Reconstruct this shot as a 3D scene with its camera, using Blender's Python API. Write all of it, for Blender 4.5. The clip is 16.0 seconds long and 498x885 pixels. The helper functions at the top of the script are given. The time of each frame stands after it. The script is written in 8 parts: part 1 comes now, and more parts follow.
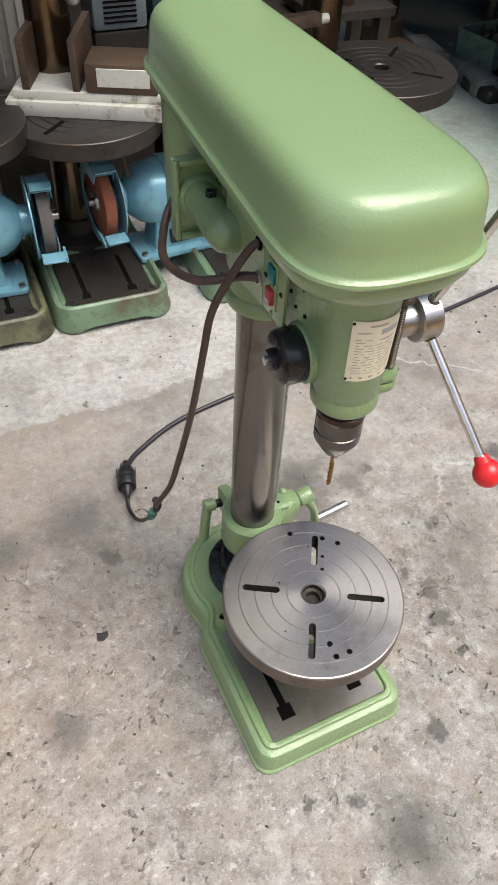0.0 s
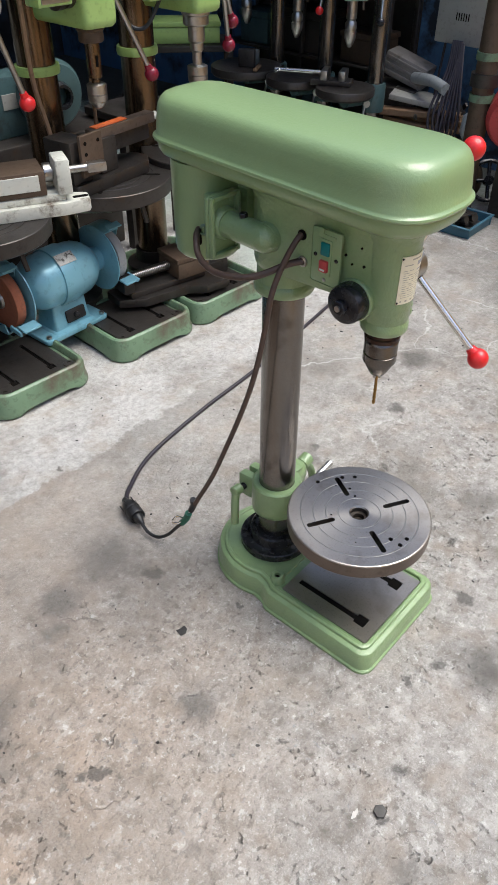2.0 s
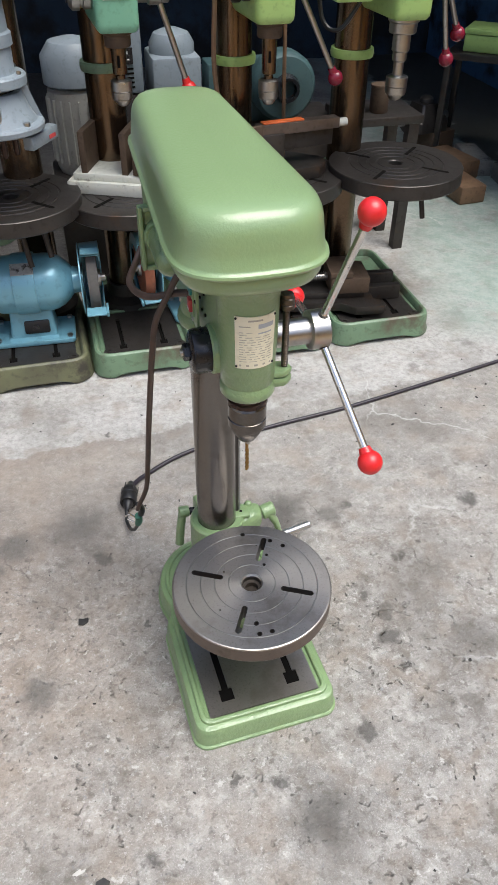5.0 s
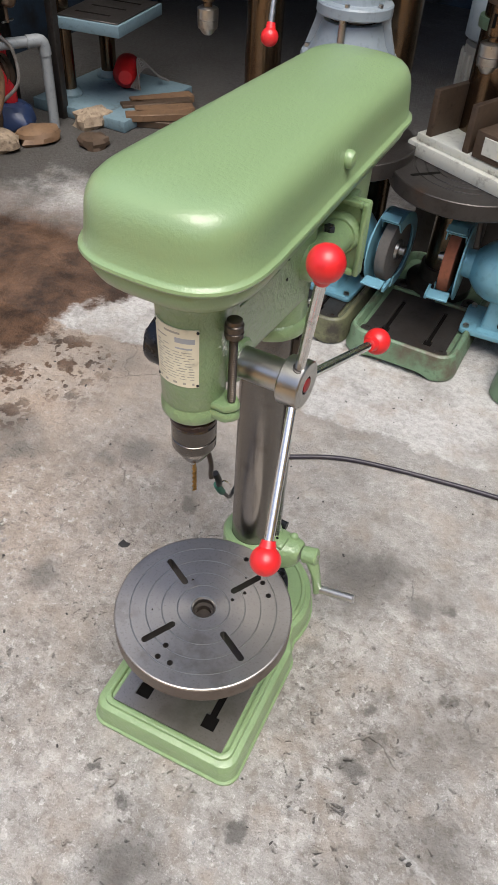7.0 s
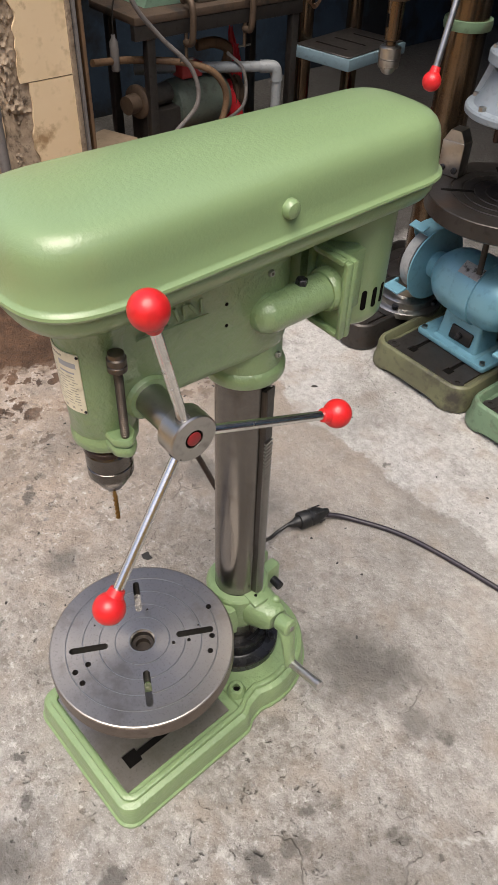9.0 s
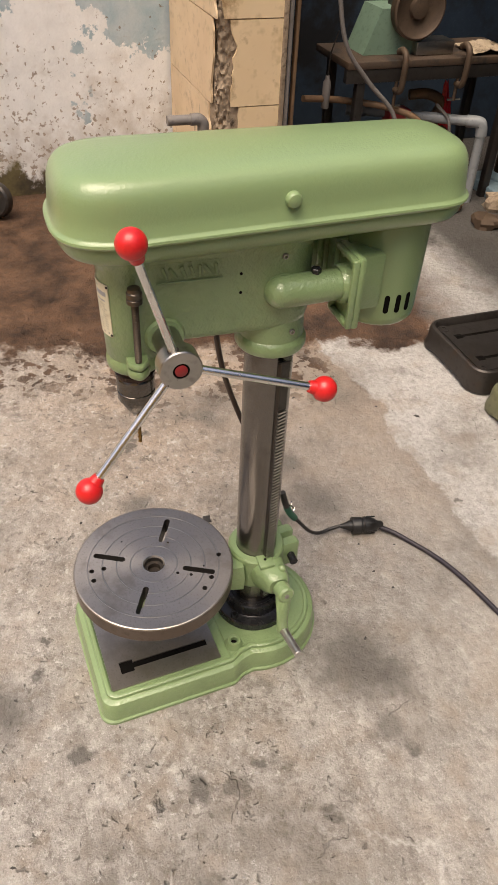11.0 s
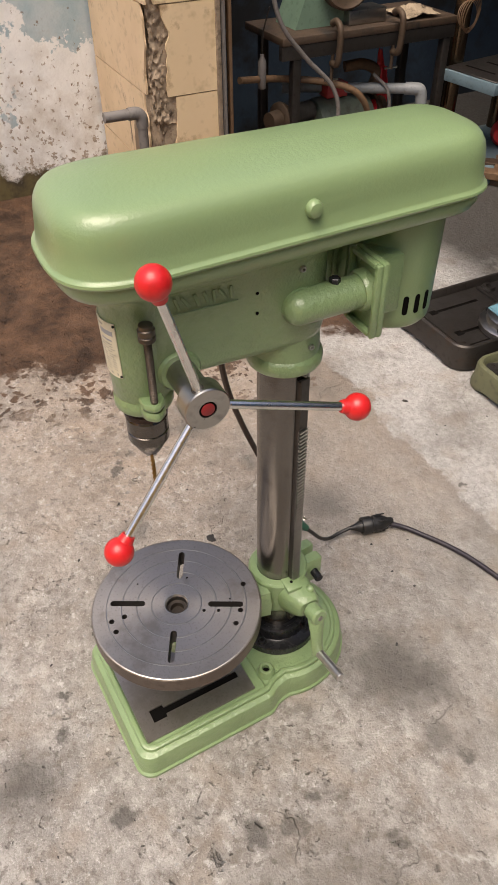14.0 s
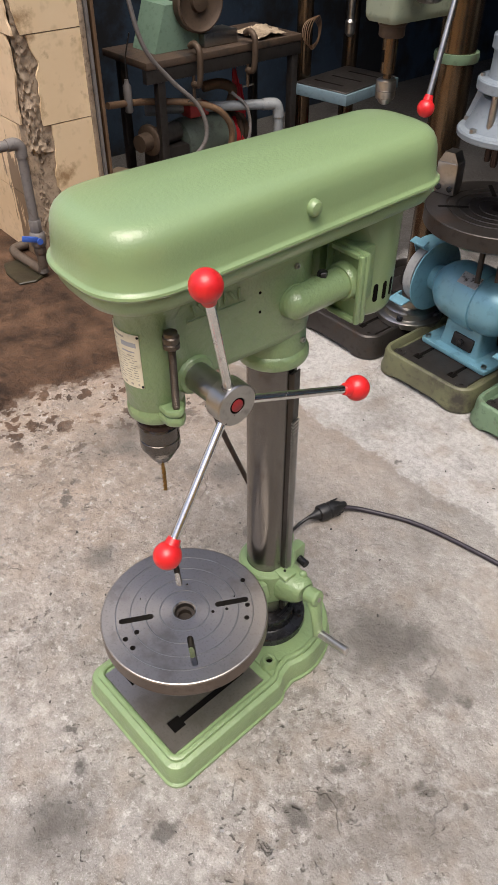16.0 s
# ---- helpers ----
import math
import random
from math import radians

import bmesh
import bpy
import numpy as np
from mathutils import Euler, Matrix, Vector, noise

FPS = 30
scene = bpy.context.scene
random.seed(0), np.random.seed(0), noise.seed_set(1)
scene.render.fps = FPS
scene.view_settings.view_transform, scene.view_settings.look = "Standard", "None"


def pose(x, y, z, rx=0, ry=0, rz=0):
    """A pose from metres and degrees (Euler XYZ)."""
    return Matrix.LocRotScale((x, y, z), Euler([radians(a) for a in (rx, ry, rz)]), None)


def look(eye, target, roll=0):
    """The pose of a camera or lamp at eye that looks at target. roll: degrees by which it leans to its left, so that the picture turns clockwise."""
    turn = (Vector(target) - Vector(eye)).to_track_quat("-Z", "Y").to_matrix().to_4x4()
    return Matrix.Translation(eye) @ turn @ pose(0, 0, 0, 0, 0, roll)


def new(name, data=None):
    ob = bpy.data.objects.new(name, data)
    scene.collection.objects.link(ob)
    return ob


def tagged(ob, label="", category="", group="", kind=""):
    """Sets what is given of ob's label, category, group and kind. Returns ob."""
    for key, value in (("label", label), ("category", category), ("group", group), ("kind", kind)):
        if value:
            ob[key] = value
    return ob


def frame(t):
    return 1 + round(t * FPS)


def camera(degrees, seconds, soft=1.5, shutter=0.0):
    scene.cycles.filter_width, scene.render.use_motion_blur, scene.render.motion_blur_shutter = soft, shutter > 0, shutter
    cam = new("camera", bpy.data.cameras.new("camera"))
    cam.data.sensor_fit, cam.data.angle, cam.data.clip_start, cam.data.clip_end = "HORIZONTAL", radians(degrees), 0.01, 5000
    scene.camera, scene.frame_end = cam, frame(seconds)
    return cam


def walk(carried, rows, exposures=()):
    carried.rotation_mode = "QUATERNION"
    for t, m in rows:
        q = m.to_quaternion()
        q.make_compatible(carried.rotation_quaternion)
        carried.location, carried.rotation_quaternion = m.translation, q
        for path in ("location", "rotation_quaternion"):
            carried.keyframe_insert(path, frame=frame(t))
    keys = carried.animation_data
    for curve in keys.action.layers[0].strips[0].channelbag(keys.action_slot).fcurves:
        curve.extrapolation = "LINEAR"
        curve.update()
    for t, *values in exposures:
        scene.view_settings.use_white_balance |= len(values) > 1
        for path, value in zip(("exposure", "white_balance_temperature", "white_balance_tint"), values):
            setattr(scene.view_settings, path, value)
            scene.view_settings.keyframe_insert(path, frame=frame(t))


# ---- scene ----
cam = camera(37.3, 16.0)
PATH = [
    (0, (-0.346, -0.733, 1.271), (0.221, 0.517, -0.184), 3.0),
    (0.5, (-0.541, -0.888, 1.281), (0.22, 0.367, -0.078), 1.5),
    (1, (-0.702, -0.901, 1.302), (0.221, 0.282, -0.021), -0.0),
    (1.5, (-0.854, -0.816, 1.296), (0.179, 0.306, 0.002), -0.8),
    (2, (-0.9, -0.783, 1.303), (0.219, 0.296, 0.044), 0.3),
    (2.5, (-0.86, -0.819, 1.308), (0.276, 0.268, 0.072), 1.4),
    (3, (-0.755, -0.893, 1.315), (0.346, 0.251, 0.099), 1.8),
    (3.5, (-0.633, -0.965, 1.313), (0.366, 0.29, 0.12), 1.1),
    (4, (-0.533, -1.004, 1.302), (0.345, 0.336, 0.105), 1.2),
    (4.5, (-0.377, -1.01, 1.286), (0.301, 0.415, 0.058), 0.4),
    (5, (-0.213, -1.04, 1.304), (0.187, 0.451, 0.032), 0.6),
    (5.2, (-0.138, -1.071, 1.301), (0.1, 0.443, 0.015), 0.4),
    (7.3, (0.473, -0.748, 1.288), (-0.279, 0.465, -0.113), 3.6),
    (7.5, (0.555, -0.74, 1.298), (-0.286, 0.42, -0.098), 3.0),
    (8, (0.65, -0.723, 1.296), (-0.334, 0.355, -0.071), 0.2),
    (8.5, (0.626, -0.643, 1.287), (-0.433, 0.376, -0.07), 0.1),
    (8.7, (0.588, -0.572, 1.279), (-0.489, 0.423, -0.081), 1.0),
    (10.8, (0.881, -0.365, 1.306), (-0.533, 0.192, 0.007), 3.1),
    (11, (0.893, -0.364, 1.303), (-0.533, 0.177, 0.009), 2.9),
    (11.5, (0.878, -0.382, 1.267), (-0.54, 0.116, -0.052), 3.0),
    (12, (0.854, -0.381, 1.234), (-0.526, 0.09, -0.135), 3.8),
    (12.5, (0.84, -0.361, 1.233), (-0.506, 0.103, -0.173), 3.9),
    (13, (0.84, -0.354, 1.257), (-0.508, 0.129, -0.14), 2.9),
    (13.5, (0.824, -0.373, 1.287), (-0.54, 0.17, -0.072), 1.2),
    (14, (0.751, -0.422, 1.297), (-0.592, 0.232, -0.033), -0.6),
    (14.5, (0.679, -0.54, 1.294), (-0.59, 0.261, -0.028), -1.8),
    (15, (0.658, -0.603, 1.294), (-0.534, 0.313, -0.026), -1.5),
    (15.5, (0.665, -0.632, 1.298), (-0.49, 0.345, -0.011), -0.5),
    (16, (0.693, -0.62, 1.304), (-0.482, 0.355, 0.012), 0.0),
]
EXPOSURES = [(0.0, 0.80, 6200, 10), (0.6, 0.82, 6000, 9), (5.0, 0.77, 5900, 9), (7.3, 0.69, 6100, 11), (8.7, 0.67, 6300, 12), (10.8, 0.61, 7200, 15), (11.5, 0.61, 7100, 15), (12.1, 0.58, 6700, 14), (12.5, 0.58, 6450, 13), (13.5, 0.58, 6750, 14), (14.5, 0.61, 6850, 15), (15.2, 0.66, 6500, 14), (16.0, 0.66, 6400, 14)]
walk(cam, [(t, look(eye, target, roll)) for t, eye, target, roll in PATH], EXPOSURES)

# ---- light ----
world = bpy.data.worlds.new("sky")
scene.world = world
world.use_nodes = True
wt = world.node_tree
sky = wt.nodes.new("ShaderNodeTexSky")
sky.sky_type = "NISHITA"
sky.sun_disc = False
sky.sun_elevation, sky.sun_rotation = radians(70), radians(150)
sky.air_density, sky.dust_density = 1.0, 4.0
wt.nodes["Background"].inputs["Strength"].default_value = 0.11
wt.links.new(sky.outputs["Color"], wt.nodes["Background"].inputs["Color"])
sun = new("sun", bpy.data.lights.new("sun", "SUN"))
sun.data.energy, sun.data.angle, sun.data.color = 2.3, radians(44), (1.0, 0.93, 0.80)
sun.matrix_world = look((0.60, -0.60, 2.2), (0, 0, 0))


# ---- materials ----
def material(name, color, rough=0.5, metal=0.0, second=None, scale=6.0, amount=0.5, fine=60.0, bump=0.0,
             bump_scale=200.0, dirt=None, dirt_scale=3.0, dirt_at=0.6, coat=0.0, spec=0.5, rough_var=0.1, speck=0.82):
    m = bpy.data.materials.new(name)
    m.use_nodes = True
    t = m.node_tree
    b = t.nodes["Principled BSDF"]
    co = t.nodes.new("ShaderNodeTexCoord").outputs["Object"]

    def noise_tex(sc, detail=4.0, rough_=0.6):
        n = t.nodes.new("ShaderNodeTexNoise")
        n.inputs["Scale"].default_value, n.inputs["Detail"].default_value = sc, detail
        n.inputs["Roughness"].default_value = rough_
        t.links.new(co, n.inputs["Vector"])
        return n.outputs["Fac"]

    def ramp(fac, a, c):
        r = t.nodes.new("ShaderNodeMapRange")
        r.inputs["From Min"].default_value, r.inputs["From Max"].default_value = a, c
        t.links.new(fac, r.inputs["Value"])
        return r.outputs["Result"]

    def mix(fac, a, c):
        x = t.nodes.new("ShaderNodeMix")
        x.data_type = "RGBA"
        t.links.new(fac, x.inputs["Factor"])
        for sock, v in ((x.inputs[6], a), (x.inputs[7], c)):
            if isinstance(v, tuple):
                sock.default_value = (*v, 1.0)
            else:
                t.links.new(v, sock)
        return x.outputs[2]

    second = second or tuple(c * 0.8 for c in color)
    col = mix(ramp(noise_tex(scale), 0.5 - 0.5 * amount * 0.6, 0.5 + 0.5 * amount * 0.6 + 0.2), color, second)
    tiny = mix(ramp(noise_tex(fine, 2.0), 0.55, 0.8), col, tuple(c * speck for c in second))
    if dirt:
        tiny = mix(ramp(noise_tex(dirt_scale, 6.0, 0.65), dirt_at, dirt_at + 0.12), tiny, dirt)
    t.links.new(tiny, b.inputs["Base Color"])
    rr = t.nodes.new("ShaderNodeMapRange")
    rr.inputs["To Min"].default_value, rr.inputs["To Max"].default_value = max(rough - rough_var, 0.02), min(rough + rough_var, 1)
    t.links.new(noise_tex(scale * 3), rr.inputs["Value"])
    t.links.new(rr.outputs["Result"], b.inputs["Roughness"])
    b.inputs["Metallic"].default_value = metal
    b.inputs["Coat Weight"].default_value = coat
    b.inputs["Specular IOR Level"].default_value = spec
    if bump:
        bp = t.nodes.new("ShaderNodeBump")
        bp.inputs["Strength"].default_value, bp.inputs["Distance"].default_value = bump, 0.002
        t.links.new(noise_tex(bump_scale, 3.0), bp.inputs["Height"])
        t.links.new(bp.outputs["Normal"], b.inputs["Normal"])
        t.links.new(bp.outputs["Normal"], b.inputs["Coat Normal"])
    b.inputs["Coat Roughness"].default_value = 0.14
    return m


def concrete():
    """Worn cast concrete: mottled greys, pits, oil stains of their own shape, a paler strip and a damp brown patch."""
    m = bpy.data.materials.new("worn_concrete")
    m.use_nodes = True
    t = m.node_tree
    b = t.nodes["Principled BSDF"]
    co = t.nodes.new("ShaderNodeTexCoord").outputs["Object"]

    def link(a, c):
        t.links.new(a, c)

    def noise_tex(sc, detail=5.0, rough_=0.6, vec=co):
        n = t.nodes.new("ShaderNodeTexNoise")
        n.inputs["Scale"].default_value, n.inputs["Detail"].default_value = sc, detail
        n.inputs["Roughness"].default_value = rough_
        link(vec, n.inputs["Vector"])
        return n

    def ramp(v, a, c, lo=0.0, hi=1.0):
        r = t.nodes.new("ShaderNodeMapRange")
        for k, x in (("From Min", a), ("From Max", c), ("To Min", lo), ("To Max", hi)):
            r.inputs[k].default_value = x
        link(v, r.inputs["Value"])
        return r.outputs["Result"]

    def math_(op, a, c=None):
        n = t.nodes.new("ShaderNodeMath")
        n.operation = op
        for i, v in enumerate((a, c)):
            if v is None:
                continue
            if isinstance(v, (int, float)):
                n.inputs[i].default_value = v
            else:
                link(v, n.inputs[i])
        return n.outputs[0]

    def mix(fac, a, c):
        x = t.nodes.new("ShaderNodeMix")
        x.data_type = "RGBA"
        if isinstance(fac, float):
            x.inputs["Factor"].default_value = fac
        else:
            link(fac, x.inputs["Factor"])
        for sock, v in ((x.inputs[6], a), (x.inputs[7], c)):
            if isinstance(v, tuple):
                sock.default_value = (*v, 1.0)
            else:
                link(v, sock)
        return x.outputs[2]

    # coordinates warped by noise, for ragged outlines
    wn = noise_tex(5.0, 5.0)
    sub = t.nodes.new("ShaderNodeVectorMath")
    sub.operation = "SUBTRACT"
    sub.inputs[1].default_value = (0.5, 0.5, 0.5)
    link(wn.outputs["Color"], sub.inputs[0])
    sc = t.nodes.new("ShaderNodeVectorMath")
    sc.operation = "SCALE"
    sc.inputs["Scale"].default_value = 0.16
    link(sub.outputs[0], sc.inputs[0])
    add = t.nodes.new("ShaderNodeVectorMath")
    link(co, add.inputs[0])
    link(sc.outputs[0], add.inputs[1])
    wn2 = noise_tex(24.0, 4.0)
    sub2 = t.nodes.new("ShaderNodeVectorMath")
    sub2.operation = "SUBTRACT"
    sub2.inputs[1].default_value = (0.5, 0.5, 0.5)
    link(wn2.outputs["Color"], sub2.inputs[0])
    sc2 = t.nodes.new("ShaderNodeVectorMath")
    sc2.operation = "SCALE"
    sc2.inputs["Scale"].default_value = 0.07
    link(sub2.outputs[0], sc2.inputs[0])
    add2 = t.nodes.new("ShaderNodeVectorMath")
    link(add.outputs[0], add2.inputs[0])
    link(sc2.outputs[0], add2.inputs[1])
    warped = add2.outputs[0]
    sep = t.nodes.new("ShaderNodeSeparateXYZ")
    link(warped, sep.inputs[0])
    wx, wy = sep.outputs[0], sep.outputs[1]

    close = t.nodes.new("ShaderNodeVectorMath")
    link(co, close.inputs[0])
    link(sc2.outputs[0], close.inputs[1])

    def spot(cx, cy, r0, r1):
        d = t.nodes.new("ShaderNodeVectorMath")
        d.operation = "DISTANCE"
        d.inputs[1].default_value = (cx, cy, 0)
        link(close.outputs[0], d.inputs[0])
        return ramp(d.outputs["Value"], r0, r1, 1.0, 0.0)

    big = noise_tex(1.6, 4.0).outputs["Fac"]
    mid = noise_tex(7.0, 6.0, 0.65).outputs["Fac"]
    fine = noise_tex(60.0, 5.0, 0.7).outputs["Fac"]
    grain = noise_tex(340.0, 2.0).outputs["Fac"]
    patch = noise_tex(17.0, 6.0, 0.7).outputs["Fac"]
    col = mix(ramp(mid, 0.42, 0.60), FLOOR_A, FLOOR_B)
    col = mix(ramp(big, 0.42, 0.68, 0.0, 0.6), col, FLOOR_C)
    col = mix(ramp(patch, 0.52, 0.64, 0.0, 0.35), col, FLOOR_D)
    col = mix(ramp(patch, 0.46, 0.36, 0.0, 0.35), col, FLOOR_E)
    col = mix(ramp(fine, 0.53, 0.66, 0.0, 0.42), col, FLOOR_D)
    col = mix(ramp(fine, 0.45, 0.34, 0.0, 0.5), col, FLOOR_E)
    col = mix(ramp(grain, 0.52, 0.66, 0.0, 0.45), col, FLOOR_E)
    # paler, newer strip along the machines
    edge = math_("ADD", wy, math_("MULTIPLY", wx, -0.05))
    strip = math_("MULTIPLY", ramp(edge, 0.610, 0.622), ramp(wx, 1.9, 1.2))
    lip = math_("MULTIPLY", math_("MULTIPLY", ramp(edge, 0.53, 0.61), ramp(edge, 0.625, 0.61)), ramp(wx, 0.4, 0.2))
    col = mix(math_("MULTIPLY", lip, 0.5), col, (0.20, 0.193, 0.18))
    col = mix(math_("MULTIPLY", strip, 0.8), col, mix(ramp(fine, 0.42, 0.62), (0.50, 0.492, 0.478), (0.37, 0.362, 0.348)))
    # warm ochre tint to the side: low sunlight painted into the floor
    ochre = math_("MULTIPLY", math_("MULTIPLY", ramp(math_("ADD", wx, math_("MULTIPLY", math_("SUBTRACT", big, 0.5), 0.8)), 0.05, -0.75), ramp(wy, -0.65, -0.10)), ramp(mid, 0.35, 0.6, 0.35, 0.75))
    ochre = math_("MULTIPLY", ochre, math_("SUBTRACT", 1.0, strip))
    col = mix(ochre, col, (0.32, 0.235, 0.168))
    # dark pits, chips and pale flecks: some of the cells, each of its own size
    def specks(scale, share, r0, r1, vec):
        vor = t.nodes.new("ShaderNodeTexVoronoi")
        vor.inputs["Scale"].default_value = scale
        link(vec, vor.inputs["Vector"])
        sepc = t.nodes.new("ShaderNodeSeparateColor")
        link(vor.outputs["Color"], sepc.inputs[0])
        pick = ramp(sepc.outputs[0], 1 - share, 1 - share + 0.01)
        size = ramp(sepc.outputs[1], 0.0, 1.0, 0.45, 1.0)
        d = math_("DIVIDE", vor.outputs["Distance"], size)
        return math_("MULTIPLY", ramp(d, r0, r1, 1.0, 0.0), pick)
    worn = ramp(wy, 0.42, -0.05, 0.25, 1.0)
    clump = math_("MULTIPLY", ramp(noise_tex(4.0, 4.0).outputs["Fac"], 0.36, 0.58, 0.5, 1.0), worn)
    blot = noise_tex(26.0, 7.0, 0.72).outputs["Fac"]
    col = mix(math_("MULTIPLY", ramp(blot, 0.53, 0.60, 0.0, 0.64), clump), col, (0.172, 0.148, 0.122))
    col = mix(math_("MULTIPLY", ramp(blot, 0.46, 0.38, 0.0, 0.3), worn), col, (0.56, 0.545, 0.52))
    drip = math_("MAXIMUM", specks(8.0, 0.42, 0.03, 0.10, warped), specks(13.0, 0.34, 0.05, 0.13, warped))
    col = mix(math_("MULTIPLY", math_("MULTIPLY", drip, worn), 0.6), col, (0.115, 0.103, 0.09))
    mark = ramp(noise_tex(48.0, 4.0, 0.55).outputs["Fac"], 0.595, 0.63)
    col = mix(math_("MULTIPLY", math_("MULTIPLY", mark, clump), 0.62), col, (0.12, 0.108, 0.095))
    scuff = ramp(noise_tex(36.0, 6.0, 0.65).outputs["Fac"], 0.385, 0.355)
    col = mix(math_("MULTIPLY", math_("MULTIPLY", scuff, worn), 0.40), col, (0.62, 0.61, 0.595))
    chips = specks(44.0, 0.26, 0.08, 0.34, warped)
    col = mix(math_("MULTIPLY", math_("MULTIPLY", chips, clump), 0.75), col, (0.135, 0.125, 0.115))
    stone = specks(75.0, 0.20, 0.16, 0.36, warped)
    col = mix(math_("MULTIPLY", math_("MULTIPLY", stone, worn), 0.5), col, (0.25, 0.265, 0.285))
    pits = math_("MULTIPLY", math_("MAXIMUM", specks(20.0, 0.20, 0.06, 0.24, warped), specks(60.0, 0.12, 0.14, 0.34, warped)), clump)
    col = mix(math_("MULTIPLY", pits, 0.82), col, (0.085, 0.08, 0.075))
    tiny = specks(150.0, 0.14, 0.25, 0.42, warped)
    col = mix(math_("MULTIPLY", tiny, 0.36), col, (0.12, 0.115, 0.11))
    flecks = math_("MAXIMUM", specks(48.0, 0.16, 0.10, 0.26, warped), specks(120.0, 0.20, 0.22, 0.36, warped))
    col = mix(math_("MULTIPLY", math_("MULTIPLY", flecks, worn), 0.42), col, (0.68, 0.675, 0.66))
    # warm, soft mottling, hairline cracks and scratches
    tan = ramp(noise_tex(11.0, 3.0, 0.5).outputs["Fac"], 0.50, 0.66, 0.0, 0.42)
    col = mix(tan, col, (0.30, 0.247, 0.196))
    def hairs(scale, thin, keep):
        vor = t.nodes.new("ShaderNodeTexVoronoi")
        vor.feature = "DISTANCE_TO_EDGE"
        vor.inputs["Scale"].default_value = scale
        link(add.outputs[0], vor.inputs["Vector"])
        return math_("MULTIPLY", ramp(vor.outputs["Distance"], 0.0, thin, 1.0, 0.0), keep)
    crack = hairs(3.1, 0.006, ramp(noise_tex(3.7, 3.0).outputs["Fac"], 0.54, 0.60))
    col = mix(math_("MULTIPLY", crack, 0.4), col, (0.10, 0.092, 0.083))
    # crumbled skin: small pale flakes beside dark pits
    crumb = noise_tex(72.0, 5.0, 0.62).outputs["Fac"]
    col = mix(math_("MULTIPLY", ramp(crumb, 0.585, 0.62, 0.0, 0.45), clump), col, (0.13, 0.118, 0.105))
    col = mix(math_("MULTIPLY", ramp(crumb, 0.405, 0.375, 0.0, 0.34), clump), col, (0.60, 0.585, 0.56))
    # oil stains, with a contact shadow painted in beside the press
    stains = None
    for cx, cy, r0, r1 in STAINS_AND_SHADE:
        s_ = spot(cx, cy, r0, r1)
        stains = s_ if stains is None else math_("MAXIMUM", stains, s_)
    col = mix(math_("MULTIPLY", stains, 0.72), col, (0.06, 0.056, 0.052))
    broad = ramp(noise_tex(3.3, 5.0, 0.6).outputs["Fac"], 0.48, 0.68, 0.0, 0.66)
    col = mix(broad, col, (0.145, 0.130, 0.113))
    smudge = ramp(noise_tex(9.0, 5.0, 0.6).outputs["Fac"], 0.59, 0.68, 0.0, 0.5)
    col = mix(smudge, col, (0.145, 0.132, 0.118))
    # smudges; those beside the base also paint its contact shadow
    smudge_shade = None
    for cx, cy, r0, r1 in SMUDGES_AND_SHADE:
        s_ = spot(cx, cy, r0, r1)
        smudge_shade = s_ if smudge_shade is None else math_("MAXIMUM", smudge_shade, s_)
    col = mix(math_("MULTIPLY", smudge_shade, 0.68), col, (0.11, 0.103, 0.094))
    # green paint worn into the floor, far side
    gr = math_("MULTIPLY", ramp(math_("SUBTRACT", wx, math_("MULTIPLY", wy, 0.2)), 0.75, 1.0), ramp(wy, 0.75, 0.95))
    gr = math_("MULTIPLY", gr, ramp(mid, 0.33, 0.50, 0.35, 1.0))
    col = mix(math_("MULTIPLY", gr, 0.72), col, mix(ramp(patch, 0.42, 0.58), (0.37, 0.45, 0.405), (0.27, 0.37, 0.315)))
    col = mix(math_("MULTIPLY", spot(1.60, 0.99, 0.145, 0.156), 0.85), col, (0.235, 0.385, 0.31))
    # pale filled cracks
    scar = hairs(1.7, 0.007, ramp(noise_tex(2.9, 3.0).outputs["Fac"], 0.46, 0.56))
    col = mix(math_("MULTIPLY", math_("MULTIPLY", scar, ramp(wx, 0.35, 0.6)), 0.6), col, (0.60, 0.60, 0.585))
    # damp patch by the wall
    shore = math_("ADD", math_("ADD", wx, math_("MULTIPLY", wy, -0.25)), math_("MULTIPLY", math_("SUBTRACT", mid, 0.5), 0.5))
    drops = math_("MULTIPLY", math_("MAXIMUM", specks(19.0, 0.9, 0.46, 0.56, warped), specks(31.0, 0.8, 0.36, 0.46, warped)), math_("MULTIPLY", ramp(shore, -0.70, -0.92), ramp(wy, 0.62, 0.50)))
    sheen = ramp(noise_tex(5.5, 5.0, 0.6).outputs["Fac"], 0.44, 0.58)
    damp = math_("MULTIPLY", math_("MAXIMUM", ramp(shore, -1.04, -1.10), math_("MULTIPLY", drops, 0.9)), ramp(wy, 1.2, 0.95))
    col = mix(math_("MULTIPLY", damp, 0.96), col, mix(ramp(math_("ADD", math_("MULTIPLY", mid, 0.5), math_("ADD", math_("MULTIPLY", patch, 0.3), math_("MULTIPLY", fine, 0.2))), 0.42, 0.60), (0.026, 0.014, 0.009), (0.125, 0.070, 0.042)))
    # near-black ground under the bench and in the far corners
    dark_ground = math_("MULTIPLY", ramp(math_("ADD", wx, math_("MULTIPLY", math_("SUBTRACT", mid, 0.5), 0.6)), -1.42, -1.62), ramp(wy, 1.00, 1.20))
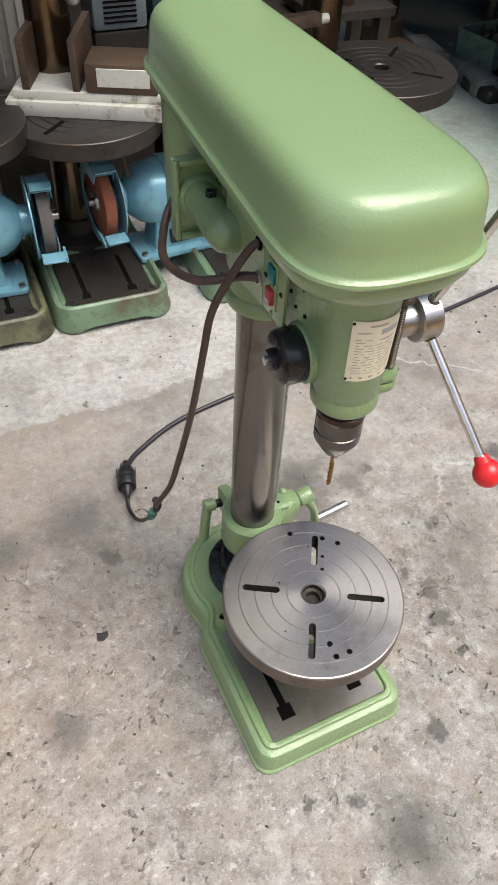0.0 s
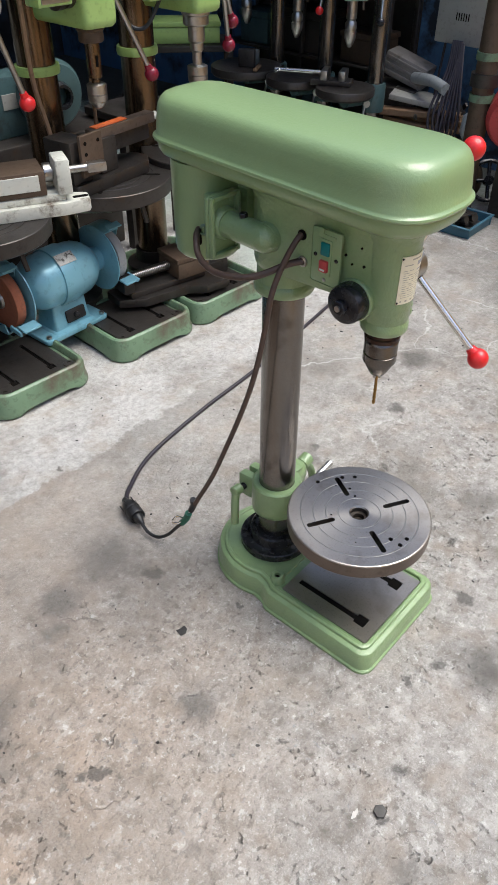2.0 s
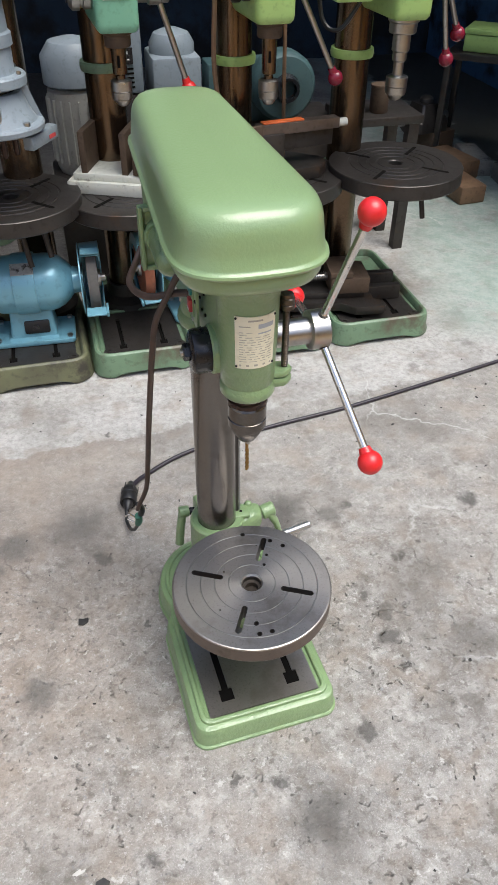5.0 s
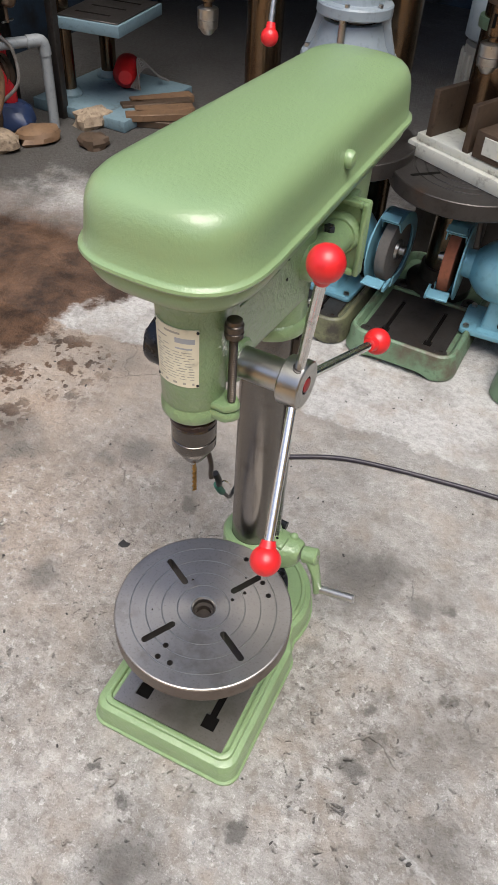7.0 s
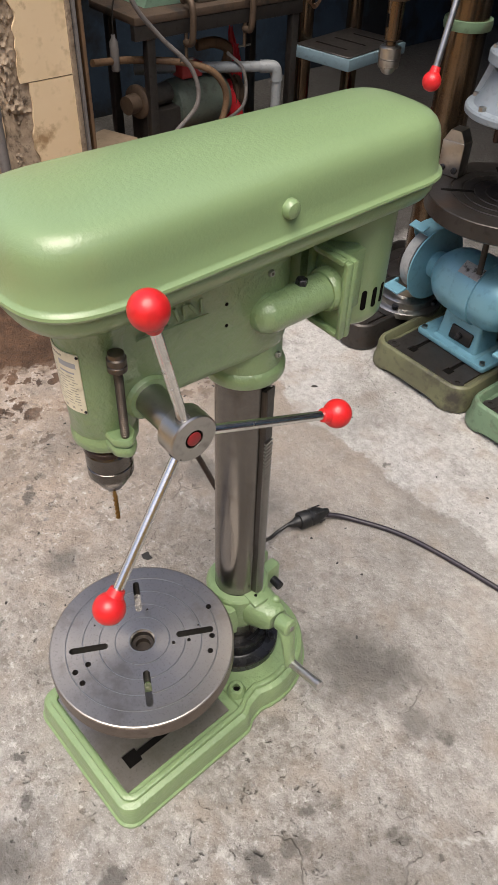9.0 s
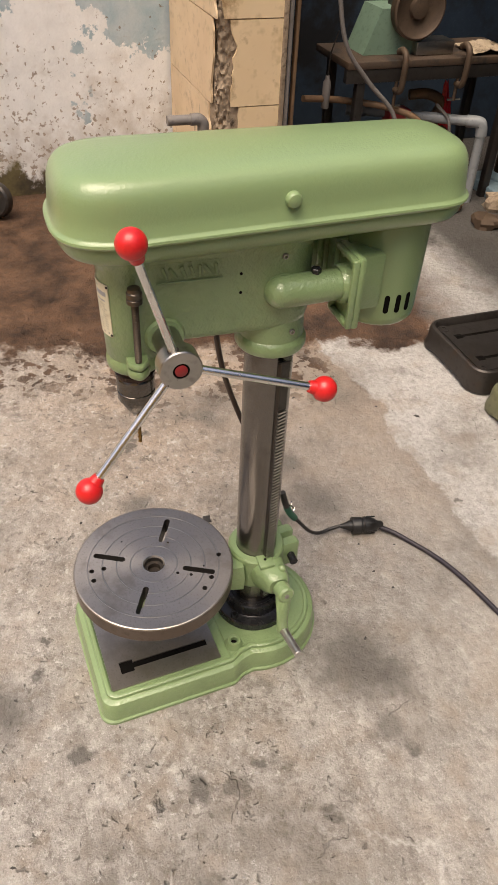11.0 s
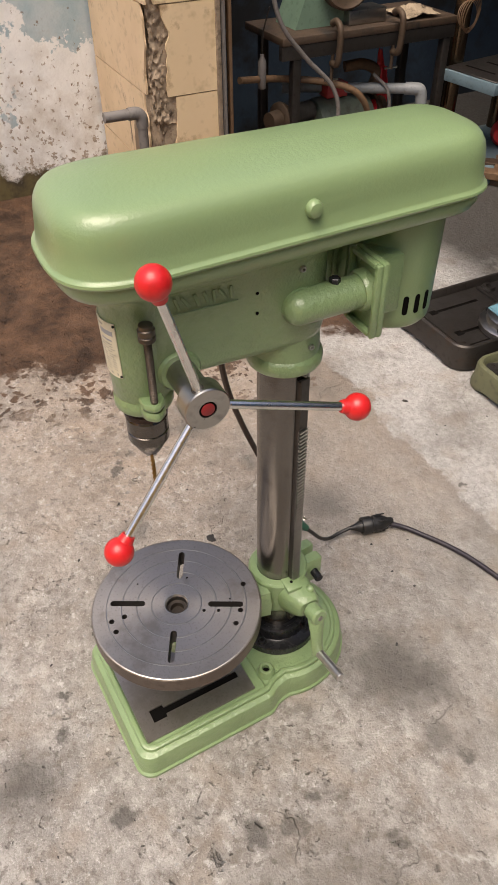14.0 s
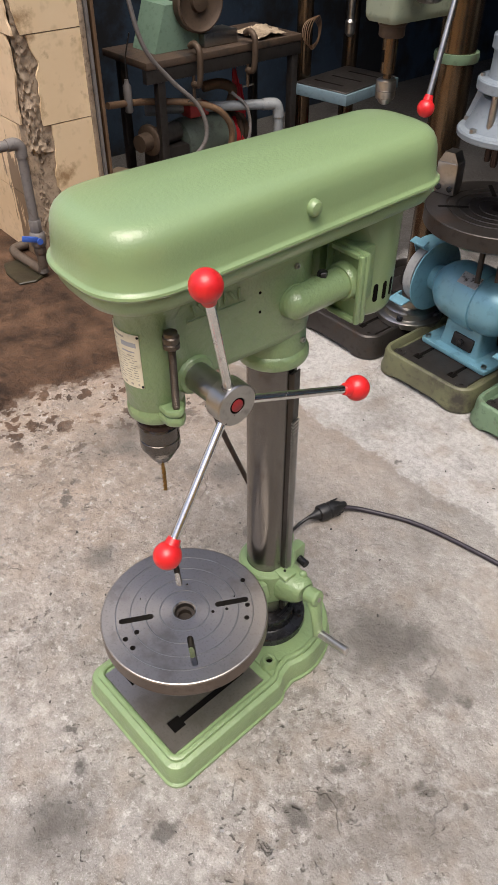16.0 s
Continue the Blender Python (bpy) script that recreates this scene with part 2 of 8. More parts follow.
    dark_ground = math_("MAXIMUM", dark_ground, math_("MULTIPLY", ramp(math_("ADD", wy, math_("MULTIPLY", math_("SUBTRACT", mid, 0.5), 0.6)), 1.5, 1.85), math_("MULTIPLY", ramp(wx, 0.75, 0.35), 0.9)))
    dark_ground = math_("MAXIMUM", dark_ground, math_("MULTIPLY", ramp(math_("ADD", wx, math_("MULTIPLY", math_("SUBTRACT", mid, 0.5), 0.6)), -0.85, -1.05), ramp(wy, 1.22, 1.40)))
    dark_ground = math_("MAXIMUM", dark_ground, math_("MULTIPLY", ramp(math_("ADD", wx, math_("MULTIPLY", math_("SUBTRACT", mid, 0.5), 0.6)), 1.98, 2.06), ramp(wy, 0.80, 0.95)))
    col = mix(math_("MULTIPLY", dark_ground, 0.9), col, (0.040, 0.036, 0.032))
    # ochre ground out of view, added to bounce warm light upwards
    bounce_ground = mix(ramp(mid, 0.4, 0.62), (0.46, 0.315, 0.155), (0.36, 0.24, 0.12))
    yard = math_("MAXIMUM", ramp(wy, -1.15, -1.45), math_("MULTIPLY", ramp(wx, 2.15, 2.35), ramp(wy, 0.25, 0.0)))
    col = mix(yard, col, bounce_ground)
    link(col, b.inputs["Base Color"])
    rough = math_("SUBTRACT", ramp(fine, 0.3, 0.7, 0.55, 0.8), math_("MULTIPLY", damp, math_("ADD", 0.06, math_("MULTIPLY", sheen, 0.22))))
    link(rough, b.inputs["Roughness"])
    link(math_("SUBTRACT", 0.4, math_("MULTIPLY", damp, 0.27)), b.inputs["Specular IOR Level"])
    flake = noise_tex(110.0, 5.0, 0.7).outputs["Fac"]
    h = math_("ADD", math_("ADD", math_("MULTIPLY", fine, 0.8), math_("MULTIPLY", patch, 0.9)), math_("SUBTRACT", math_("MULTIPLY", flake, 0.35), math_("MULTIPLY", crack, 0.3)))
    h = math_("SUBTRACT", h, math_("MULTIPLY", math_("MAXIMUM", pits, math_("MULTIPLY", chips, clump)), 0.8))
    bp = t.nodes.new("ShaderNodeBump")
    bp.inputs["Strength"].default_value, bp.inputs["Distance"].default_value = 1.0, 0.0075
    link(h, bp.inputs["Height"])
    link(bp.outputs["Normal"], b.inputs["Normal"])
    return m


FLOOR_A, FLOOR_B, FLOOR_C, FLOOR_D, FLOOR_E = (0.285, 0.271, 0.251), (0.365, 0.347, 0.322), (0.25, 0.237, 0.22), (0.165, 0.153, 0.138), (0.49, 0.475, 0.452)
# first two: a stain and the press's contact shadow painted as one
STAINS_AND_SHADE = [(0.175, 0.175, 0.01, 0.085), (0.215, 0.205, 0.01, 0.06), (-0.64, -0.12, 0.010, 0.016), (-0.617, -0.138, 0.012, 0.017), (-0.30, -0.01, 0.007, 0.013), (-0.24, 0.16, 0.014, 0.024), (-0.32, -0.55, 0.010, 0.015), (0.19, -0.39, 0.014, 0.024),
          (0.68, 0.13, 0.014, 0.030), (0.32, -0.20, 0.016, 0.034), (0.34, -0.15, 0.014, 0.026), (0.43, 0.0, 0.012, 0.020), (0.37, 0.19, 0.012, 0.022), (-0.18, 0.61, 0.006, 0.012), (0.01, -0.45, 0.008, 0.018),
          (-0.06, -0.42, 0.006, 0.011), (0.06, -0.53, 0.012, 0.05), (-0.23, -0.52, 0.010, 0.024), (0.95, 0.25, 0.03, 0.07), (-0.165, -0.045, 0.005, 0.010), (0.31, -0.1, 0.008, 0.016)]
# the pair near (0.2, 0.2) also holds the press's painted shadow
SMUDGES_AND_SHADE = [(-0.44, 0.25, 0.02, 0.06), (-0.49, 0.18, 0.01, 0.03), (-0.40, -0.16, 0.02, 0.055), (0.32, 0.17, 0.02, 0.05), (0.16, 0.16, 0.05, 0.13), (0.22, 0.225, 0.02, 0.07), (-0.75, 0.15, 0.02, 0.09), (-0.69, 0.11, 0.01, 0.06), (-0.28, 0.28, 0.02, 0.10), (0.08, -0.52, 0.02, 0.09), (0.5, -0.25, 0.02, 0.08)]

M_floor = concrete()
M_green = material("green_enamel", (0.225, 0.322, 0.153), 0.31, second=(0.215, 0.309, 0.147), scale=2, amount=1.0, fine=14, bump=0.26, bump_scale=220, coat=0.4, rough_var=0.025, speck=0.98)
M_green_cast = material("green_enamel_on_rough_casting", (0.219, 0.318, 0.151), 0.31, second=(0.200, 0.292, 0.137), scale=5, amount=1.0, fine=30, bump=1.0, bump_scale=130, coat=0.55, rough_var=0.025, speck=0.94)
M_green_old = material("worn_green_paint", (0.150, 0.235, 0.145), 0.42, second=(0.10, 0.150, 0.092), scale=9, bump=0.25, dirt=(0.095, 0.085, 0.058), dirt_scale=8, dirt_at=0.52)
M_lime = material("lime_green_paint", (0.36, 0.52, 0.165), 0.36, second=(0.30, 0.44, 0.135), scale=8, dirt=(0.14, 0.09, 0.04), dirt_scale=9, dirt_at=0.64)
M_teal = material("teal_green_paint", (0.20, 0.43, 0.285), 0.38, second=(0.165, 0.36, 0.24), scale=8, dirt=(0.12, 0.09, 0.06), dirt_scale=9, dirt_at=0.68)
M_pale_green = material("pale_green_paint", (0.20, 0.30, 0.22), 0.45, second=(0.15, 0.24, 0.17), scale=7, dirt=(0.07, 0.06, 0.05), dirt_scale=8, dirt_at=0.64)
M_iron = material("ground_cast_iron", (0.345, 0.322, 0.300), 0.325, 0.86, second=(0.265, 0.245, 0.226), scale=8, amount=1.0, fine=260, bump=0.06, bump_scale=420, dirt=(0.250, 0.230, 0.210), dirt_scale=11, dirt_at=0.55, rough_var=0.04)
M_table = material("turned_iron_table", (0.375, 0.352, 0.330), 0.36, 0.88, second=(0.275, 0.255, 0.236), scale=9, amount=1.0, fine=260, bump=0.06, bump_scale=420, dirt=(0.245, 0.225, 0.206), dirt_scale=12, dirt_at=0.54, rough_var=0.06)
lathe_marks = M_table.node_tree.nodes.new("ShaderNodeTangent")
lathe_marks.direction_type, lathe_marks.axis = "RADIAL", "Z"
M_table.node_tree.links.new(lathe_marks.outputs["Tangent"], M_table.node_tree.nodes["Principled BSDF"].inputs["Tangent"])
M_table.node_tree.nodes["Principled BSDF"].inputs["Anisotropic"].default_value = 0.6
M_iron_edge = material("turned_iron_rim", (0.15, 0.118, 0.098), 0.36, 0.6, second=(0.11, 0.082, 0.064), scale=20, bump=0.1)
M_iron_dark = material("oily_dark_iron", (0.062, 0.056, 0.052), 0.4, 0.6, second=(0.042, 0.036, 0.032), scale=12, bump=0.15, dirt=(0.07, 0.045, 0.03), dirt_scale=8, dirt_at=0.6)
M_column = material("oiled_steel_column", (0.225, 0.213, 0.200), 0.235, 0.94, second=(0.130, 0.116, 0.103), scale=5, amount=1.0, fine=25, rough_var=0.03)
M_old_column = material("browned_steel", (0.165, 0.120, 0.080), 0.23, 0.93, second=(0.125, 0.084, 0.052), scale=8, rough_var=0.035)
M_steel = material("bright_steel", (0.84, 0.83, 0.81), 0.24, 1.0, second=(0.62, 0.61, 0.59), scale=20)
M_steel_dull = material("dull_steel", (0.46, 0.45, 0.43), 0.32, 1.0, second=(0.36, 0.35, 0.33), scale=25, bump=0.05)
M_chuck = material("dark_chuck_steel", (0.150, 0.137, 0.125), 0.23, 0.92, second=(0.110, 0.099, 0.090), scale=30, rough_var=0.03)
M_rust = material("brown_rusty_steel", (0.11, 0.075, 0.05), 0.6, 0.35, second=(0.075, 0.05, 0.034), scale=16, bump=0.2)
M_black = material("black_blued_steel", (0.022, 0.023, 0.027), 0.27, 0.4, second=(0.032, 0.032, 0.035), scale=18)
M_plastic = material("black_plastic", (0.012, 0.012, 0.013), 0.42, second=(0.02, 0.02, 0.02), scale=20)
M_bore = material("oily_bore", (0.06, 0.048, 0.038), 0.45, 0.5, second=(0.032, 0.026, 0.021), scale=40)
# flat near-black that paints the shade inside holes and slots
M_hole = material("recess_shade", (0.006, 0.0055, 0.005), 0.9, spec=0.05)
M_red = material("red_plastic", (0.64, 0.018, 0.020), 0.36, second=(0.58, 0.014, 0.018), scale=10, amount=0.3, coat=0.15, rough_var=0.04)
M_maroon = material("maroon_plastic", (0.20, 0.012, 0.03), 0.25, second=(0.15, 0.01, 0.022), scale=10)
M_gold = material("bronze_drill_bit", (0.36, 0.22, 0.075), 0.32, 1.0, second=(0.20, 0.12, 0.045), scale=120)
M_cream = material("cream_plate", (0.78, 0.74, 0.57), 0.45, second=(0.70, 0.65, 0.47), scale=40, dirt=(0.52, 0.46, 0.32), dirt_scale=60, dirt_at=0.62)
M_ink = material("faded_ink", (0.42, 0.40, 0.32), 0.6)
M_ink_blue = material("pale_blue_print", (0.42, 0.44, 0.46), 0.6)
M_blue_ink = material("blue_print", (0.05, 0.13, 0.5), 0.5)
M_white = material("white_label", (0.72, 0.72, 0.70), 0.5, dirt=(0.4, 0.37, 0.32), dirt_scale=40, dirt_at=0.6)
M_button_green = material("teal_button", (0.0, 0.17, 0.17), 0.35)
M_cap_red = material("dull_red_cap", (0.26, 0.02, 0.022), 0.45)
M_button_red = material("faded_red_button", (0.48, 0.06, 0.06), 0.4)
M_rubber = material("brown_rubber_cable", (0.075, 0.046, 0.034), 0.5, second=(0.052, 0.034, 0.027), scale=30)
M_purple = material("grey_purple_cable", (0.022, 0.018, 0.028), 0.42, second=(0.032, 0.026, 0.03), scale=30)
M_blue = material("light_blue_hammered_paint", (0.195, 0.415, 0.515), 0.32, 0.2, second=(0.165, 0.36, 0.455), scale=8, bump=0.12, bump_scale=260, dirt=(0.06, 0.11, 0.14), dirt_scale=12, dirt_at=0.68, coat=0.3, rough_var=0.03)
M_stone = material("grinding_stone", (0.10, 0.095, 0.09), 0.9, second=(0.14, 0.13, 0.12), scale=60, bump=0.4)
M_stone_red = material("orange_brown_wheel", (0.30, 0.10, 0.05), 0.85, second=(0.22, 0.08, 0.045), scale=50, bump=0.4)
M_stone_grey = material("pale_grey_wheel", (0.34, 0.35, 0.35), 0.85, second=(0.28, 0.29, 0.29), scale=50, bump=0.3)
M_chalk = material("chipped_off_white_paint", (0.60, 0.605, 0.54), 0.5, second=(0.50, 0.505, 0.44), scale=10, dirt=(0.10, 0.07, 0.045), dirt_scale=11, dirt_at=0.57, bump=0.15)
M_grey = material("grey_machine_paint", (0.235, 0.275, 0.305), 0.36, second=(0.185, 0.215, 0.24), scale=9, dirt=(0.07, 0.065, 0.06), dirt_scale=7, dirt_at=0.64)
M_grey_blue = material("blue_grey_paint", (0.17, 0.25, 0.29), 0.5, second=(0.13, 0.19, 0.22), scale=9, dirt=(0.05, 0.05, 0.05), dirt_scale=7, dirt_at=0.62)
M_olive = material("olive_dirty_paint", (0.135, 0.140, 0.075), 0.5, second=(0.080, 0.078, 0.050), scale=9, dirt=(0.04, 0.035, 0.028), dirt_scale=7, dirt_at=0.55)
M_pvc = material("grey_pipe", (0.30, 0.32, 0.33), 0.45, dirt=(0.12, 0.11, 0.10), dirt_scale=14, dirt_at=0.6)
M_pipe_dirty = material("muddy_pipe", (0.115, 0.088, 0.068), 0.5, second=(0.065, 0.048, 0.036), scale=30, dirt=(0.03, 0.024, 0.018), dirt_scale=14, dirt_at=0.54)
M_moss = material("wet_mossy_stone", (0.036, 0.032, 0.017), 0.4, second=(0.020, 0.015, 0.010), scale=24, bump=0.5)
M_pvc_dark = material("weathered_grey_pipe", (0.19, 0.175, 0.165), 0.55, dirt=(0.10, 0.085, 0.07), dirt_scale=14, dirt_at=0.55)
M_rag = material("stained_beige_cloth", (0.42, 0.34, 0.24), 0.85, second=(0.28, 0.21, 0.14), scale=25, bump=0.4, dirt=(0.12, 0.09, 0.06), dirt_scale=20, dirt_at=0.56)
M_teal_dark = material("dark_teal_paint", (0.055, 0.105, 0.11), 0.45, second=(0.04, 0.075, 0.08), scale=9, dirt=(0.03, 0.03, 0.03), dirt_scale=8, dirt_at=0.58)
M_bench = material("oily_bench_top", (0.085, 0.055, 0.035), 0.6, second=(0.045, 0.032, 0.024), scale=9, bump=0.4, dirt=(0.025, 0.02, 0.017), dirt_scale=8, dirt_at=0.52)
M_wood = material("worn_wood", (0.20, 0.12, 0.065), 0.6, second=(0.12, 0.07, 0.04), scale=12, bump=0.3)
M_crate_green = material("dark_green_crate", (0.025, 0.155, 0.095), 0.5, second=(0.018, 0.105, 0.066), scale=12, dirt=(0.03, 0.035, 0.03), dirt_scale=14, dirt_at=0.58)
M_crate_faded = material("faded_green_crate", (0.12, 0.19, 0.155), 0.55, second=(0.08, 0.13, 0.105), scale=12, dirt=(0.03, 0.033, 0.03), dirt_scale=14, dirt_at=0.55)
M_kerb = material("weathered_grey_block", (0.21, 0.21, 0.195), 0.9, second=(0.14, 0.135, 0.125), scale=16, bump=0.6, bump_scale=60, dirt=(0.06, 0.055, 0.05), dirt_scale=12, dirt_at=0.56)
M_tank = material("dull_olive_tank", (0.10, 0.125, 0.10), 0.5, second=(0.07, 0.085, 0.07), scale=9, dirt=(0.04, 0.035, 0.03), dirt_scale=9, dirt_at=0.56)
M_crate_yellow = material("yellow_crate", (0.55, 0.42, 0.03), 0.5, second=(0.42, 0.31, 0.03), scale=12, dirt=(0.12, 0.1, 0.05), dirt_scale=18, dirt_at=0.55)
M_crate_blue = material("blue_tray", (0.045, 0.125, 0.18), 0.5, second=(0.04, 0.12, 0.17), scale=12)
M_orange = material("orange_steel_bar", (0.62, 0.13, 0.03), 0.5)
M_pale_box = material("pale_cabinet", (0.36, 0.355, 0.325), 0.5, dirt=(0.2, 0.18, 0.15), dirt_scale=7, dirt_at=0.66)
M_grip = material("brushed_pale_steel", (0.58, 0.57, 0.56), 0.32, 0.92, second=(0.46, 0.45, 0.44), scale=30)
M_paper = material("dirty_paper", (0.52, 0.50, 0.47), 0.7, second=(0.42, 0.40, 0.37), scale=120)
M_clear = material("clouded_plastic_bag", (0.35, 0.38, 0.40), 0.3)
M_scrap = material("oily_scrap_metal", (0.05, 0.048, 0.046), 0.45, 0.6, second=(0.09, 0.085, 0.08), scale=30)
M_roof = material("unseen_dark_roof", (0.05, 0.05, 0.052), 0.8)
M_tile = material("beige_wall_tile", (0.80, 0.63, 0.41), 0.42, second=(0.70, 0.52, 0.30), scale=5, amount=1.0, fine=26, dirt=(0.36, 0.23, 0.12), dirt_scale=7, dirt_at=0.56, bump=0.15, bump_scale=90)
# stained beige tile again, darkened to paint in the south face's shade
M_tile_shaded = material("stained_tile_shaded", (0.72, 0.55, 0.36), 0.5, second=(0.60, 0.44, 0.265), scale=5, fine=30, dirt=(0.20, 0.12, 0.065), dirt_scale=7, dirt_at=0.62, bump=0.05)
M_mortar = material("broken_mortar", (0.40, 0.315, 0.225), 0.9, second=(0.13, 0.09, 0.058), scale=34, amount=0.8, bump=1.0, bump_scale=70, dirt=(0.06, 0.042, 0.03), dirt_scale=18, dirt_at=0.58)

# blue wall paint twice: deep shade and the lit side put into the colours
M_blue_wall_shaded = material("blue_wall_shaded", (0.013, 0.027, 0.048), 0.75, second=(0.032, 0.055, 0.085), scale=3, dirt=(0.008, 0.009, 0.011), dirt_scale=2.5, dirt_at=0.45, bump=0.3, bump_scale=30)
M_blue_wall_lit = material("blue_wall_lit", (0.060, 0.150, 0.290), 0.7, second=(0.10, 0.19, 0.31), scale=3, dirt=(0.014, 0.022, 0.035), dirt_scale=3, dirt_at=0.50, bump=0.3, bump_scale=30)
M_label_plate = material("scuffed_silver_plate", (0.48, 0.48, 0.47), 0.4, 0.5, second=(0.40, 0.40, 0.39), scale=30, dirt=(0.07, 0.065, 0.06), dirt_scale=55, dirt_at=0.52)
M_bounce_wall = material("bounce_ochre_wall", (0.74, 0.50, 0.19), 0.8, second=(0.66, 0.44, 0.16), scale=3, bump=0.3, bump_scale=30)
M_grey_green = material("grey_green_paint", (0.29, 0.325, 0.235), 0.42, second=(0.22, 0.26, 0.19), scale=8, dirt=(0.12, 0.10, 0.07), dirt_scale=9, dirt_at=0.66)
M_quill = material("dark_brown_quill", (0.05, 0.028, 0.02), 0.25, 0.5, second=(0.035, 0.02, 0.015), scale=20)
M_sage = material("grey_sage_paint", (0.27, 0.40, 0.30), 0.42, second=(0.20, 0.31, 0.23), scale=8, dirt=(0.05, 0.05, 0.045), dirt_scale=9, dirt_at=0.62)
M_thread = material("browned_threaded_steel", (0.13, 0.110, 0.092), 0.38, 0.85, second=(0.075, 0.062, 0.052), scale=30)
M_teal_panel = material("teal_label_panel", (0.03, 0.17, 0.21), 0.4, second=(0.05, 0.20, 0.23), scale=14, dirt=(0.05, 0.06, 0.06), dirt_scale=12, dirt_at=0.6)
M_red_cloth = material("red_cloth", (0.50, 0.012, 0.020), 0.35, second=(0.30, 0.01, 0.015), scale=20)
M_sack_blue = material("dark_blue_sack", (0.018, 0.034, 0.095), 0.42, second=(0.03, 0.045, 0.10), scale=20)
M_motor_beige = material("weathered_beige_paint", (0.36, 0.27, 0.18), 0.6, second=(0.25, 0.19, 0.13), scale=14, dirt=(0.08, 0.065, 0.05), dirt_scale=10, dirt_at=0.56)


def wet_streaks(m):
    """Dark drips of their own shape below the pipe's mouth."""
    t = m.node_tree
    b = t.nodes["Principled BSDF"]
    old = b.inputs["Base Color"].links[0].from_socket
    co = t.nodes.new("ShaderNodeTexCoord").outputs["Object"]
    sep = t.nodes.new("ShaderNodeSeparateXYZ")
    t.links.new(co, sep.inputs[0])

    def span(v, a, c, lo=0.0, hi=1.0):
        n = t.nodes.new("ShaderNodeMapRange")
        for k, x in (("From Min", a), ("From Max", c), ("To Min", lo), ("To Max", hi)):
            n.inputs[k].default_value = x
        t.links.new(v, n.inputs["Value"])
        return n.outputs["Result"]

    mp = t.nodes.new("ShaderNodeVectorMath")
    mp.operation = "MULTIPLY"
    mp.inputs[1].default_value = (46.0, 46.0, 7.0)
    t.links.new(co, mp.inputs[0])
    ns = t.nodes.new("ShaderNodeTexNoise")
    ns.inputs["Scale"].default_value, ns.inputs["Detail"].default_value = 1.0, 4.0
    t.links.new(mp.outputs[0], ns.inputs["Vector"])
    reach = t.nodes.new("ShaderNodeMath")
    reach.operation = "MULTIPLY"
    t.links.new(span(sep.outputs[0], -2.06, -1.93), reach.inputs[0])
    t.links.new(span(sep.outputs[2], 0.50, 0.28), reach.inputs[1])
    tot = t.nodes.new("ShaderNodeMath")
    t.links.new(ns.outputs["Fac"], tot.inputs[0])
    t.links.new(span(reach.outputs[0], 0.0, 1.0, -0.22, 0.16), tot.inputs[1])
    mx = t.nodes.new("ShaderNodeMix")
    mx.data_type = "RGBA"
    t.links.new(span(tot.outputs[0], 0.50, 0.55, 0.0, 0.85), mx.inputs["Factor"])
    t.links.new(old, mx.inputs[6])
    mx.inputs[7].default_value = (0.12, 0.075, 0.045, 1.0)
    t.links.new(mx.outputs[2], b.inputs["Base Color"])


wet_streaks(M_tile_shaded)


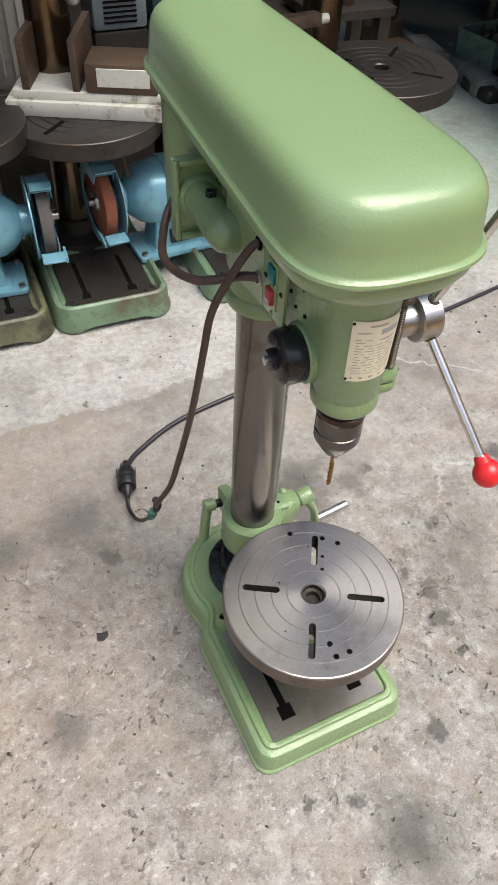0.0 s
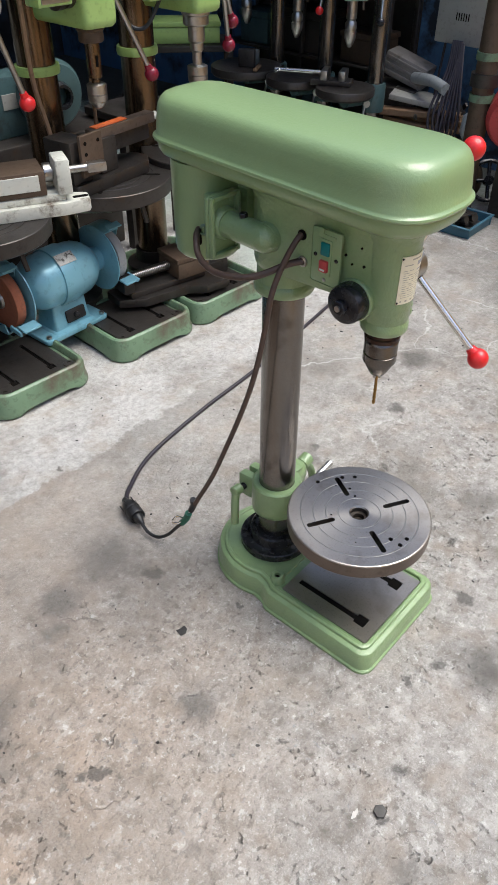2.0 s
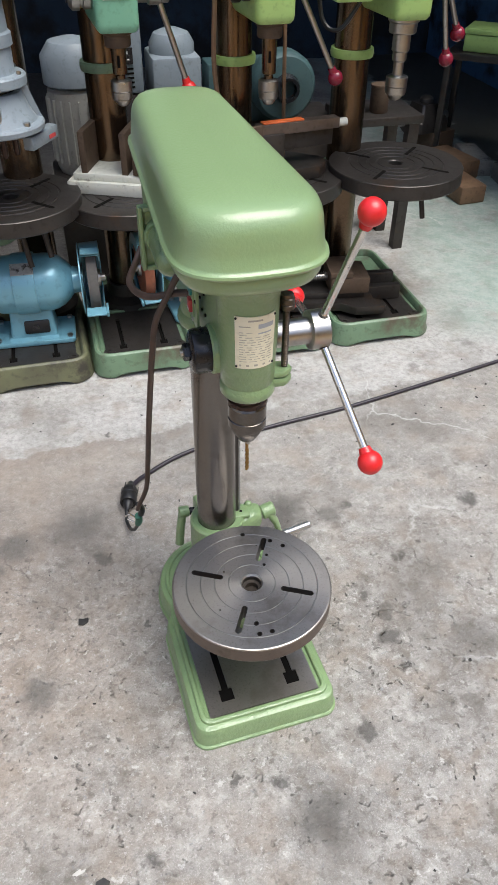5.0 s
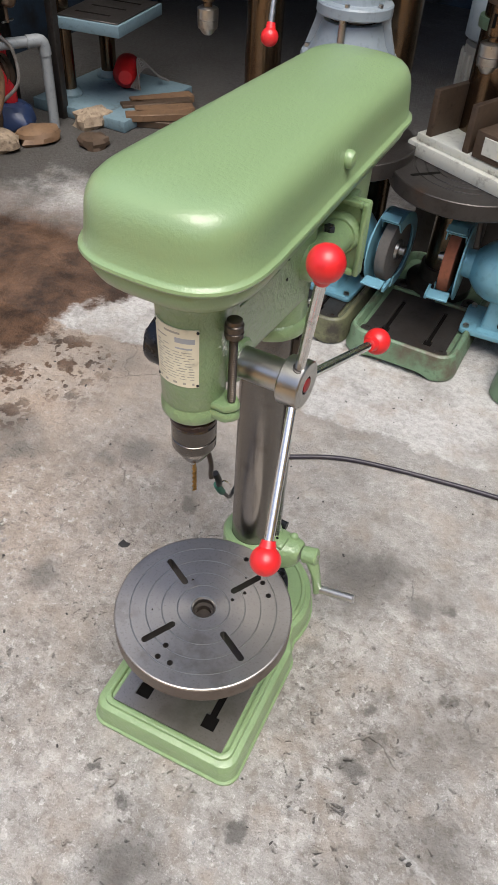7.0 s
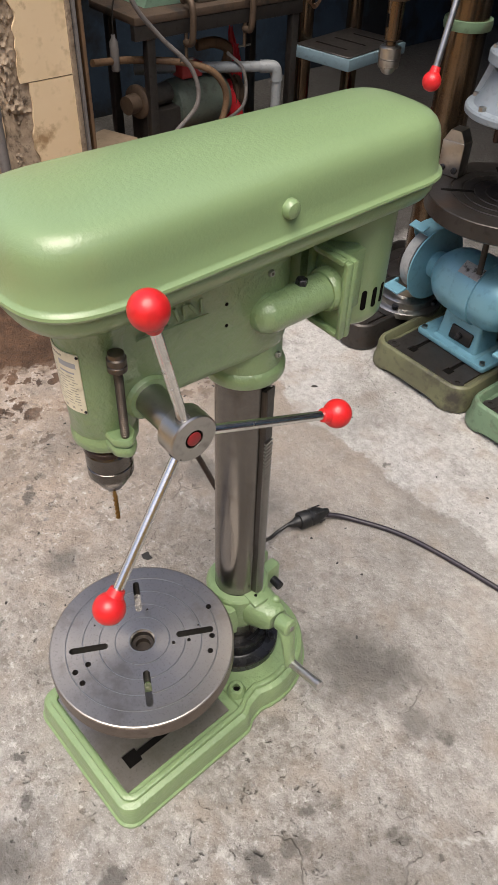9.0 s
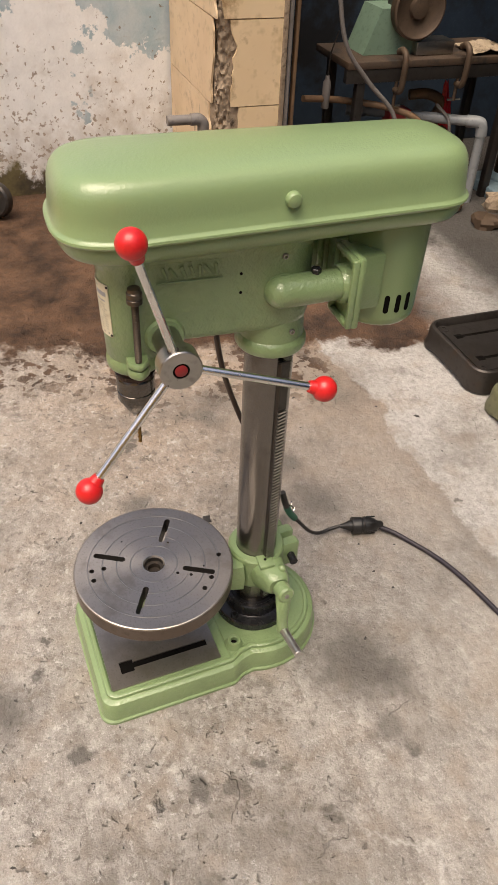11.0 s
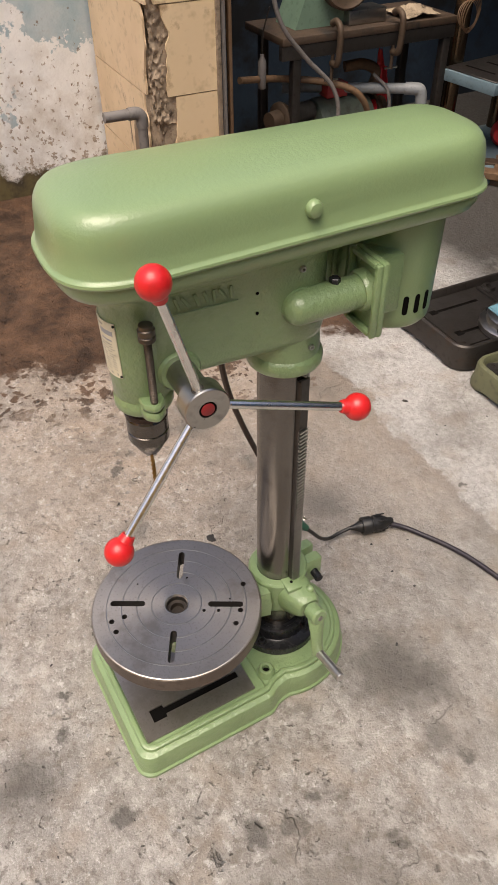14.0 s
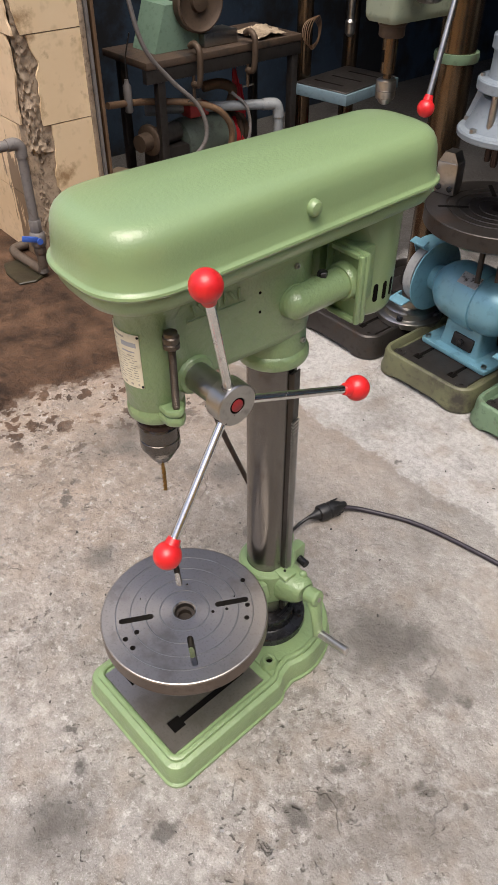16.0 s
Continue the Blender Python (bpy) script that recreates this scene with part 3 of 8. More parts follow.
def peeling_wall():
    """White limewash flaking off blue-grey paint, bare brown plaster where it has gone."""
    m = bpy.data.materials.new("peeling_white_blue_wall")
    m.use_nodes = True
    t = m.node_tree
    b = t.nodes["Principled BSDF"]
    co = t.nodes.new("ShaderNodeTexCoord").outputs["Object"]

    def noise_tex(sc, detail=8.0, rough_=0.65):
        n = t.nodes.new("ShaderNodeTexNoise")
        n.inputs["Scale"].default_value, n.inputs["Detail"].default_value, n.inputs["Roughness"].default_value = sc, detail, rough_
        t.links.new(co, n.inputs["Vector"])
        return n.outputs["Fac"]

    def ramp(v, a, c, lo=0.0, hi=1.0):
        r = t.nodes.new("ShaderNodeMapRange")
        for k, x in (("From Min", a), ("From Max", c), ("To Min", lo), ("To Max", hi)):
            r.inputs[k].default_value = x
        t.links.new(v, r.inputs["Value"])
        return r.outputs["Result"]

    def math_(op, a, c):
        n = t.nodes.new("ShaderNodeMath")
        n.operation = op
        for i, v in enumerate((a, c)):
            if isinstance(v, (int, float)):
                n.inputs[i].default_value = v
            else:
                t.links.new(v, n.inputs[i])
        return n.outputs[0]

    def mix(fac, a, c):
        x = t.nodes.new("ShaderNodeMix")
        x.data_type = "RGBA"
        t.links.new(fac, x.inputs["Factor"])
        for sock, v in ((x.inputs[6], a), (x.inputs[7], c)):
            if isinstance(v, tuple):
                sock.default_value = (*v, 1.0)
            else:
                t.links.new(v, sock)
        return x.outputs[2]

    sep = t.nodes.new("ShaderNodeSeparateXYZ")
    t.links.new(co, sep.inputs[0])
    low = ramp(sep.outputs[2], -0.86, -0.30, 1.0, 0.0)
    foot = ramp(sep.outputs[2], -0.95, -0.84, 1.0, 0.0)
    corner = ramp(sep.outputs[1], 2.45, 2.94)
    n1, n2, n3 = noise_tex(3.2), noise_tex(9.0), noise_tex(40.0)
    white = mix(ramp(n2, 0.4, 0.65), (0.86, 0.87, 0.86), (0.76, 0.77, 0.76))
    peel = math_("ADD", n1, math_("SUBTRACT", math_("MULTIPLY", corner, 0.12), math_("MULTIPLY", low, 0.10)))
    col = mix(ramp(peel, 0.565, 0.58), white, mix(ramp(n2, 0.4, 0.6), (0.36, 0.47, 0.52), (0.47, 0.55, 0.58)))
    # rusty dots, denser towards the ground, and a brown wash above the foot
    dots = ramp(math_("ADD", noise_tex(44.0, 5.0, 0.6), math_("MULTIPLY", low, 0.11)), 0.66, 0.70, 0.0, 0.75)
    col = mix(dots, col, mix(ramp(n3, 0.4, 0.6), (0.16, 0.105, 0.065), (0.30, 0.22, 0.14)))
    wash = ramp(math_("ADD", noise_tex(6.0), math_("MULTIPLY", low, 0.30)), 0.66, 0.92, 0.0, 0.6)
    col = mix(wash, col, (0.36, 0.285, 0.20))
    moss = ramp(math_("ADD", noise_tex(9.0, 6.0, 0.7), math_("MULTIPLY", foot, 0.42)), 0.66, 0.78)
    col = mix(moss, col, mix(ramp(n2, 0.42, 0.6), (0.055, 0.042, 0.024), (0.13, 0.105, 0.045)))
    bare = ramp(math_("ADD", noise_tex(11.0), math_("MULTIPLY", corner, 0.07)), 0.72, 0.735)
    col = mix(bare, col, mix(ramp(n3, 0.4, 0.6), (0.20, 0.14, 0.09), (0.32, 0.24, 0.16)))
    t.links.new(col, b.inputs["Base Color"])
    b.inputs["Roughness"].default_value = 0.8
    bp = t.nodes.new("ShaderNodeBump")
    bp.inputs["Strength"].default_value, bp.inputs["Distance"].default_value = 0.8, 0.01
    t.links.new(math_("ADD", math_("MULTIPLY", bare, -0.6), math_("MULTIPLY", n3, 0.5)), bp.inputs["Height"])
    t.links.new(bp.outputs["Normal"], b.inputs["Normal"])
    return m


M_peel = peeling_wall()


# ---- mesh helpers ----
def finish(bm, sharp=38.0):
    bmesh.ops.recalc_face_normals(bm, faces=bm.faces)
    for f in bm.faces:
        f.smooth = True
    for e in bm.edges:
        if len(e.link_faces) == 2 and e.calc_face_angle(0.0) > radians(sharp):
            e.smooth = False


def part(name, bm, mat, parent=None, label="", m=None, sharp=38.0):
    if m is not None:
        bm.transform(m)
    finish(bm, sharp)
    me = bpy.data.meshes.new(name)
    bm.to_mesh(me)
    bm.free()
    me.materials.append(mat)
    ob = new(name, me)
    if parent is not None:
        ob.parent = parent
    if label:
        ob["label"] = label
    return ob


def thing(name, label, category, m=None, group="", kind=""):
    ob = new(name)
    ob.empty_display_size = 0.05
    if m is not None:
        ob.matrix_basis = m
    return tagged(ob, label, category, group, kind)


def single(name, bm, mat, label, category, m=None, group="", kind="", sharp=38.0):
    ob = part(name, bm, mat, None, "", None, sharp)
    if m is not None:
        ob.matrix_basis = m
    return tagged(ob, label, category, group, kind)


def loft(loops, closed=True, caps=True):
    bm = bmesh.new()
    rings = [[bm.verts.new(p) for p in lp] for lp in loops]
    n = len(loops[0])
    for a, c in zip(rings, rings[1:]):
        for i in range(n if closed else n - 1):
            j = (i + 1) % n
            bm.faces.new((a[i], a[j], c[j], c[i]))
    if caps:
        bm.faces.new(list(reversed(rings[0])))
        bm.faces.new(rings[-1])
    return bm


def lathe(profile, seg=40, m=None):
    """A turned solid about z from (radius, z) pairs, bottom to top."""
    loops = [[(r * math.cos(2 * math.pi * i / seg), r * math.sin(2 * math.pi * i / seg), z) for i in range(seg)] for r, z in profile]
    bm = loft(loops)
    if m is not None:
        bm.transform(m)
    return bm


def ring(profile, seg=40, m=None):
    """A turned ring with a hole: a closed (radius, z) outline."""
    bm = bmesh.new()
    rows = [[bm.verts.new((r * math.cos(2 * math.pi * i / seg), r * math.sin(2 * math.pi * i / seg), z)) for i in range(seg)] for r, z in profile]
    for k in range(len(rows)):
        a, c = rows[k], rows[(k + 1) % len(rows)]
        for i in range(seg):
            j = (i + 1) % seg
            bm.faces.new((a[i], a[j], c[j], c[i]))
    if m is not None:
        bm.transform(m)
    return bm


def aim(a, c):
    """A pose at a whose z axis points to c."""
    a, c = Vector(a), Vector(c)
    return Matrix.Translation(a) @ (c - a).to_track_quat("Z", "Y").to_matrix().to_4x4()


def rod(a, c, r, r2=None, seg=16, bevel=0.0):
    length = (Vector(c) - Vector(a)).length
    r2 = r if r2 is None else r2
    if bevel:
        pr = [(r - bevel, 0), (r, bevel), (r2, length - bevel), (r2 - bevel, length)]
    else:
        pr = [(r, 0), (r2, length)]
    return lathe(pr, seg, aim(a, c))


def ball(c, r, seg=24):
    bm = bmesh.new()
    bmesh.ops.create_uvsphere(bm, u_segments=seg, v_segments=seg // 2, radius=r)
    bm.transform(Matrix.Translation(c))
    return bm


def box(sx, sy, sz, c=(0, 0, 0), bevel=0.0, seg=2, m=None):
    bm = bmesh.new()
    bmesh.ops.create_cube(bm, size=1.0)
    bm.transform(Matrix.Diagonal((sx, sy, sz, 1)))
    if bevel:
        bmesh.ops.bevel(bm, geom=bm.edges[:], offset=bevel, segments=seg, affect="EDGES", profile=0.5)
    if m is not None:
        bm.transform(m)
    bm.transform(Matrix.Translation(c))
    return bm


def join(*bms):
    out = bmesh.new()
    for bm in bms:
        me = bpy.data.meshes.new("tmp")
        bm.to_mesh(me)
        bm.free()
        out.from_mesh(me)
        bpy.data.meshes.remove(me)
    return out


def spline(pts, steps=8):
    """A smooth curve through the points."""
    pts = [Vector(p) for p in pts]
    pts = [2 * pts[0] - pts[1]] + pts + [2 * pts[-1] - pts[-2]]
    out = []
    for i in range(1, len(pts) - 2):
        p0, p1, p2, p3 = pts[i - 1:i + 3]
        for k in range(steps):
            t = k / steps
            out.append(0.5 * (2 * p1 + (p2 - p0) * t + (2 * p0 - 5 * p1 + 4 * p2 - p3) * t * t + (3 * p1 - p0 - 3 * p2 + p3) * t ** 3))
    out.append(pts[-2])
    return out


def tube(pts, r, seg=10, steps=8, smooth=True):
    pts = spline(pts, steps) if smooth else [Vector(p) for p in pts]
    loops = []
    up = Vector((0, 0, 1))
    side = None
    for i, p in enumerate(pts):
        d = (pts[min(i + 1, len(pts) - 1)] - pts[max(i - 1, 0)]).normalized()
        if side is None:
            side = d.cross(up if abs(d.z) < 0.9 else Vector((1, 0, 0))).normalized()
        side = (side - d * side.dot(d)).normalized()
        other = d.cross(side)
        loops.append([p + r * (math.cos(2 * math.pi * k / seg) * side + math.sin(2 * math.pi * k / seg) * other) for k in range(seg)])
    return loft(loops)


def outline(poly, radius, seg=5):
    """A polygon (x, y), counter-clockwise, with rounded corners."""
    out = []
    n = len(poly)
    for i in range(n):
        p, a, c = Vector(poly[i]), Vector(poly[i - 1]), Vector(poly[(i + 1) % n])
        r = radius[i] if isinstance(radius, (list, tuple)) else radius
        u, v = (a - p).normalized(), (c - p).normalized()
        ang = max(min(u.angle(v), math.pi - 0.01), 0.05)
        d = min(r / math.tan(ang / 2), (a - p).length * 0.48, (c - p).length * 0.48)
        p1, p2 = p + u * d, p + v * d
        for k in range(seg + 1):
            t = k / seg
            out.append(((1 - t) ** 2 * p1 + 2 * t * (1 - t) * p + t * t * p2))
    return out


def prism(poly, z0, z1, bevel=0.0):
    n = len(poly)
    cx, cy = sum(p[0] for p in poly) / n, sum(p[1] for p in poly) / n

    def shrunk(k, z):
        return [(cx + (p[0] - cx) * k, cy + (p[1] - cy) * k, z) for p in poly]
    if not bevel:
        return loft([shrunk(1, z0), shrunk(1, z1)])
    size = max(abs(p[0] - cx) + abs(p[1] - cy) for p in poly)
    k = 1 - bevel / size * 1.3
    return loft([shrunk(k, z0), shrunk(1, z0 + bevel), shrunk(1, z1 - bevel), shrunk(k, z1)])


def hull2(c0, r0, c1, r1, seg=20):
    """The outline round two circles, front then back (back at greater y), counter-clockwise."""
    (x0, y0), (x1, y1) = c0, c1
    d = math.hypot(x1 - x0, y1 - y0)
    base = math.atan2(y1 - y0, x1 - x0)
    off = math.acos(max(-1, min(1, (r0 - r1) / d)))
    pts = []
    for k in range(seg + 1):
        a = base + off + (2 * math.pi - 2 * off) * k / seg
        pts.append((x0 + r0 * math.cos(a), y0 + r0 * math.sin(a)))
    n_side = 6
    e0 = (x0 + r0 * math.cos(base - off), y0 + r0 * math.sin(base - off))
    e1 = (x1 + r1 * math.cos(base - off), y1 + r1 * math.sin(base - off))
    pts += [(e0[0] + (e1[0] - e0[0]) * k / n_side, e0[1] + (e1[1] - e0[1]) * k / n_side) for k in range(1, n_side)]
    for k in range(seg + 1):
        a = base - off + 2 * off * k / seg
        pts.append((x1 + r1 * math.cos(a), y1 + r1 * math.sin(a)))
    e0 = (x1 + r1 * math.cos(base + off), y1 + r1 * math.sin(base + off))
    e1 = (x0 + r0 * math.cos(base + off), y0 + r0 * math.sin(base + off))
    pts += [(e0[0] + (e1[0] - e0[0]) * k / n_side, e0[1] + (e1[1] - e0[1]) * k / n_side) for k in range(1, n_side)]
    return pts


# ---- the setting ----
def slab(name, sx, sy, sz, c, mat, label, category, bevel=0.0):
    return single(name, box(sx, sy, sz, (0, 0, 0), bevel), mat, label, category, pose(*c), kind="structure")


bm = bmesh.new()
bmesh.ops.create_grid(bm, x_segments=8, y_segments=8, size=40)
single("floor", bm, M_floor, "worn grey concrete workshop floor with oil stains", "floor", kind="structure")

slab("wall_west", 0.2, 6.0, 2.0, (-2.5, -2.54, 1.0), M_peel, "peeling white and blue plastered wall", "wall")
slab("wall_west_inner", 0.2, 4.4, 2.7, (-2.75, 2.6, 1.35), M_blue_wall_shaded, "stained blue painted wall deep in the workshop", "wall")
slab("wall_north", 6.4, 0.2, 2.7, (0.1, 4.9, 1.35), M_blue_wall_shaded, "dim blue painted back wall of the workshop", "wall")
slab("wall_east", 0.2, 4.4, 2.7, (2.85, 2.6, 1.35), M_blue_wall_lit, "stained blue painted side wall", "wall")
# two ochre walls out of view, added to bounce warm light and block low sky
slab("bounce_wall", 0.2, 5.4, 2.5, (2.95, -2.5, 1.25), M_bounce_wall, "unseen ochre wall added to bounce warm light", "wall")
slab("sky_block_wall", 5.8, 0.2, 2.4, (0.5, -5.3, 1.2), M_bounce_wall, "unseen ochre wall added to block low sky", "wall")
# roof slab out of view, added so the interior falls into shade
slab("ceiling", 6.4, 3.3, 0.08, (0.1, 3.30, 2.74), M_roof, "unseen dark roof slab added to shade the workshop", "ceiling")


# ---- the green drill press ----
press = thing("drill_press", "light green enamelled drill press with red ball handles", "drill press")
BASE = pose(0, 0, 0, 0, 0, 3.0)


def base_loop(inset, z, rect_back=-0.094):
    hw, front, r = 0.139 - inset, -0.350 + inset, 0.131 - inset
    pts = []
    corner = max(0.028 - inset * 0.5, 0.006)
    for k in range(7):
        a = math.pi + math.pi / 2 * k / 6
        pts.append((-hw + corner + corner * math.cos(a), front + corner + corner * math.sin(a)))
    for k in range(7):
        a = -math.pi / 2 + math.pi / 2 * k / 6
        pts.append((hw - corner + corner * math.cos(a), front + corner + corner * math.sin(a)))
    for k in range(5):
        t = k / 4
        e = t * t * (3 - 2 * t)
        pts.append((hw - 0.013 * e, rect_back + 0.030 * t))
    a0 = math.asin(-0.045 / r)
    for k in range(25):
        a = a0 + (math.pi - 2 * a0) * k / 24
        pts.append((r * math.cos(a), r * math.sin(a)))
    for k in range(5):
        t = 1 - k / 4
        e = t * t * (3 - 2 * t)
        pts.append((-(hw - 0.013 * e), rect_back + 0.030 * t))
    return [(x, y, z) for x, y in pts]


base = part("base", loft([base_loop(-0.003, 0), base_loop(-0.003, 0.006), base_loop(0.0005, 0.009), base_loop(0.003, 0.044), base_loop(0.0055, 0.0495), base_loop(0.010, 0.052),
                          base_loop(0.0145, 0.0525), base_loop(0.0155, 0.0585), base_loop(0.018, 0.0600), base_loop(0.0225, 0.0600), base_loop(0.0245, 0.0585), base_loop(0.0255, 0.0525)]), M_green_cast, press, m=BASE, sharp=28)
# rear deck, level with the rim
deck = [(0.113 * math.cos(radians(a_)), 0.113 * math.sin(radians(a_))) for a_ in range(-30, 211, 8)] + [(-0.114, -0.0915), (0.114, -0.0915)]
part("rear_deck", prism(deck, 0.046, 0.0565, 0.003), M_green_cast, press, m=BASE)


def with_slots(w, d, c, z0, z1, slots, mat, parent, name, label):
    """A plate with T-slot channels cut through, as strips between the cuts."""
    x0, x1, y0, y1 = c[0] - w / 2, c[0] + w / 2, c[1] - d / 2, c[1] + d / 2
    xs, ys = {x0, x1}, {y0, y1}
    for a, b_, c_, d_ in slots:
        xs |= {a, c_}
        ys |= {b_, d_}
    xs, ys = sorted(xs), sorted(ys)
    bm = bmesh.new()
    vs = {}

    def v(x, y, z):
        k = (round(x, 5), round(y, 5), z)
        if k not in vs:
            vs[k] = bm.verts.new((x, y, z))
        return vs[k]

    def solid(i, j):
        if not (0 <= i < len(xs) - 1 and 0 <= j < len(ys) - 1):
            return False
        mx, my = (xs[i] + xs[i + 1]) / 2, (ys[j] + ys[j + 1]) / 2
        return not any(a < mx < c_ and b_ < my < d_ for a, b_, c_, d_ in slots)

    for i in range(len(xs) - 1):
        for j in range(len(ys) - 1):
            if not solid(i, j):
                continue
            q = [(xs[i], ys[j]), (xs[i + 1], ys[j]), (xs[i + 1], ys[j + 1]), (xs[i], ys[j + 1])]
            bm.faces.new([v(x, y, z1) for x, y in q])
            bm.faces.new([v(x, y, z0) for x, y in reversed(q)])
            for k, (di, dj) in enumerate(((0, -1), (1, 0), (0, 1), (-1, 0))):
                if not solid(i + di, j + dj):
                    (ax, ay), (bx, by) = q[k], q[(k + 1) % 4]
                    bm.faces.new((v(ax, ay, z0), v(bx, by, z0), v(bx, by, z1), v(ax, ay, z1)))
    return part(name, bm, mat, parent, label)


plate = with_slots(0.212, 0.214, (0, -0.216), 0.0535, 0.0565, [(-0.0710, -0.272, -0.0580, -0.125), (-0.0775, -0.298, -0.0515, -0.272),
                                                           (0.0580, -0.272, 0.0710, -0.125), (0.0515, -0.298, 0.0775, -0.272)],
                   M_iron, press, "base_plate", "machined grey iron plate with two slots")
plate.matrix_basis = BASE
part("slot_bottom", box(0.19, 0.19, 0.0008, (0, -0.213, 0.0530)), M_hole, press, m=BASE)
for bx_, by_ in ((-0.092, -0.083), (0.0875, -0.075)):
    part("bolt_boss", ring([(0.0066, 0.052), (0.0066, 0.0680), (0.0080, 0.0692), (0.0120, 0.0692), (0.0138, 0.0675), (0.0150, 0.060), (0.0175, 0.0565), (0.018, 0.052)], 28), M_green_cast, press, m=BASE @ pose(bx_, by_, 0.0))
    part("bolt_hole", lathe([(0.0067, 0), (0.0067, 0.0012)], 16), M_hole, press, m=BASE @ pose(bx_, by_, 0.0584))
flange = part("column_flange", lathe([(0.076, 0.055), (0.0785, 0.058), (0.0785, 0.073), (0.0765, 0.0755), (0.062, 0.0760), (0.0585, 0.0775), (0.0575, 0.086), (0.0555, 0.098), (0.0530, 0.1005), (0.0475, 0.1010), (0.0455, 0.0985), (0.030, 0.098)], 64), M_black, press, "black steel column flange", sharp=30)
for k in range(4):
    a = radians(-52 + 90 * k)
    sc_ = part("flange_screw", lathe([(0.0075, 0), (0.0080, 0.001), (0.0080, 0.006), (0.0068, 0.0075)], 6), M_black, flange, m=pose(0.0675 * math.cos(a), 0.0675 * math.sin(a), 0.0752))
    part("screw_socket", lathe([(0.0038, 0), (0.0038, 0.0006)], 6), M_hole, sc_, m=pose(0.0675 * math.cos(a), 0.0675 * math.sin(a), 0.0829))
part("column", lathe([(0.0385, 0.09), (0.0385, 0.74)], 64), M_column, press, "oiled brown-grey steel column")
# rack
rack = box(0.012, 0.015, 0.56, (0.0395, 0, 0.395), 0.001)
teeth = [box(0.0044, 0.0150, 0.0034, (0.0474, 0, 0.130 + 0.0070 * k), 0.0, m=pose(0, 0, 0, 7)) for k in range(66)]
part("rack", join(rack, box(0.0026, 0.0145, 0.09, (0.0461, 0, 0.635))), M_iron_dark, press, "dark steel rack", m=pose(0, 0, 0, 0, 0, 13))
part("rack_teeth", join(*teeth), M_steel_dull, press, "fine worn steel rack teeth", m=pose(0, 0, 0, 0, 0, 13))

# table bracket
collar = ring([(0.039, 0.158), (0.039, 0.236), (0.0505, 0.236), (0.054, 0.232), (0.055, 0.170), (0.053, 0.162), (0.048, 0.158)], 48)
arm = loft([[(0.02 + sx_ * px, -0.04 - 0.13 * t, pz) for px, pz in ((-0.030, 0.165 + 0.03 * t), (0.030, 0.165 + 0.03 * t), (0.034, 0.2), (0.026, 0.226), (-0.026, 0.226), (-0.034, 0.2))] for t, sx_ in ((0, 1.0), (0.5, 0.9), (1.0, 1.1))])
table_hub = lathe([(0.045, 0.185), (0.052, 0.195), (0.055, 0.229)], 40, pose(0.019, -0.205, 0))
part("table_bracket", join(collar, arm, table_hub), M_green_cast, press)
for sx in (-1, 1):
    part("clamp_ear", prism([tuple(p) for p in outline([(-0.011, 0.04), (0.011, 0.04), (0.011, 0.085), (-0.011, 0.085)], 0.008)], 0.170, 0.228, 0.004), M_green_cast, press, m=pose(sx * 0.016, 0, 0, 0, 0, 6))
part("clamp_bolt", rod((-0.055, 0.066, 0.198), (0.04, 0.066, 0.198), 0.008, seg=12), M_black, press)
lever = join(rod((-0.068, 0.066, 0.20), (-0.046, 0.066, 0.20), 0.012, seg=20, bevel=0.002), tube([(-0.06, 0.066, 0.195), (-0.066, 0.064, 0.16), (-0.072, 0.058, 0.115)], 0.0095, 12))
part("clamp_lever", lever, M_green_cast, press)
# worm box: a lump that leans out of the collar, with a round end for the crank shaft
W0, W1 = Vector((0.030, 0.006, 0.198)), Vector((0.094, 0.0135, 0.2085))
worm_loops = []
for t_, wy_, up_, dn_ in ((0.0, 0.036, 0.034, 0.040), (0.25, 0.034, 0.033, 0.041), (0.5, 0.030, 0.029, 0.040), (0.75, 0.026, 0.0245, 0.034), (0.93, 0.022, 0.0205, 0.026), (1.0, 0.018, 0.0165, 0.019)):
    c_ = W0.lerp(W1, t_)
    worm_loops.append([(c_.x, c_.y + wy_ * sq[0], c_.z + (up_ if sq[1] > 0 else dn_) * sq[1]) for sq in [(math.copysign(abs(math.cos(q)) ** 0.72, math.cos(q)), math.copysign(abs(math.sin(q)) ** 0.72, math.sin(q))) for q in [2 * math.pi * k / 28 for k in range(28)]]])
part("worm_housing", join(loft(worm_loops), ball((0.072, 0.026, 0.228), 0.0085, 14), box(0.034, 0.030, 0.010, (0.050, 0.000, 0.2335), 0.004)), M_green_cast, press)
part("oil_hole", lathe([(0.0028, 0), (0.0028, 0.0012)], 12), M_hole, press, m=pose(0.050, 0.000, 0.2380))
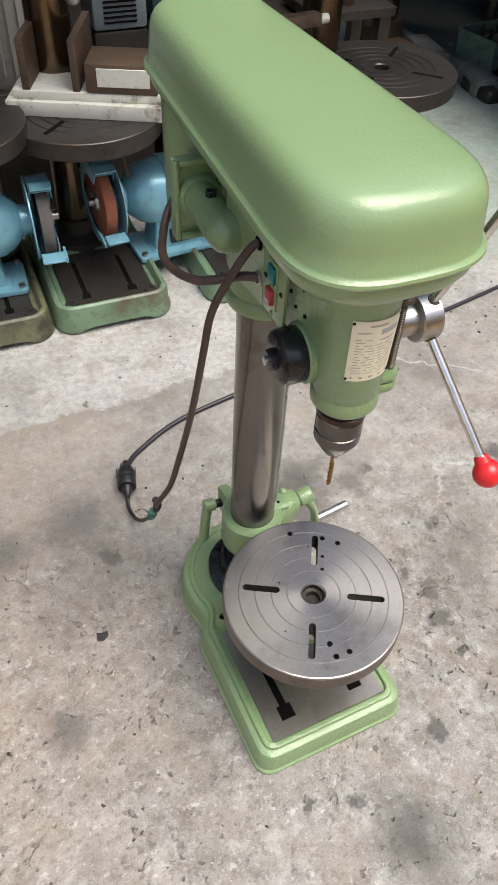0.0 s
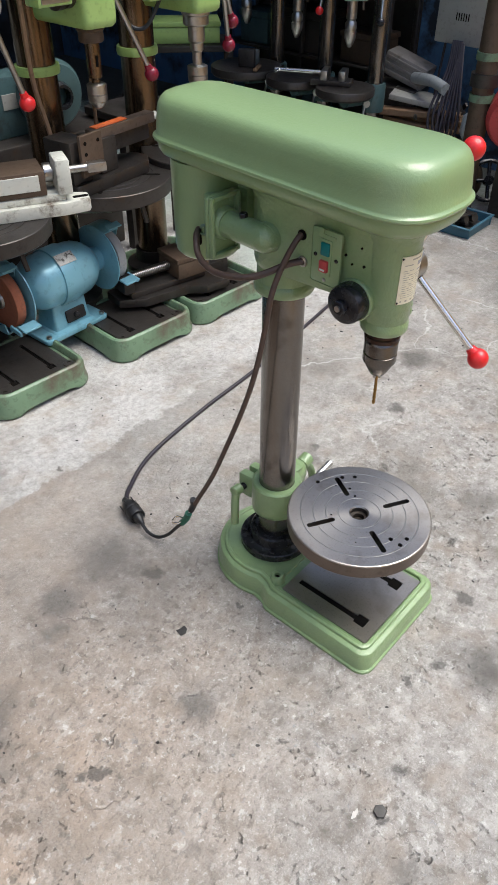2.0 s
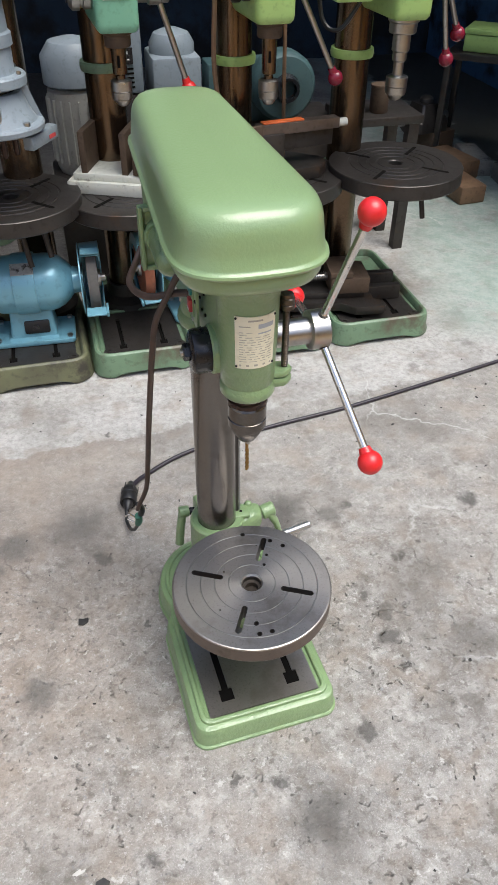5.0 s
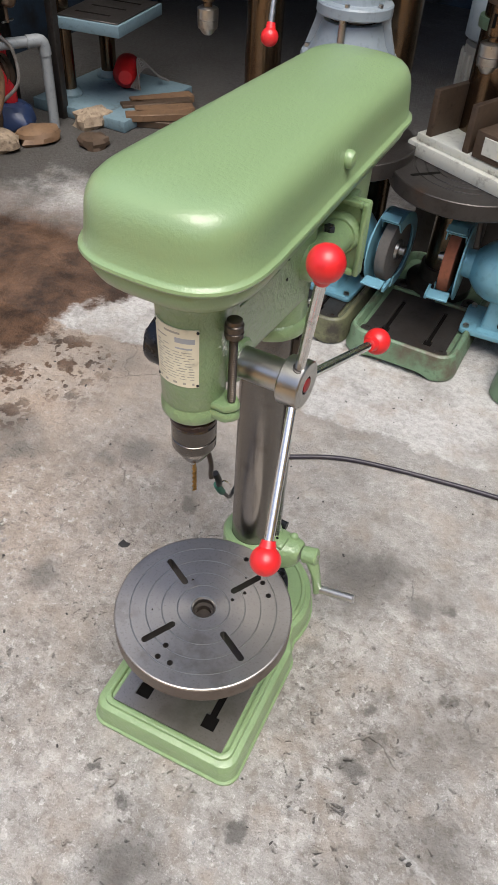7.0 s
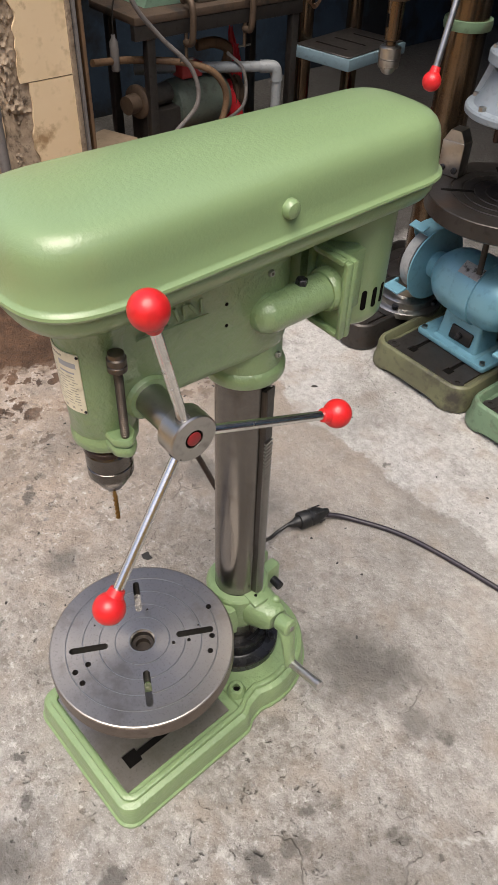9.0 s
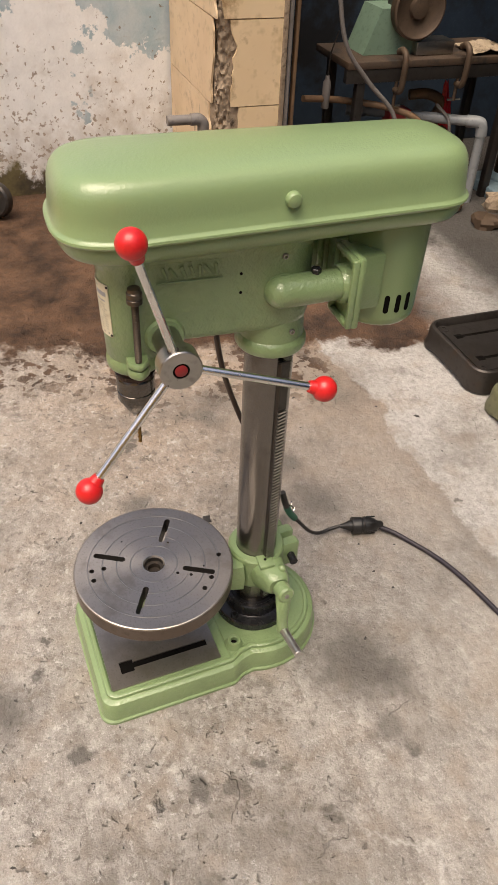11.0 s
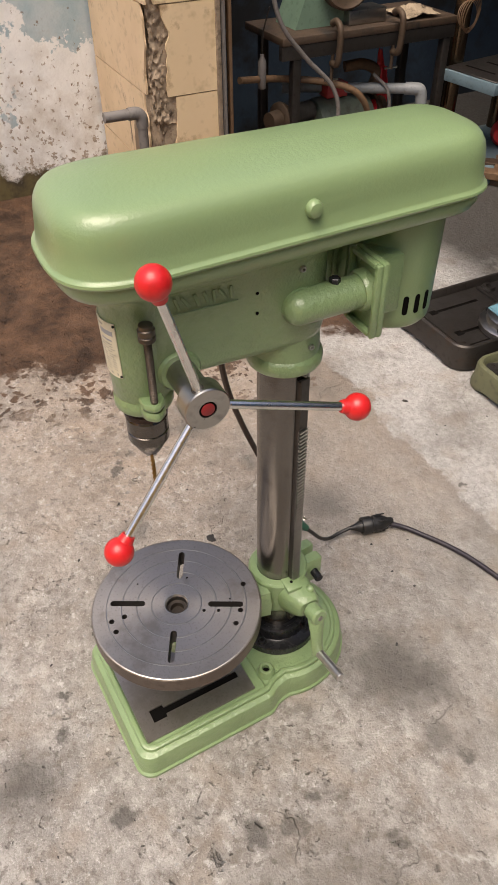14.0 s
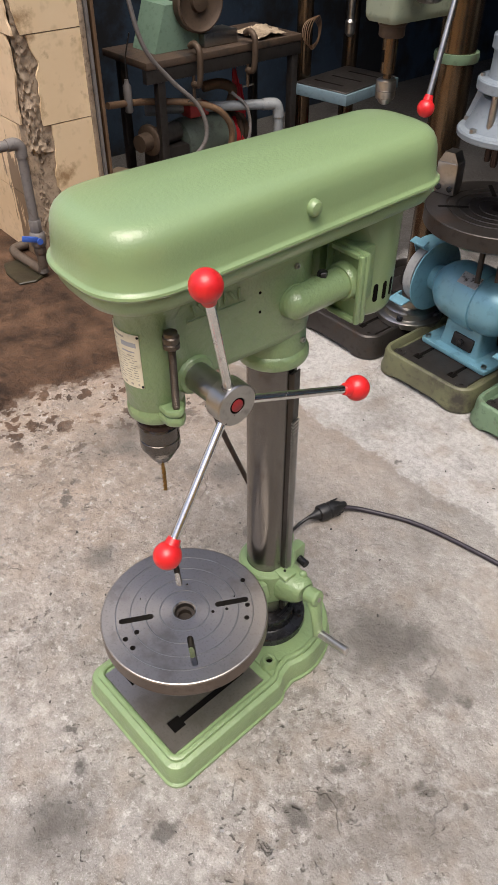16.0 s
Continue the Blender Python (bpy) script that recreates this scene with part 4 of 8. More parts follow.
crank = part("crank", join(rod((0.0975, 0.0138, 0.2092), (0.1260, 0.0165, 0.2150), 0.0158, seg=28, bevel=0.003),
                           loft([[(px + wx_ * math.cos(q) * 0.9, py + wy_ * math.sin(q), pz + wx_ * math.cos(q) * 0.5) for q in [2 * math.pi * k / 16 for k in range(16)]]
                                 for px, py, pz, wx_, wy_ in ((0.112, 0.015, 0.211, 0.010, 0.0155), (0.120, 0.013, 0.197, 0.0085, 0.0150), (0.1275, 0.0105, 0.183, 0.0075, 0.0130), (0.1325, 0.0085, 0.168, 0.0070, 0.0115), (0.1350, 0.0080, 0.154, 0.0072, 0.0110), (0.1370, 0.0085, 0.142, 0.0080, 0.0112), (0.1390, 0.0090, 0.132, 0.0085, 0.0115), (0.1400, 0.0090, 0.127, 0.0060, 0.0080))])), M_green_cast, press)
part("crank_pin", lathe([(0.0048, 0), (0.0048, 0.0015), (0.003, 0.002)], 16), M_steel_dull, crank, m=aim((0.1255, 0.0165, 0.2140), (1.1, 0.09, 0.40)))
part("grip", rod((0.136, 0.0095, 0.134), (0.209, 0.0130, 0.149), 0.0082, seg=24, bevel=0.0015), M_grip, crank, "bright steel crank grip")

# round table
TABLE = pose(0.019, -0.205, 0.262, 0, 0, -27)
table = part("table", ring([(0.0175, -0.03), (0.0175, -0.003), (0.020, 0.0), (0.0415, 0.0), (0.0420, -0.0007), (0.0426, -0.0007), (0.0431, 0.0), (0.0665, 0.0), (0.067, -0.0007), (0.0676, -0.0007), (0.0681, 0.0),
                    (0.092, 0.0), (0.0925, -0.0007), (0.0931, -0.0007), (0.0936, 0.0), (0.1175, 0.0), (0.118, -0.0007), (0.1186, -0.0007), (0.1191, 0.0), (0.1410, 0.0), (0.1428, -0.0008), (0.1436, -0.0024), (0.1436, -0.031), (0.140, -0.034), (0.05, -0.034)], 96),
     M_table, press, "round ground iron table with four slots and scribed rings", m=TABLE, sharp=50)
part("bore_edge", ring([(0.0176, -0.0030), (0.0200, 0.0002), (0.0214, 0.0002), (0.0214, -0.002)], 48), M_steel_dull, table, "bright chamfered bore edge", m=TABLE)
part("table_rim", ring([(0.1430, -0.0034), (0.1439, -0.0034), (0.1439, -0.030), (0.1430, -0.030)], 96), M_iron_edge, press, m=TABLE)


def stadium(length, w, seg=8):
    r = w / 2
    h = length / 2 - r
    return [(h + r * math.cos(a), r * math.sin(a)) for a in [-math.pi / 2 + math.pi * k / seg for k in range(seg + 1)]] + \
           [(-h + r * math.cos(a), r * math.sin(a)) for a in [math.pi / 2 + math.pi * k / seg for k in range(seg + 1)]]


cuts = [loft([[(x, y, z) for x, y in stadium(0.0595, 0.0108)] for z in (-0.06, 0.01)]) for _ in range(4)]
for k, c in enumerate(cuts):
    c.transform(TABLE @ pose(0, 0, 0, 0, 0, 90 * k) @ pose(0.083, 0, 0))
for x, y, r, deep in ((0.004, -0.293, 0.0046, 0.02), (0.004, -0.315, 0.0046, 0.02), (0.026, -0.315, 0.0046, 0.02), (0.032, -0.086, 0.0046, 0.02), (0.079, -0.114, 0.0046, 0.02), (0.099, -0.132, 0.0046, 0.02), (0.063, -0.147, 0.003, 0.01), (0.052, -0.169, 0.003, 0.01), (-0.024, -0.168, 0.002, 0.004), (0.05, -0.12, 0.0017, 0.004), (-0.05, -0.25, 0.0014, 0.004)):
    cuts.append(lathe([(r, 0.262 - deep), (r, 0.27)], 16, pose(x, y, 0)))


def cut_out(ob, cutter):
    """Cut one closed mesh out of another and keep the plain result."""
    me = bpy.data.meshes.new("cutter")
    bmesh.ops.recalc_face_normals(cutter, faces=cutter.faces[:])
    cutter.to_mesh(me)
    cutter.free()
    tool = new("cutter", me)
    mod = ob.modifiers.new("cut", "BOOLEAN")
    mod.operation, mod.object, mod.solver = "DIFFERENCE", tool, "EXACT"
    bpy.context.view_layer.update()
    dg = bpy.context.evaluated_depsgraph_get()
    out = bpy.data.meshes.new_from_object(ob.evaluated_get(dg), depsgraph=dg)
    ob.modifiers.clear()
    ob.data = out
    bpy.data.objects.remove(tool)
    out.materials.append(M_iron_dark)
    out.materials.append(M_steel_dull)
    for f in out.polygons:
        # slot walls get the dark iron: their inner shade put into the colour
        if abs(f.normal.z) < 0.3 and (Vector((f.center.x, f.center.y)) - Vector((0.019, -0.205))).length < 0.130 and f.center.z < 0.2605:
            f.material_index = 1
        rad_ = (Vector((f.center.x, f.center.y)) - Vector((0.019, -0.205))).length
        if f.normal.z > 0.2 and 0.2612 < f.center.z < 0.26195 and any(abs(rad_ - q) < 0.0009 for q in (0.0423, 0.0673, 0.0928, 0.1183)):
            f.material_index = 2
    b_ = bmesh.new()
    b_.from_mesh(out)
    finish(b_, 20)
    b_.to_mesh(out)
    b_.free()


cut_out(table, join(*cuts))
part("centre_bore", join(ring([(0.0118, -0.024), (0.0118, -0.013), (0.0174, -0.0122), (0.0174, -0.024)], 36), lathe([(0.0118, -0.0235), (0.0116, -0.0230)], 28)), M_bore, press, "oily stepped bore", m=TABLE)

# head casting
AX, AY = 0.006, -0.211


def head_loop(r0, r1, z):
    return [(x, y, z) for x, y in hull2((AX, AY), r0, (-0.002, 0.0), r1)]


body = loft([head_loop(0.030, 0.046, 0.742), head_loop(0.035, 0.050, 0.747), head_loop(0.038, 0.0525, 0.757), head_loop(0.039, 0.053, 0.86), head_loop(0.045, 0.058, 0.874), head_loop(0.058, 0.066, 0.886)])
nose = lathe([(0.030, 0.694), (0.0365, 0.696), (0.0390, 0.700), (0.0390, 0.711), (0.0362, 0.715), (0.0362, 0.717), (0.0378, 0.720), (0.0405, 0.79), (0.042, 0.85), (0.048, 0.870), (0.060, 0.884)], 48, pose(AX, AY, 0))
neck = lathe([(0.046, 0.692), (0.0525, 0.694), (0.0545, 0.698), (0.0545, 0.707), (0.0520, 0.7125), (0.0495, 0.715), (0.0485, 0.75), (0.0475, 0.80)], 48)
part("head", join(body, nose, neck), M_green_cast, press)
for x, y, z, r in ((0.0405, -0.067, 0.810, 0.0022), (0.0405, -0.067, 0.838, 0.0022), (-0.0470, -0.163, 0.823, 0.0022), (-0.0470, -0.191, 0.842, 0.0017), (-0.0465, -0.176, 0.812, 0.0017), (-0.0455, -0.198, 0.815, 0.0022), (-0.0455, -0.186, 0.775, 0.0022), (-0.046, -0.155, 0.772, 0.0022)):
    sgn = 1 if x > 0 else -1
    part("small_hole", lathe([(r, 0), (r, 0.002)], 12), M_hole, press, m=aim((x + sgn * (0.0475 - abs(x)), y, z), (x + sgn * 1.0, y, z)))
for x, y, z in ((0.052, -0.006, 0.857), (0.0495, 0.014, 0.735), (-0.0485, 0.0, 0.735)):
    sgn = 1 if x > 0 else -1
    part("set_screw", ring([(0.0018, 0.001), (0.0022, 0.0034), (0.0036, 0.0034), (0.0042, 0.0022), (0.0044, 0)], 16), M_steel_dull, press, m=aim((x - sgn * 0.001, y, z), (x + sgn, y, z)))

# cast lettering panel: plain slanted shapes
for off, w, lean in ((-0.171, 0.005, 18), (-0.160, 0.005, 34), (-0.146, 0.006, 18), (-0.134, 0.005, 18), (-0.124, 0.005, 2), (-0.113, 0.005, 34), (-0.102, 0.005, 4)):
    part("cast_emblem", box(0.0018, w * 0.8, 0.018, (0.0484 + (off + 0.171) * 0.03, off, 0.850), 0.0006, 1, m=pose(0, 0, 0, lean)), M_green_cast, press)
part("cast_emblem", box(0.0020, 0.090, 0.0028, (0.0492, -0.138, 0.8365), 0.0006, 1, m=pose(0, 0, 0, 0, 0, -1.5)), M_green_cast, press)

part("cast_emblem", box(0.0018, 0.092, 0.0016, (0.0483, -0.140, 0.8645), 0.0004, 1, m=pose(0, 0, 0, 0, 0, -1.5)), M_green_cast, press)


# maker's plate
def curved_plate(r, thick, z0, z1, rz, a0, a1, seg=12, slope=0.0003):
    loops = []
    for z in (z0, z1):
        out, inn = [], []
        for k in range(seg + 1):
            a = radians(a0 + (a1 - a0) * k / seg)
            rr = r + (z - 0.70) * 0.033
            out.append((AX + (rr + thick) * math.cos(a), AY + (rr + thick) * math.sin(a), z))
            inn.append((AX + rr * math.cos(a), AY + rr * math.sin(a), z))
        loops.append(out + inn[::-1])
    return loft(loops)


label = part("name_plate", curved_plate(0.0375, 0.0012, 0.757, 0.836, 0, -128, -50), M_cream, press, "yellowed cream maker's plate with faint print")
rows = [(0.829, -104, -78, M_ink, 0.0025), (0.821, -120, -100, M_ink, 0.0014), (0.818, -86, -56, M_ink_blue, 0.0065), (0.810, -86, -60, M_ink_blue, 0.002), (0.7605, -120, -57, M_ink, 0.0030)]
prng = random.Random(21)
for j in range(13):
    a0 = -120
    while a0 < -60:
        a1 = min(a0 + prng.uniform(5, 16), -57)
        rows.append((0.8125 - 0.0037 * j, a0, a1, M_ink, prng.choice((0.0007, 0.0010))))
        a0 = a1 + prng.uniform(3, 8)
for z, a0, a1, mt, h in rows:
    if z > 0.8055 and a1 > -90 and mt is M_ink and z < 0.815:
        continue
    part("print_line", curved_plate(0.0382, 0.0007, z, z + h, 0, a0, a1, 4), mt, label)
for a in (-126, -52):
    for z in (0.760, 0.833):
        r = 0.0388 + (z - 0.70) * 0.033
        part("rivet", ball((AX + r * math.cos(radians(a)), AY + r * math.sin(radians(a)), z), 0.0018, 8), M_black, label)

# switch plate
sw = part("switch_plate", box(0.004, 0.058, 0.090, (-0.0505, -0.128, 0.808), 0.0035, 2, m=None), M_green, press, m=None)
part("start_button", box(0.006, 0.0165, 0.021, (-0.0545, -0.1285, 0.823), 0.0015), M_button_green, sw, "teal green start button")
part("stop_button", box(0.008, 0.0155, 0.019, (-0.0552, -0.1275, 0.795), 0.0018), M_button_red, sw, "faded red stop button")
part("button_frame", box(0.0025, 0.023, 0.058, (-0.0530, -0.128, 0.809), 0.001), M_green, sw)
part("button_mark", box(0.0006, 0.009, 0.003, (-0.0595, -0.1275, 0.790)), M_white, sw)
part("emblem_bar", box(0.0015, 0.034, 0.0055, (-0.0530, -0.129, 0.843), 0.0005, 1), M_green, sw)
for y, z in ((-0.108, 0.809), (-0.149, 0.809), (-0.1275, 0.771)):
    part("plate_screw", lathe([(0.0034, 0), (0.003, 0.0016), (0.001, 0.0024)], 12), M_steel_dull if z < 0.8 else M_black, sw, m=aim((-0.0522, y, z), (-1, y, z)))
part("boss_disc", lathe([(0.0055, 0), (0.005, 0.0015)], 16), M_green, sw, m=aim((-0.0525, -0.118, 0.849), (-1, -0.118, 0.849)))

# return-spring cap
HX = Vector((0, -0.173, 0.756))
spring = part("spring_cap", lathe([(0.0305, 0), (0.032, 0.002), (0.032, 0.020), (0.0300, 0.026), (0.025, 0.0290), (0.008, 0.0295)], 40), M_black, press, "black steel return spring cap", m=aim((-0.040, HX.y - 0.006, HX.z - 0.006), (-1, HX.y - 0.006, HX.z - 0.006)))
part("spring_housing", lathe([(0.035, -0.03), (0.035, 0.004), (0.033, 0.006)], 40), M_green_cast, press, m=aim((-0.036, HX.y - 0.006, HX.z - 0.006), (-1, HX.y - 0.006, HX.z - 0.006)))
part("hex_nut", lathe([(0.0125, 0), (0.0125, 0.010), (0.011, 0.0115)], 6), M_black, spring, m=aim((-0.067, HX.y - 0.006, HX.z - 0.006), (-1, HX.y - 0.006, HX.z - 0.006)))
part("nut_stud", rod((-0.07, HX.y - 0.006, HX.z - 0.006), (-0.082, HX.y - 0.006, HX.z - 0.006), 0.005, seg=12), M_steel_dull, spring)

# pinion shaft, hub, three handles
part("pinion_housing", lathe([(0.030, 0), (0.0285, 0.018), (0.0255, 0.022)], 40), M_green_cast, press, m=aim((0.028, HX.y, HX.z), (1, HX.y, HX.z)))
hub = part("handle_hub", join(rod((0.045, HX.y, HX.z), (0.110, HX.y, HX.z), 0.0195, seg=40), lathe([(0.0275, 0), (0.029, 0.0015), (0.029, 0.026), (0.0275, 0.0275), (0.0115, 0.0275), (0.0110, 0.0262)], 48, aim((0.105, HX.y, HX.z), (1, HX.y, HX.z)))), M_steel_dull, press, "turned steel handle hub")
part("hub_cap_seat", lathe([(0.0114, 0), (0.0112, 0.0004)], 24), M_hole, hub, m=aim((0.1312, HX.y, HX.z), (1, HX.y, HX.z)))
part("hub_cap", lathe([(0.0086, 0), (0.0086, 0.0012), (0.007, 0.0020)], 24), M_cap_red, hub, "dull red plastic hub cap", m=aim((0.1315, HX.y, HX.z), (1, HX.y, HX.z)))
for bx, by, bz in ((0.157, -0.231, 0.949), (0.163, -0.311, 0.609), (0.149, 0.026, 0.700)):
    end = Vector((bx, by, bz))
    root = Vector((0.119, HX.y, HX.z))
    d = (end - root).normalized()
    hnd = part("handle", rod(root + d * 0.025, end - d * 0.010, 0.0058, seg=20), M_steel, press, "bright steel feed handle")
    part("handle_seat", ring([(0.0058, 0), (0.0058, 0.0012), (0.0076, 0.0008), (0.0080, -0.003)], 24), M_iron_dark, hnd, m=aim(root + d * 0.0288, end))
    part("ball_knob", join(ball(end, 0.0182, 32), rod(end - d * 0.0235, end - d * 0.012, 0.0084, 0.0110, seg=24)), M_red, hnd, "glossy red ball knob")

# depth stop
stop = part("depth_stop_rod", join(rod((0.0585, -0.214, 0.715), (0.0585, -0.214, 0.838), 0.0045, seg=16), *[ring([(0.0042, 0), (0.0051, 0.0006), (0.0042, 0.0012)], 14, pose(0.0585, -0.214, 0.732 + 0.0026 * k)) for k in range(34)]), M_thread, press, "dark threaded depth stop rod")
part("stop_nut", lathe([(0.009, 0), (0.0105, 0.0012), (0.0105, 0.007), (0.0095, 0.008), (0.0105, 0.009), (0.0105, 0.016), (0.009, 0.0175), (0.0085, 0.022), (0.006, 0.023)], 24), M_thread, stop, m=pose(0.0585, -0.214, 0.820))
lug = prism([tuple(p) for p in outline([(0.02, -0.228), (0.058, -0.229), (0.073, -0.214), (0.058, -0.199), (0.02, -0.196)], 0.012)], 0.704, 0.717, 0.003)
lug2 = prism([tuple(p) for p in outline([(0.02, -0.228), (0.058, -0.229), (0.073, -0.214), (0.058, -0.199), (0.02, -0.196)], 0.012)], 0.719, 0.729, 0.003)
part("stop_lug", join(lug, lug2), M_green_cast, press)

# quill, chuck, bit
part("quill_nose", lathe([(0.0285, 0.677), (0.0297, 0.678), (0.0297, 0.684), (0.0270, 0.686), (0.0270, 0.696)], 32), M_quill, press, "dark brown polished quill end", m=pose(AX, AY, 0), sharp=25)
chuck = part("chuck", lathe([(0.0085, 0.5975), (0.0130, 0.600), (0.0165, 0.6055), (0.0212, 0.6140), (0.0236, 0.6205), (0.0242, 0.6235), (0.0272, 0.6248), (0.0282, 0.6275), (0.0282, 0.6405), (0.0268, 0.6414), (0.0268, 0.6430), (0.0282, 0.6440), (0.0282, 0.6640), (0.0262, 0.6675), (0.0235, 0.668)], 48), M_chuck, press, "dark steel drill chuck", m=pose(AX, AY, 0.0085), sharp=25)
for k in range(3):
    a = radians(40 + 120 * k)
    part("jaw", rod((AX + 0.0052 * math.cos(a), AY + 0.0052 * math.sin(a), 0.600), (AX + 0.0062 * math.cos(a), AY + 0.0062 * math.sin(a), 0.612), 0.0030, seg=8), M_steel_dull, chuck)
flutes = []
for k in range(41):
    a, z = k * 0.42, 0.543 + k * 0.0011
    flutes.append([(AX + (0.0033 * (1.0 if i % 4 < 2 else 0.62)) * math.cos(a + i * math.pi / 4) * (0.3 if k == 0 else 1), AY + (0.0033 * (1.0 if i % 4 < 2 else 0.62)) * math.sin(a + i * math.pi / 4) * (0.3 if k == 0 else 1), z) for i in range(8)])
part("drill_bit", join(loft(flutes), rod((AX, AY, 0.585), (AX, AY, 0.61), 0.0024, seg=12)), M_gold, chuck, "bronze coloured twist drill bit", sharp=25)

# belt cover
FC, RC = (0.000, -0.203), (-0.002, 0.181)


def squircle(a, n):
    c, s = math.cos(a), math.sin(a)
    return math.copysign(abs(c) ** (2 / n), c), math.copysign(abs(s) ** (2 / n), s)


def cover_loop(inset, z, n=2.95):
    """Plan of the cover: blunt rounded ends, tapering a little to the back."""
    r0, r1 = max(0.0955 - inset, 0.006), max(0.082 - inset, 0.004)
    pts = []
    for k in range(29):
        x, y = squircle(math.pi + math.pi * k / 28, n)
        pts.append((FC[0] + r0 * x, FC[1] + (r0 + 0.003) * y, z))
    for k in range(1, 8):
        t = k / 8
        pts.append((FC[0] + r0 + (RC[0] + r1 - FC[0] - r0) * t, FC[1] + (RC[1] - FC[1]) * t, z))
    for k in range(29):
        x, y = squircle(math.pi * k / 28, n)
        pts.append((RC[0] + r1 * x, RC[1] + r1 * y, z))
    for k in range(1, 8):
        t = k / 8
        pts.append((RC[0] - r1 + (FC[0] - r0 - RC[0] + r1) * t, RC[1] + (FC[1] - RC[1]) * t, z))
    return pts


part("cover_pan", loft([cover_loop(0.040, 0.882), cover_loop(0.018, 0.884), cover_loop(0.008, 0.890), cover_loop(0.003, 0.899), cover_loop(0.001, 0.911), cover_loop(0.002, 0.913)]), M_green, press)
cover = part("belt_cover", loft([cover_loop(0.002, 0.913), cover_loop(-0.0035, 0.9135), cover_loop(-0.0052, 0.9165), cover_loop(-0.0045, 0.9195), cover_loop(-0.001, 0.9215), cover_loop(0.0005, 0.924), cover_loop(0.0025, 0.945), cover_loop(0.0042, 0.9615), cover_loop(0.0064, 0.9705),
                                 cover_loop(0.0105, 0.9782), cover_loop(0.0162, 0.9838), cover_loop(0.0235, 0.9872), cover_loop(0.034, 0.9893), cover_loop(0.055, 0.9915), cover_loop(0.075, 0.993)]), M_green, press)
part("cover_knob", join(rod((0.070, -0.016, 0.9495), (0.084, -0.016, 0.9495), 0.005, seg=16), lathe([(0.0085, 0), (0.0105, 0.003), (0.0105, 0.008), (0.008, 0.012), (0.003, 0.0135)], 28, aim((0.081, -0.016, 0.9495), (1, -0.016, 0.9495)))), M_green, cover)
part("cover_screw", lathe([(0.004, 0), (0.0038, 0.002), (0.001, 0.003)], 16), M_green, cover, m=aim((0.077, -0.018, 0.932), (1, -0.018, 0.932)))

# motor and its mount
MX, MY = -0.013, 0.180
motor = part("motor", lathe([(0.045, 0.713), (0.054, 0.715), (0.059, 0.721), (0.0605, 0.731), (0.0615, 0.80), (0.0625, 0.886)], 56, pose(MX, MY, 0)), M_green, press)
for k in range(3):
    a = radians(-14 + 17 * k)
    part("vent_slot", loft([[(x, y, z) for x, y in stadium(0.030, 0.008)] for z in (0, 0.001)]), M_hole, motor, m=Matrix.Translation((MX + 0.0605 * math.cos(a), MY + 0.0605 * math.sin(a), 0.755)) @ pose(0, 0, 0, 0, 0, math.degrees(a)) @ pose(0, 0, 0, 0, 90, 0))
part("vent_slot", loft([[(x, y, z) for x, y in stadium(0.030, 0.009)] for z in (0, 0.001)]), M_hole, motor, m=Matrix.Translation((MX + 0.0605 * math.cos(radians(212)), MY + 0.0605 * math.sin(radians(212)), 0.762)) @ pose(0, 0, 0, 0, 0, 212) @ pose(0, 0, 0, 0, 90, 0))
GA = radians(222)
part("cable_grommet", ring([(0.0065, 0), (0.0065, 0.004), (0.0085, 0.005), (0.011, 0.003), (0.011, 0)], 20), M_green_old, motor, m=aim((MX + 0.060 * math.cos(GA), MY + 0.060 * math.sin(GA), 0.776), (MX + math.cos(GA), MY + math.sin(GA), 0.776)))
for sx in (-1, 1):
    cx = 0.058 * sx - 0.004
    elbow = join(ball((cx, -0.010, 0.806), 0.0235, 28), rod((cx, -0.010, 0.806), (cx, 0.080, 0.806), 0.0235, 0.0225, seg=32), rod((cx * 0.4, -0.008, 0.806), (cx, -0.008, 0.806), 0.027, 0.0255, seg=28))
    part("mount_arm", elbow, M_green_cast, press)
    part("clamp_screw", lathe([(0.0075, 0), (0.0075, 0.007), (0.0065, 0.008)], 6), M_black, press, m=pose(cx, 0.040, 0.8275))
    part("motor_bracket", box(0.068, 0.011, 0.108, (cx, 0.094, 0.802), 0.004), M_green_cast, press)
    for dx in (-0.0300, 0.0300):
        part("bracket_flange", box(0.008, 0.010, 0.106, (cx + dx, 0.0845, 0.802), 0.003), M_green_cast, press)
    for z in (0.7525, 0.8515):
        part("bracket_rib", box(0.053, 0.010, 0.008, (cx, 0.0845, z), 0.003), M_green_cast, press)
    part("bracket_boss", lathe([(0.0285, 0), (0.0275, 0.012), (0.0255, 0.016)], 32, aim((cx, 0.090, 0.806), (cx, 0.0, 0.806))), M_green_cast, press)
    part("bracket_web", box(0.05, 0.05, 0.085, (cx * 0.55, 0.122, 0.80), 0.004), M_green_cast, press)
    for dx in (-0.018, 0.018):
        part("bracket_bolt", lathe([(0.0045, 0), (0.0045, 0.003)], 6), M_green, press, m=aim((cx + dx, 0.0895, 0.842), (cx + dx, 0, 0.842)))

# flex cables of the press
part("motor_cable", tube([(-0.044, -0.078, 0.784), (-0.062, -0.060, 0.778), (-0.105, -0.020, 0.757), (-0.122, 0.045, 0.748), (-0.105, 0.105, 0.752), (-0.084, 0.134, 0.772), (-0.062, 0.150, 0.777)], 0.0056, 12), M_rubber, press, "brown rubber cable to the motor")
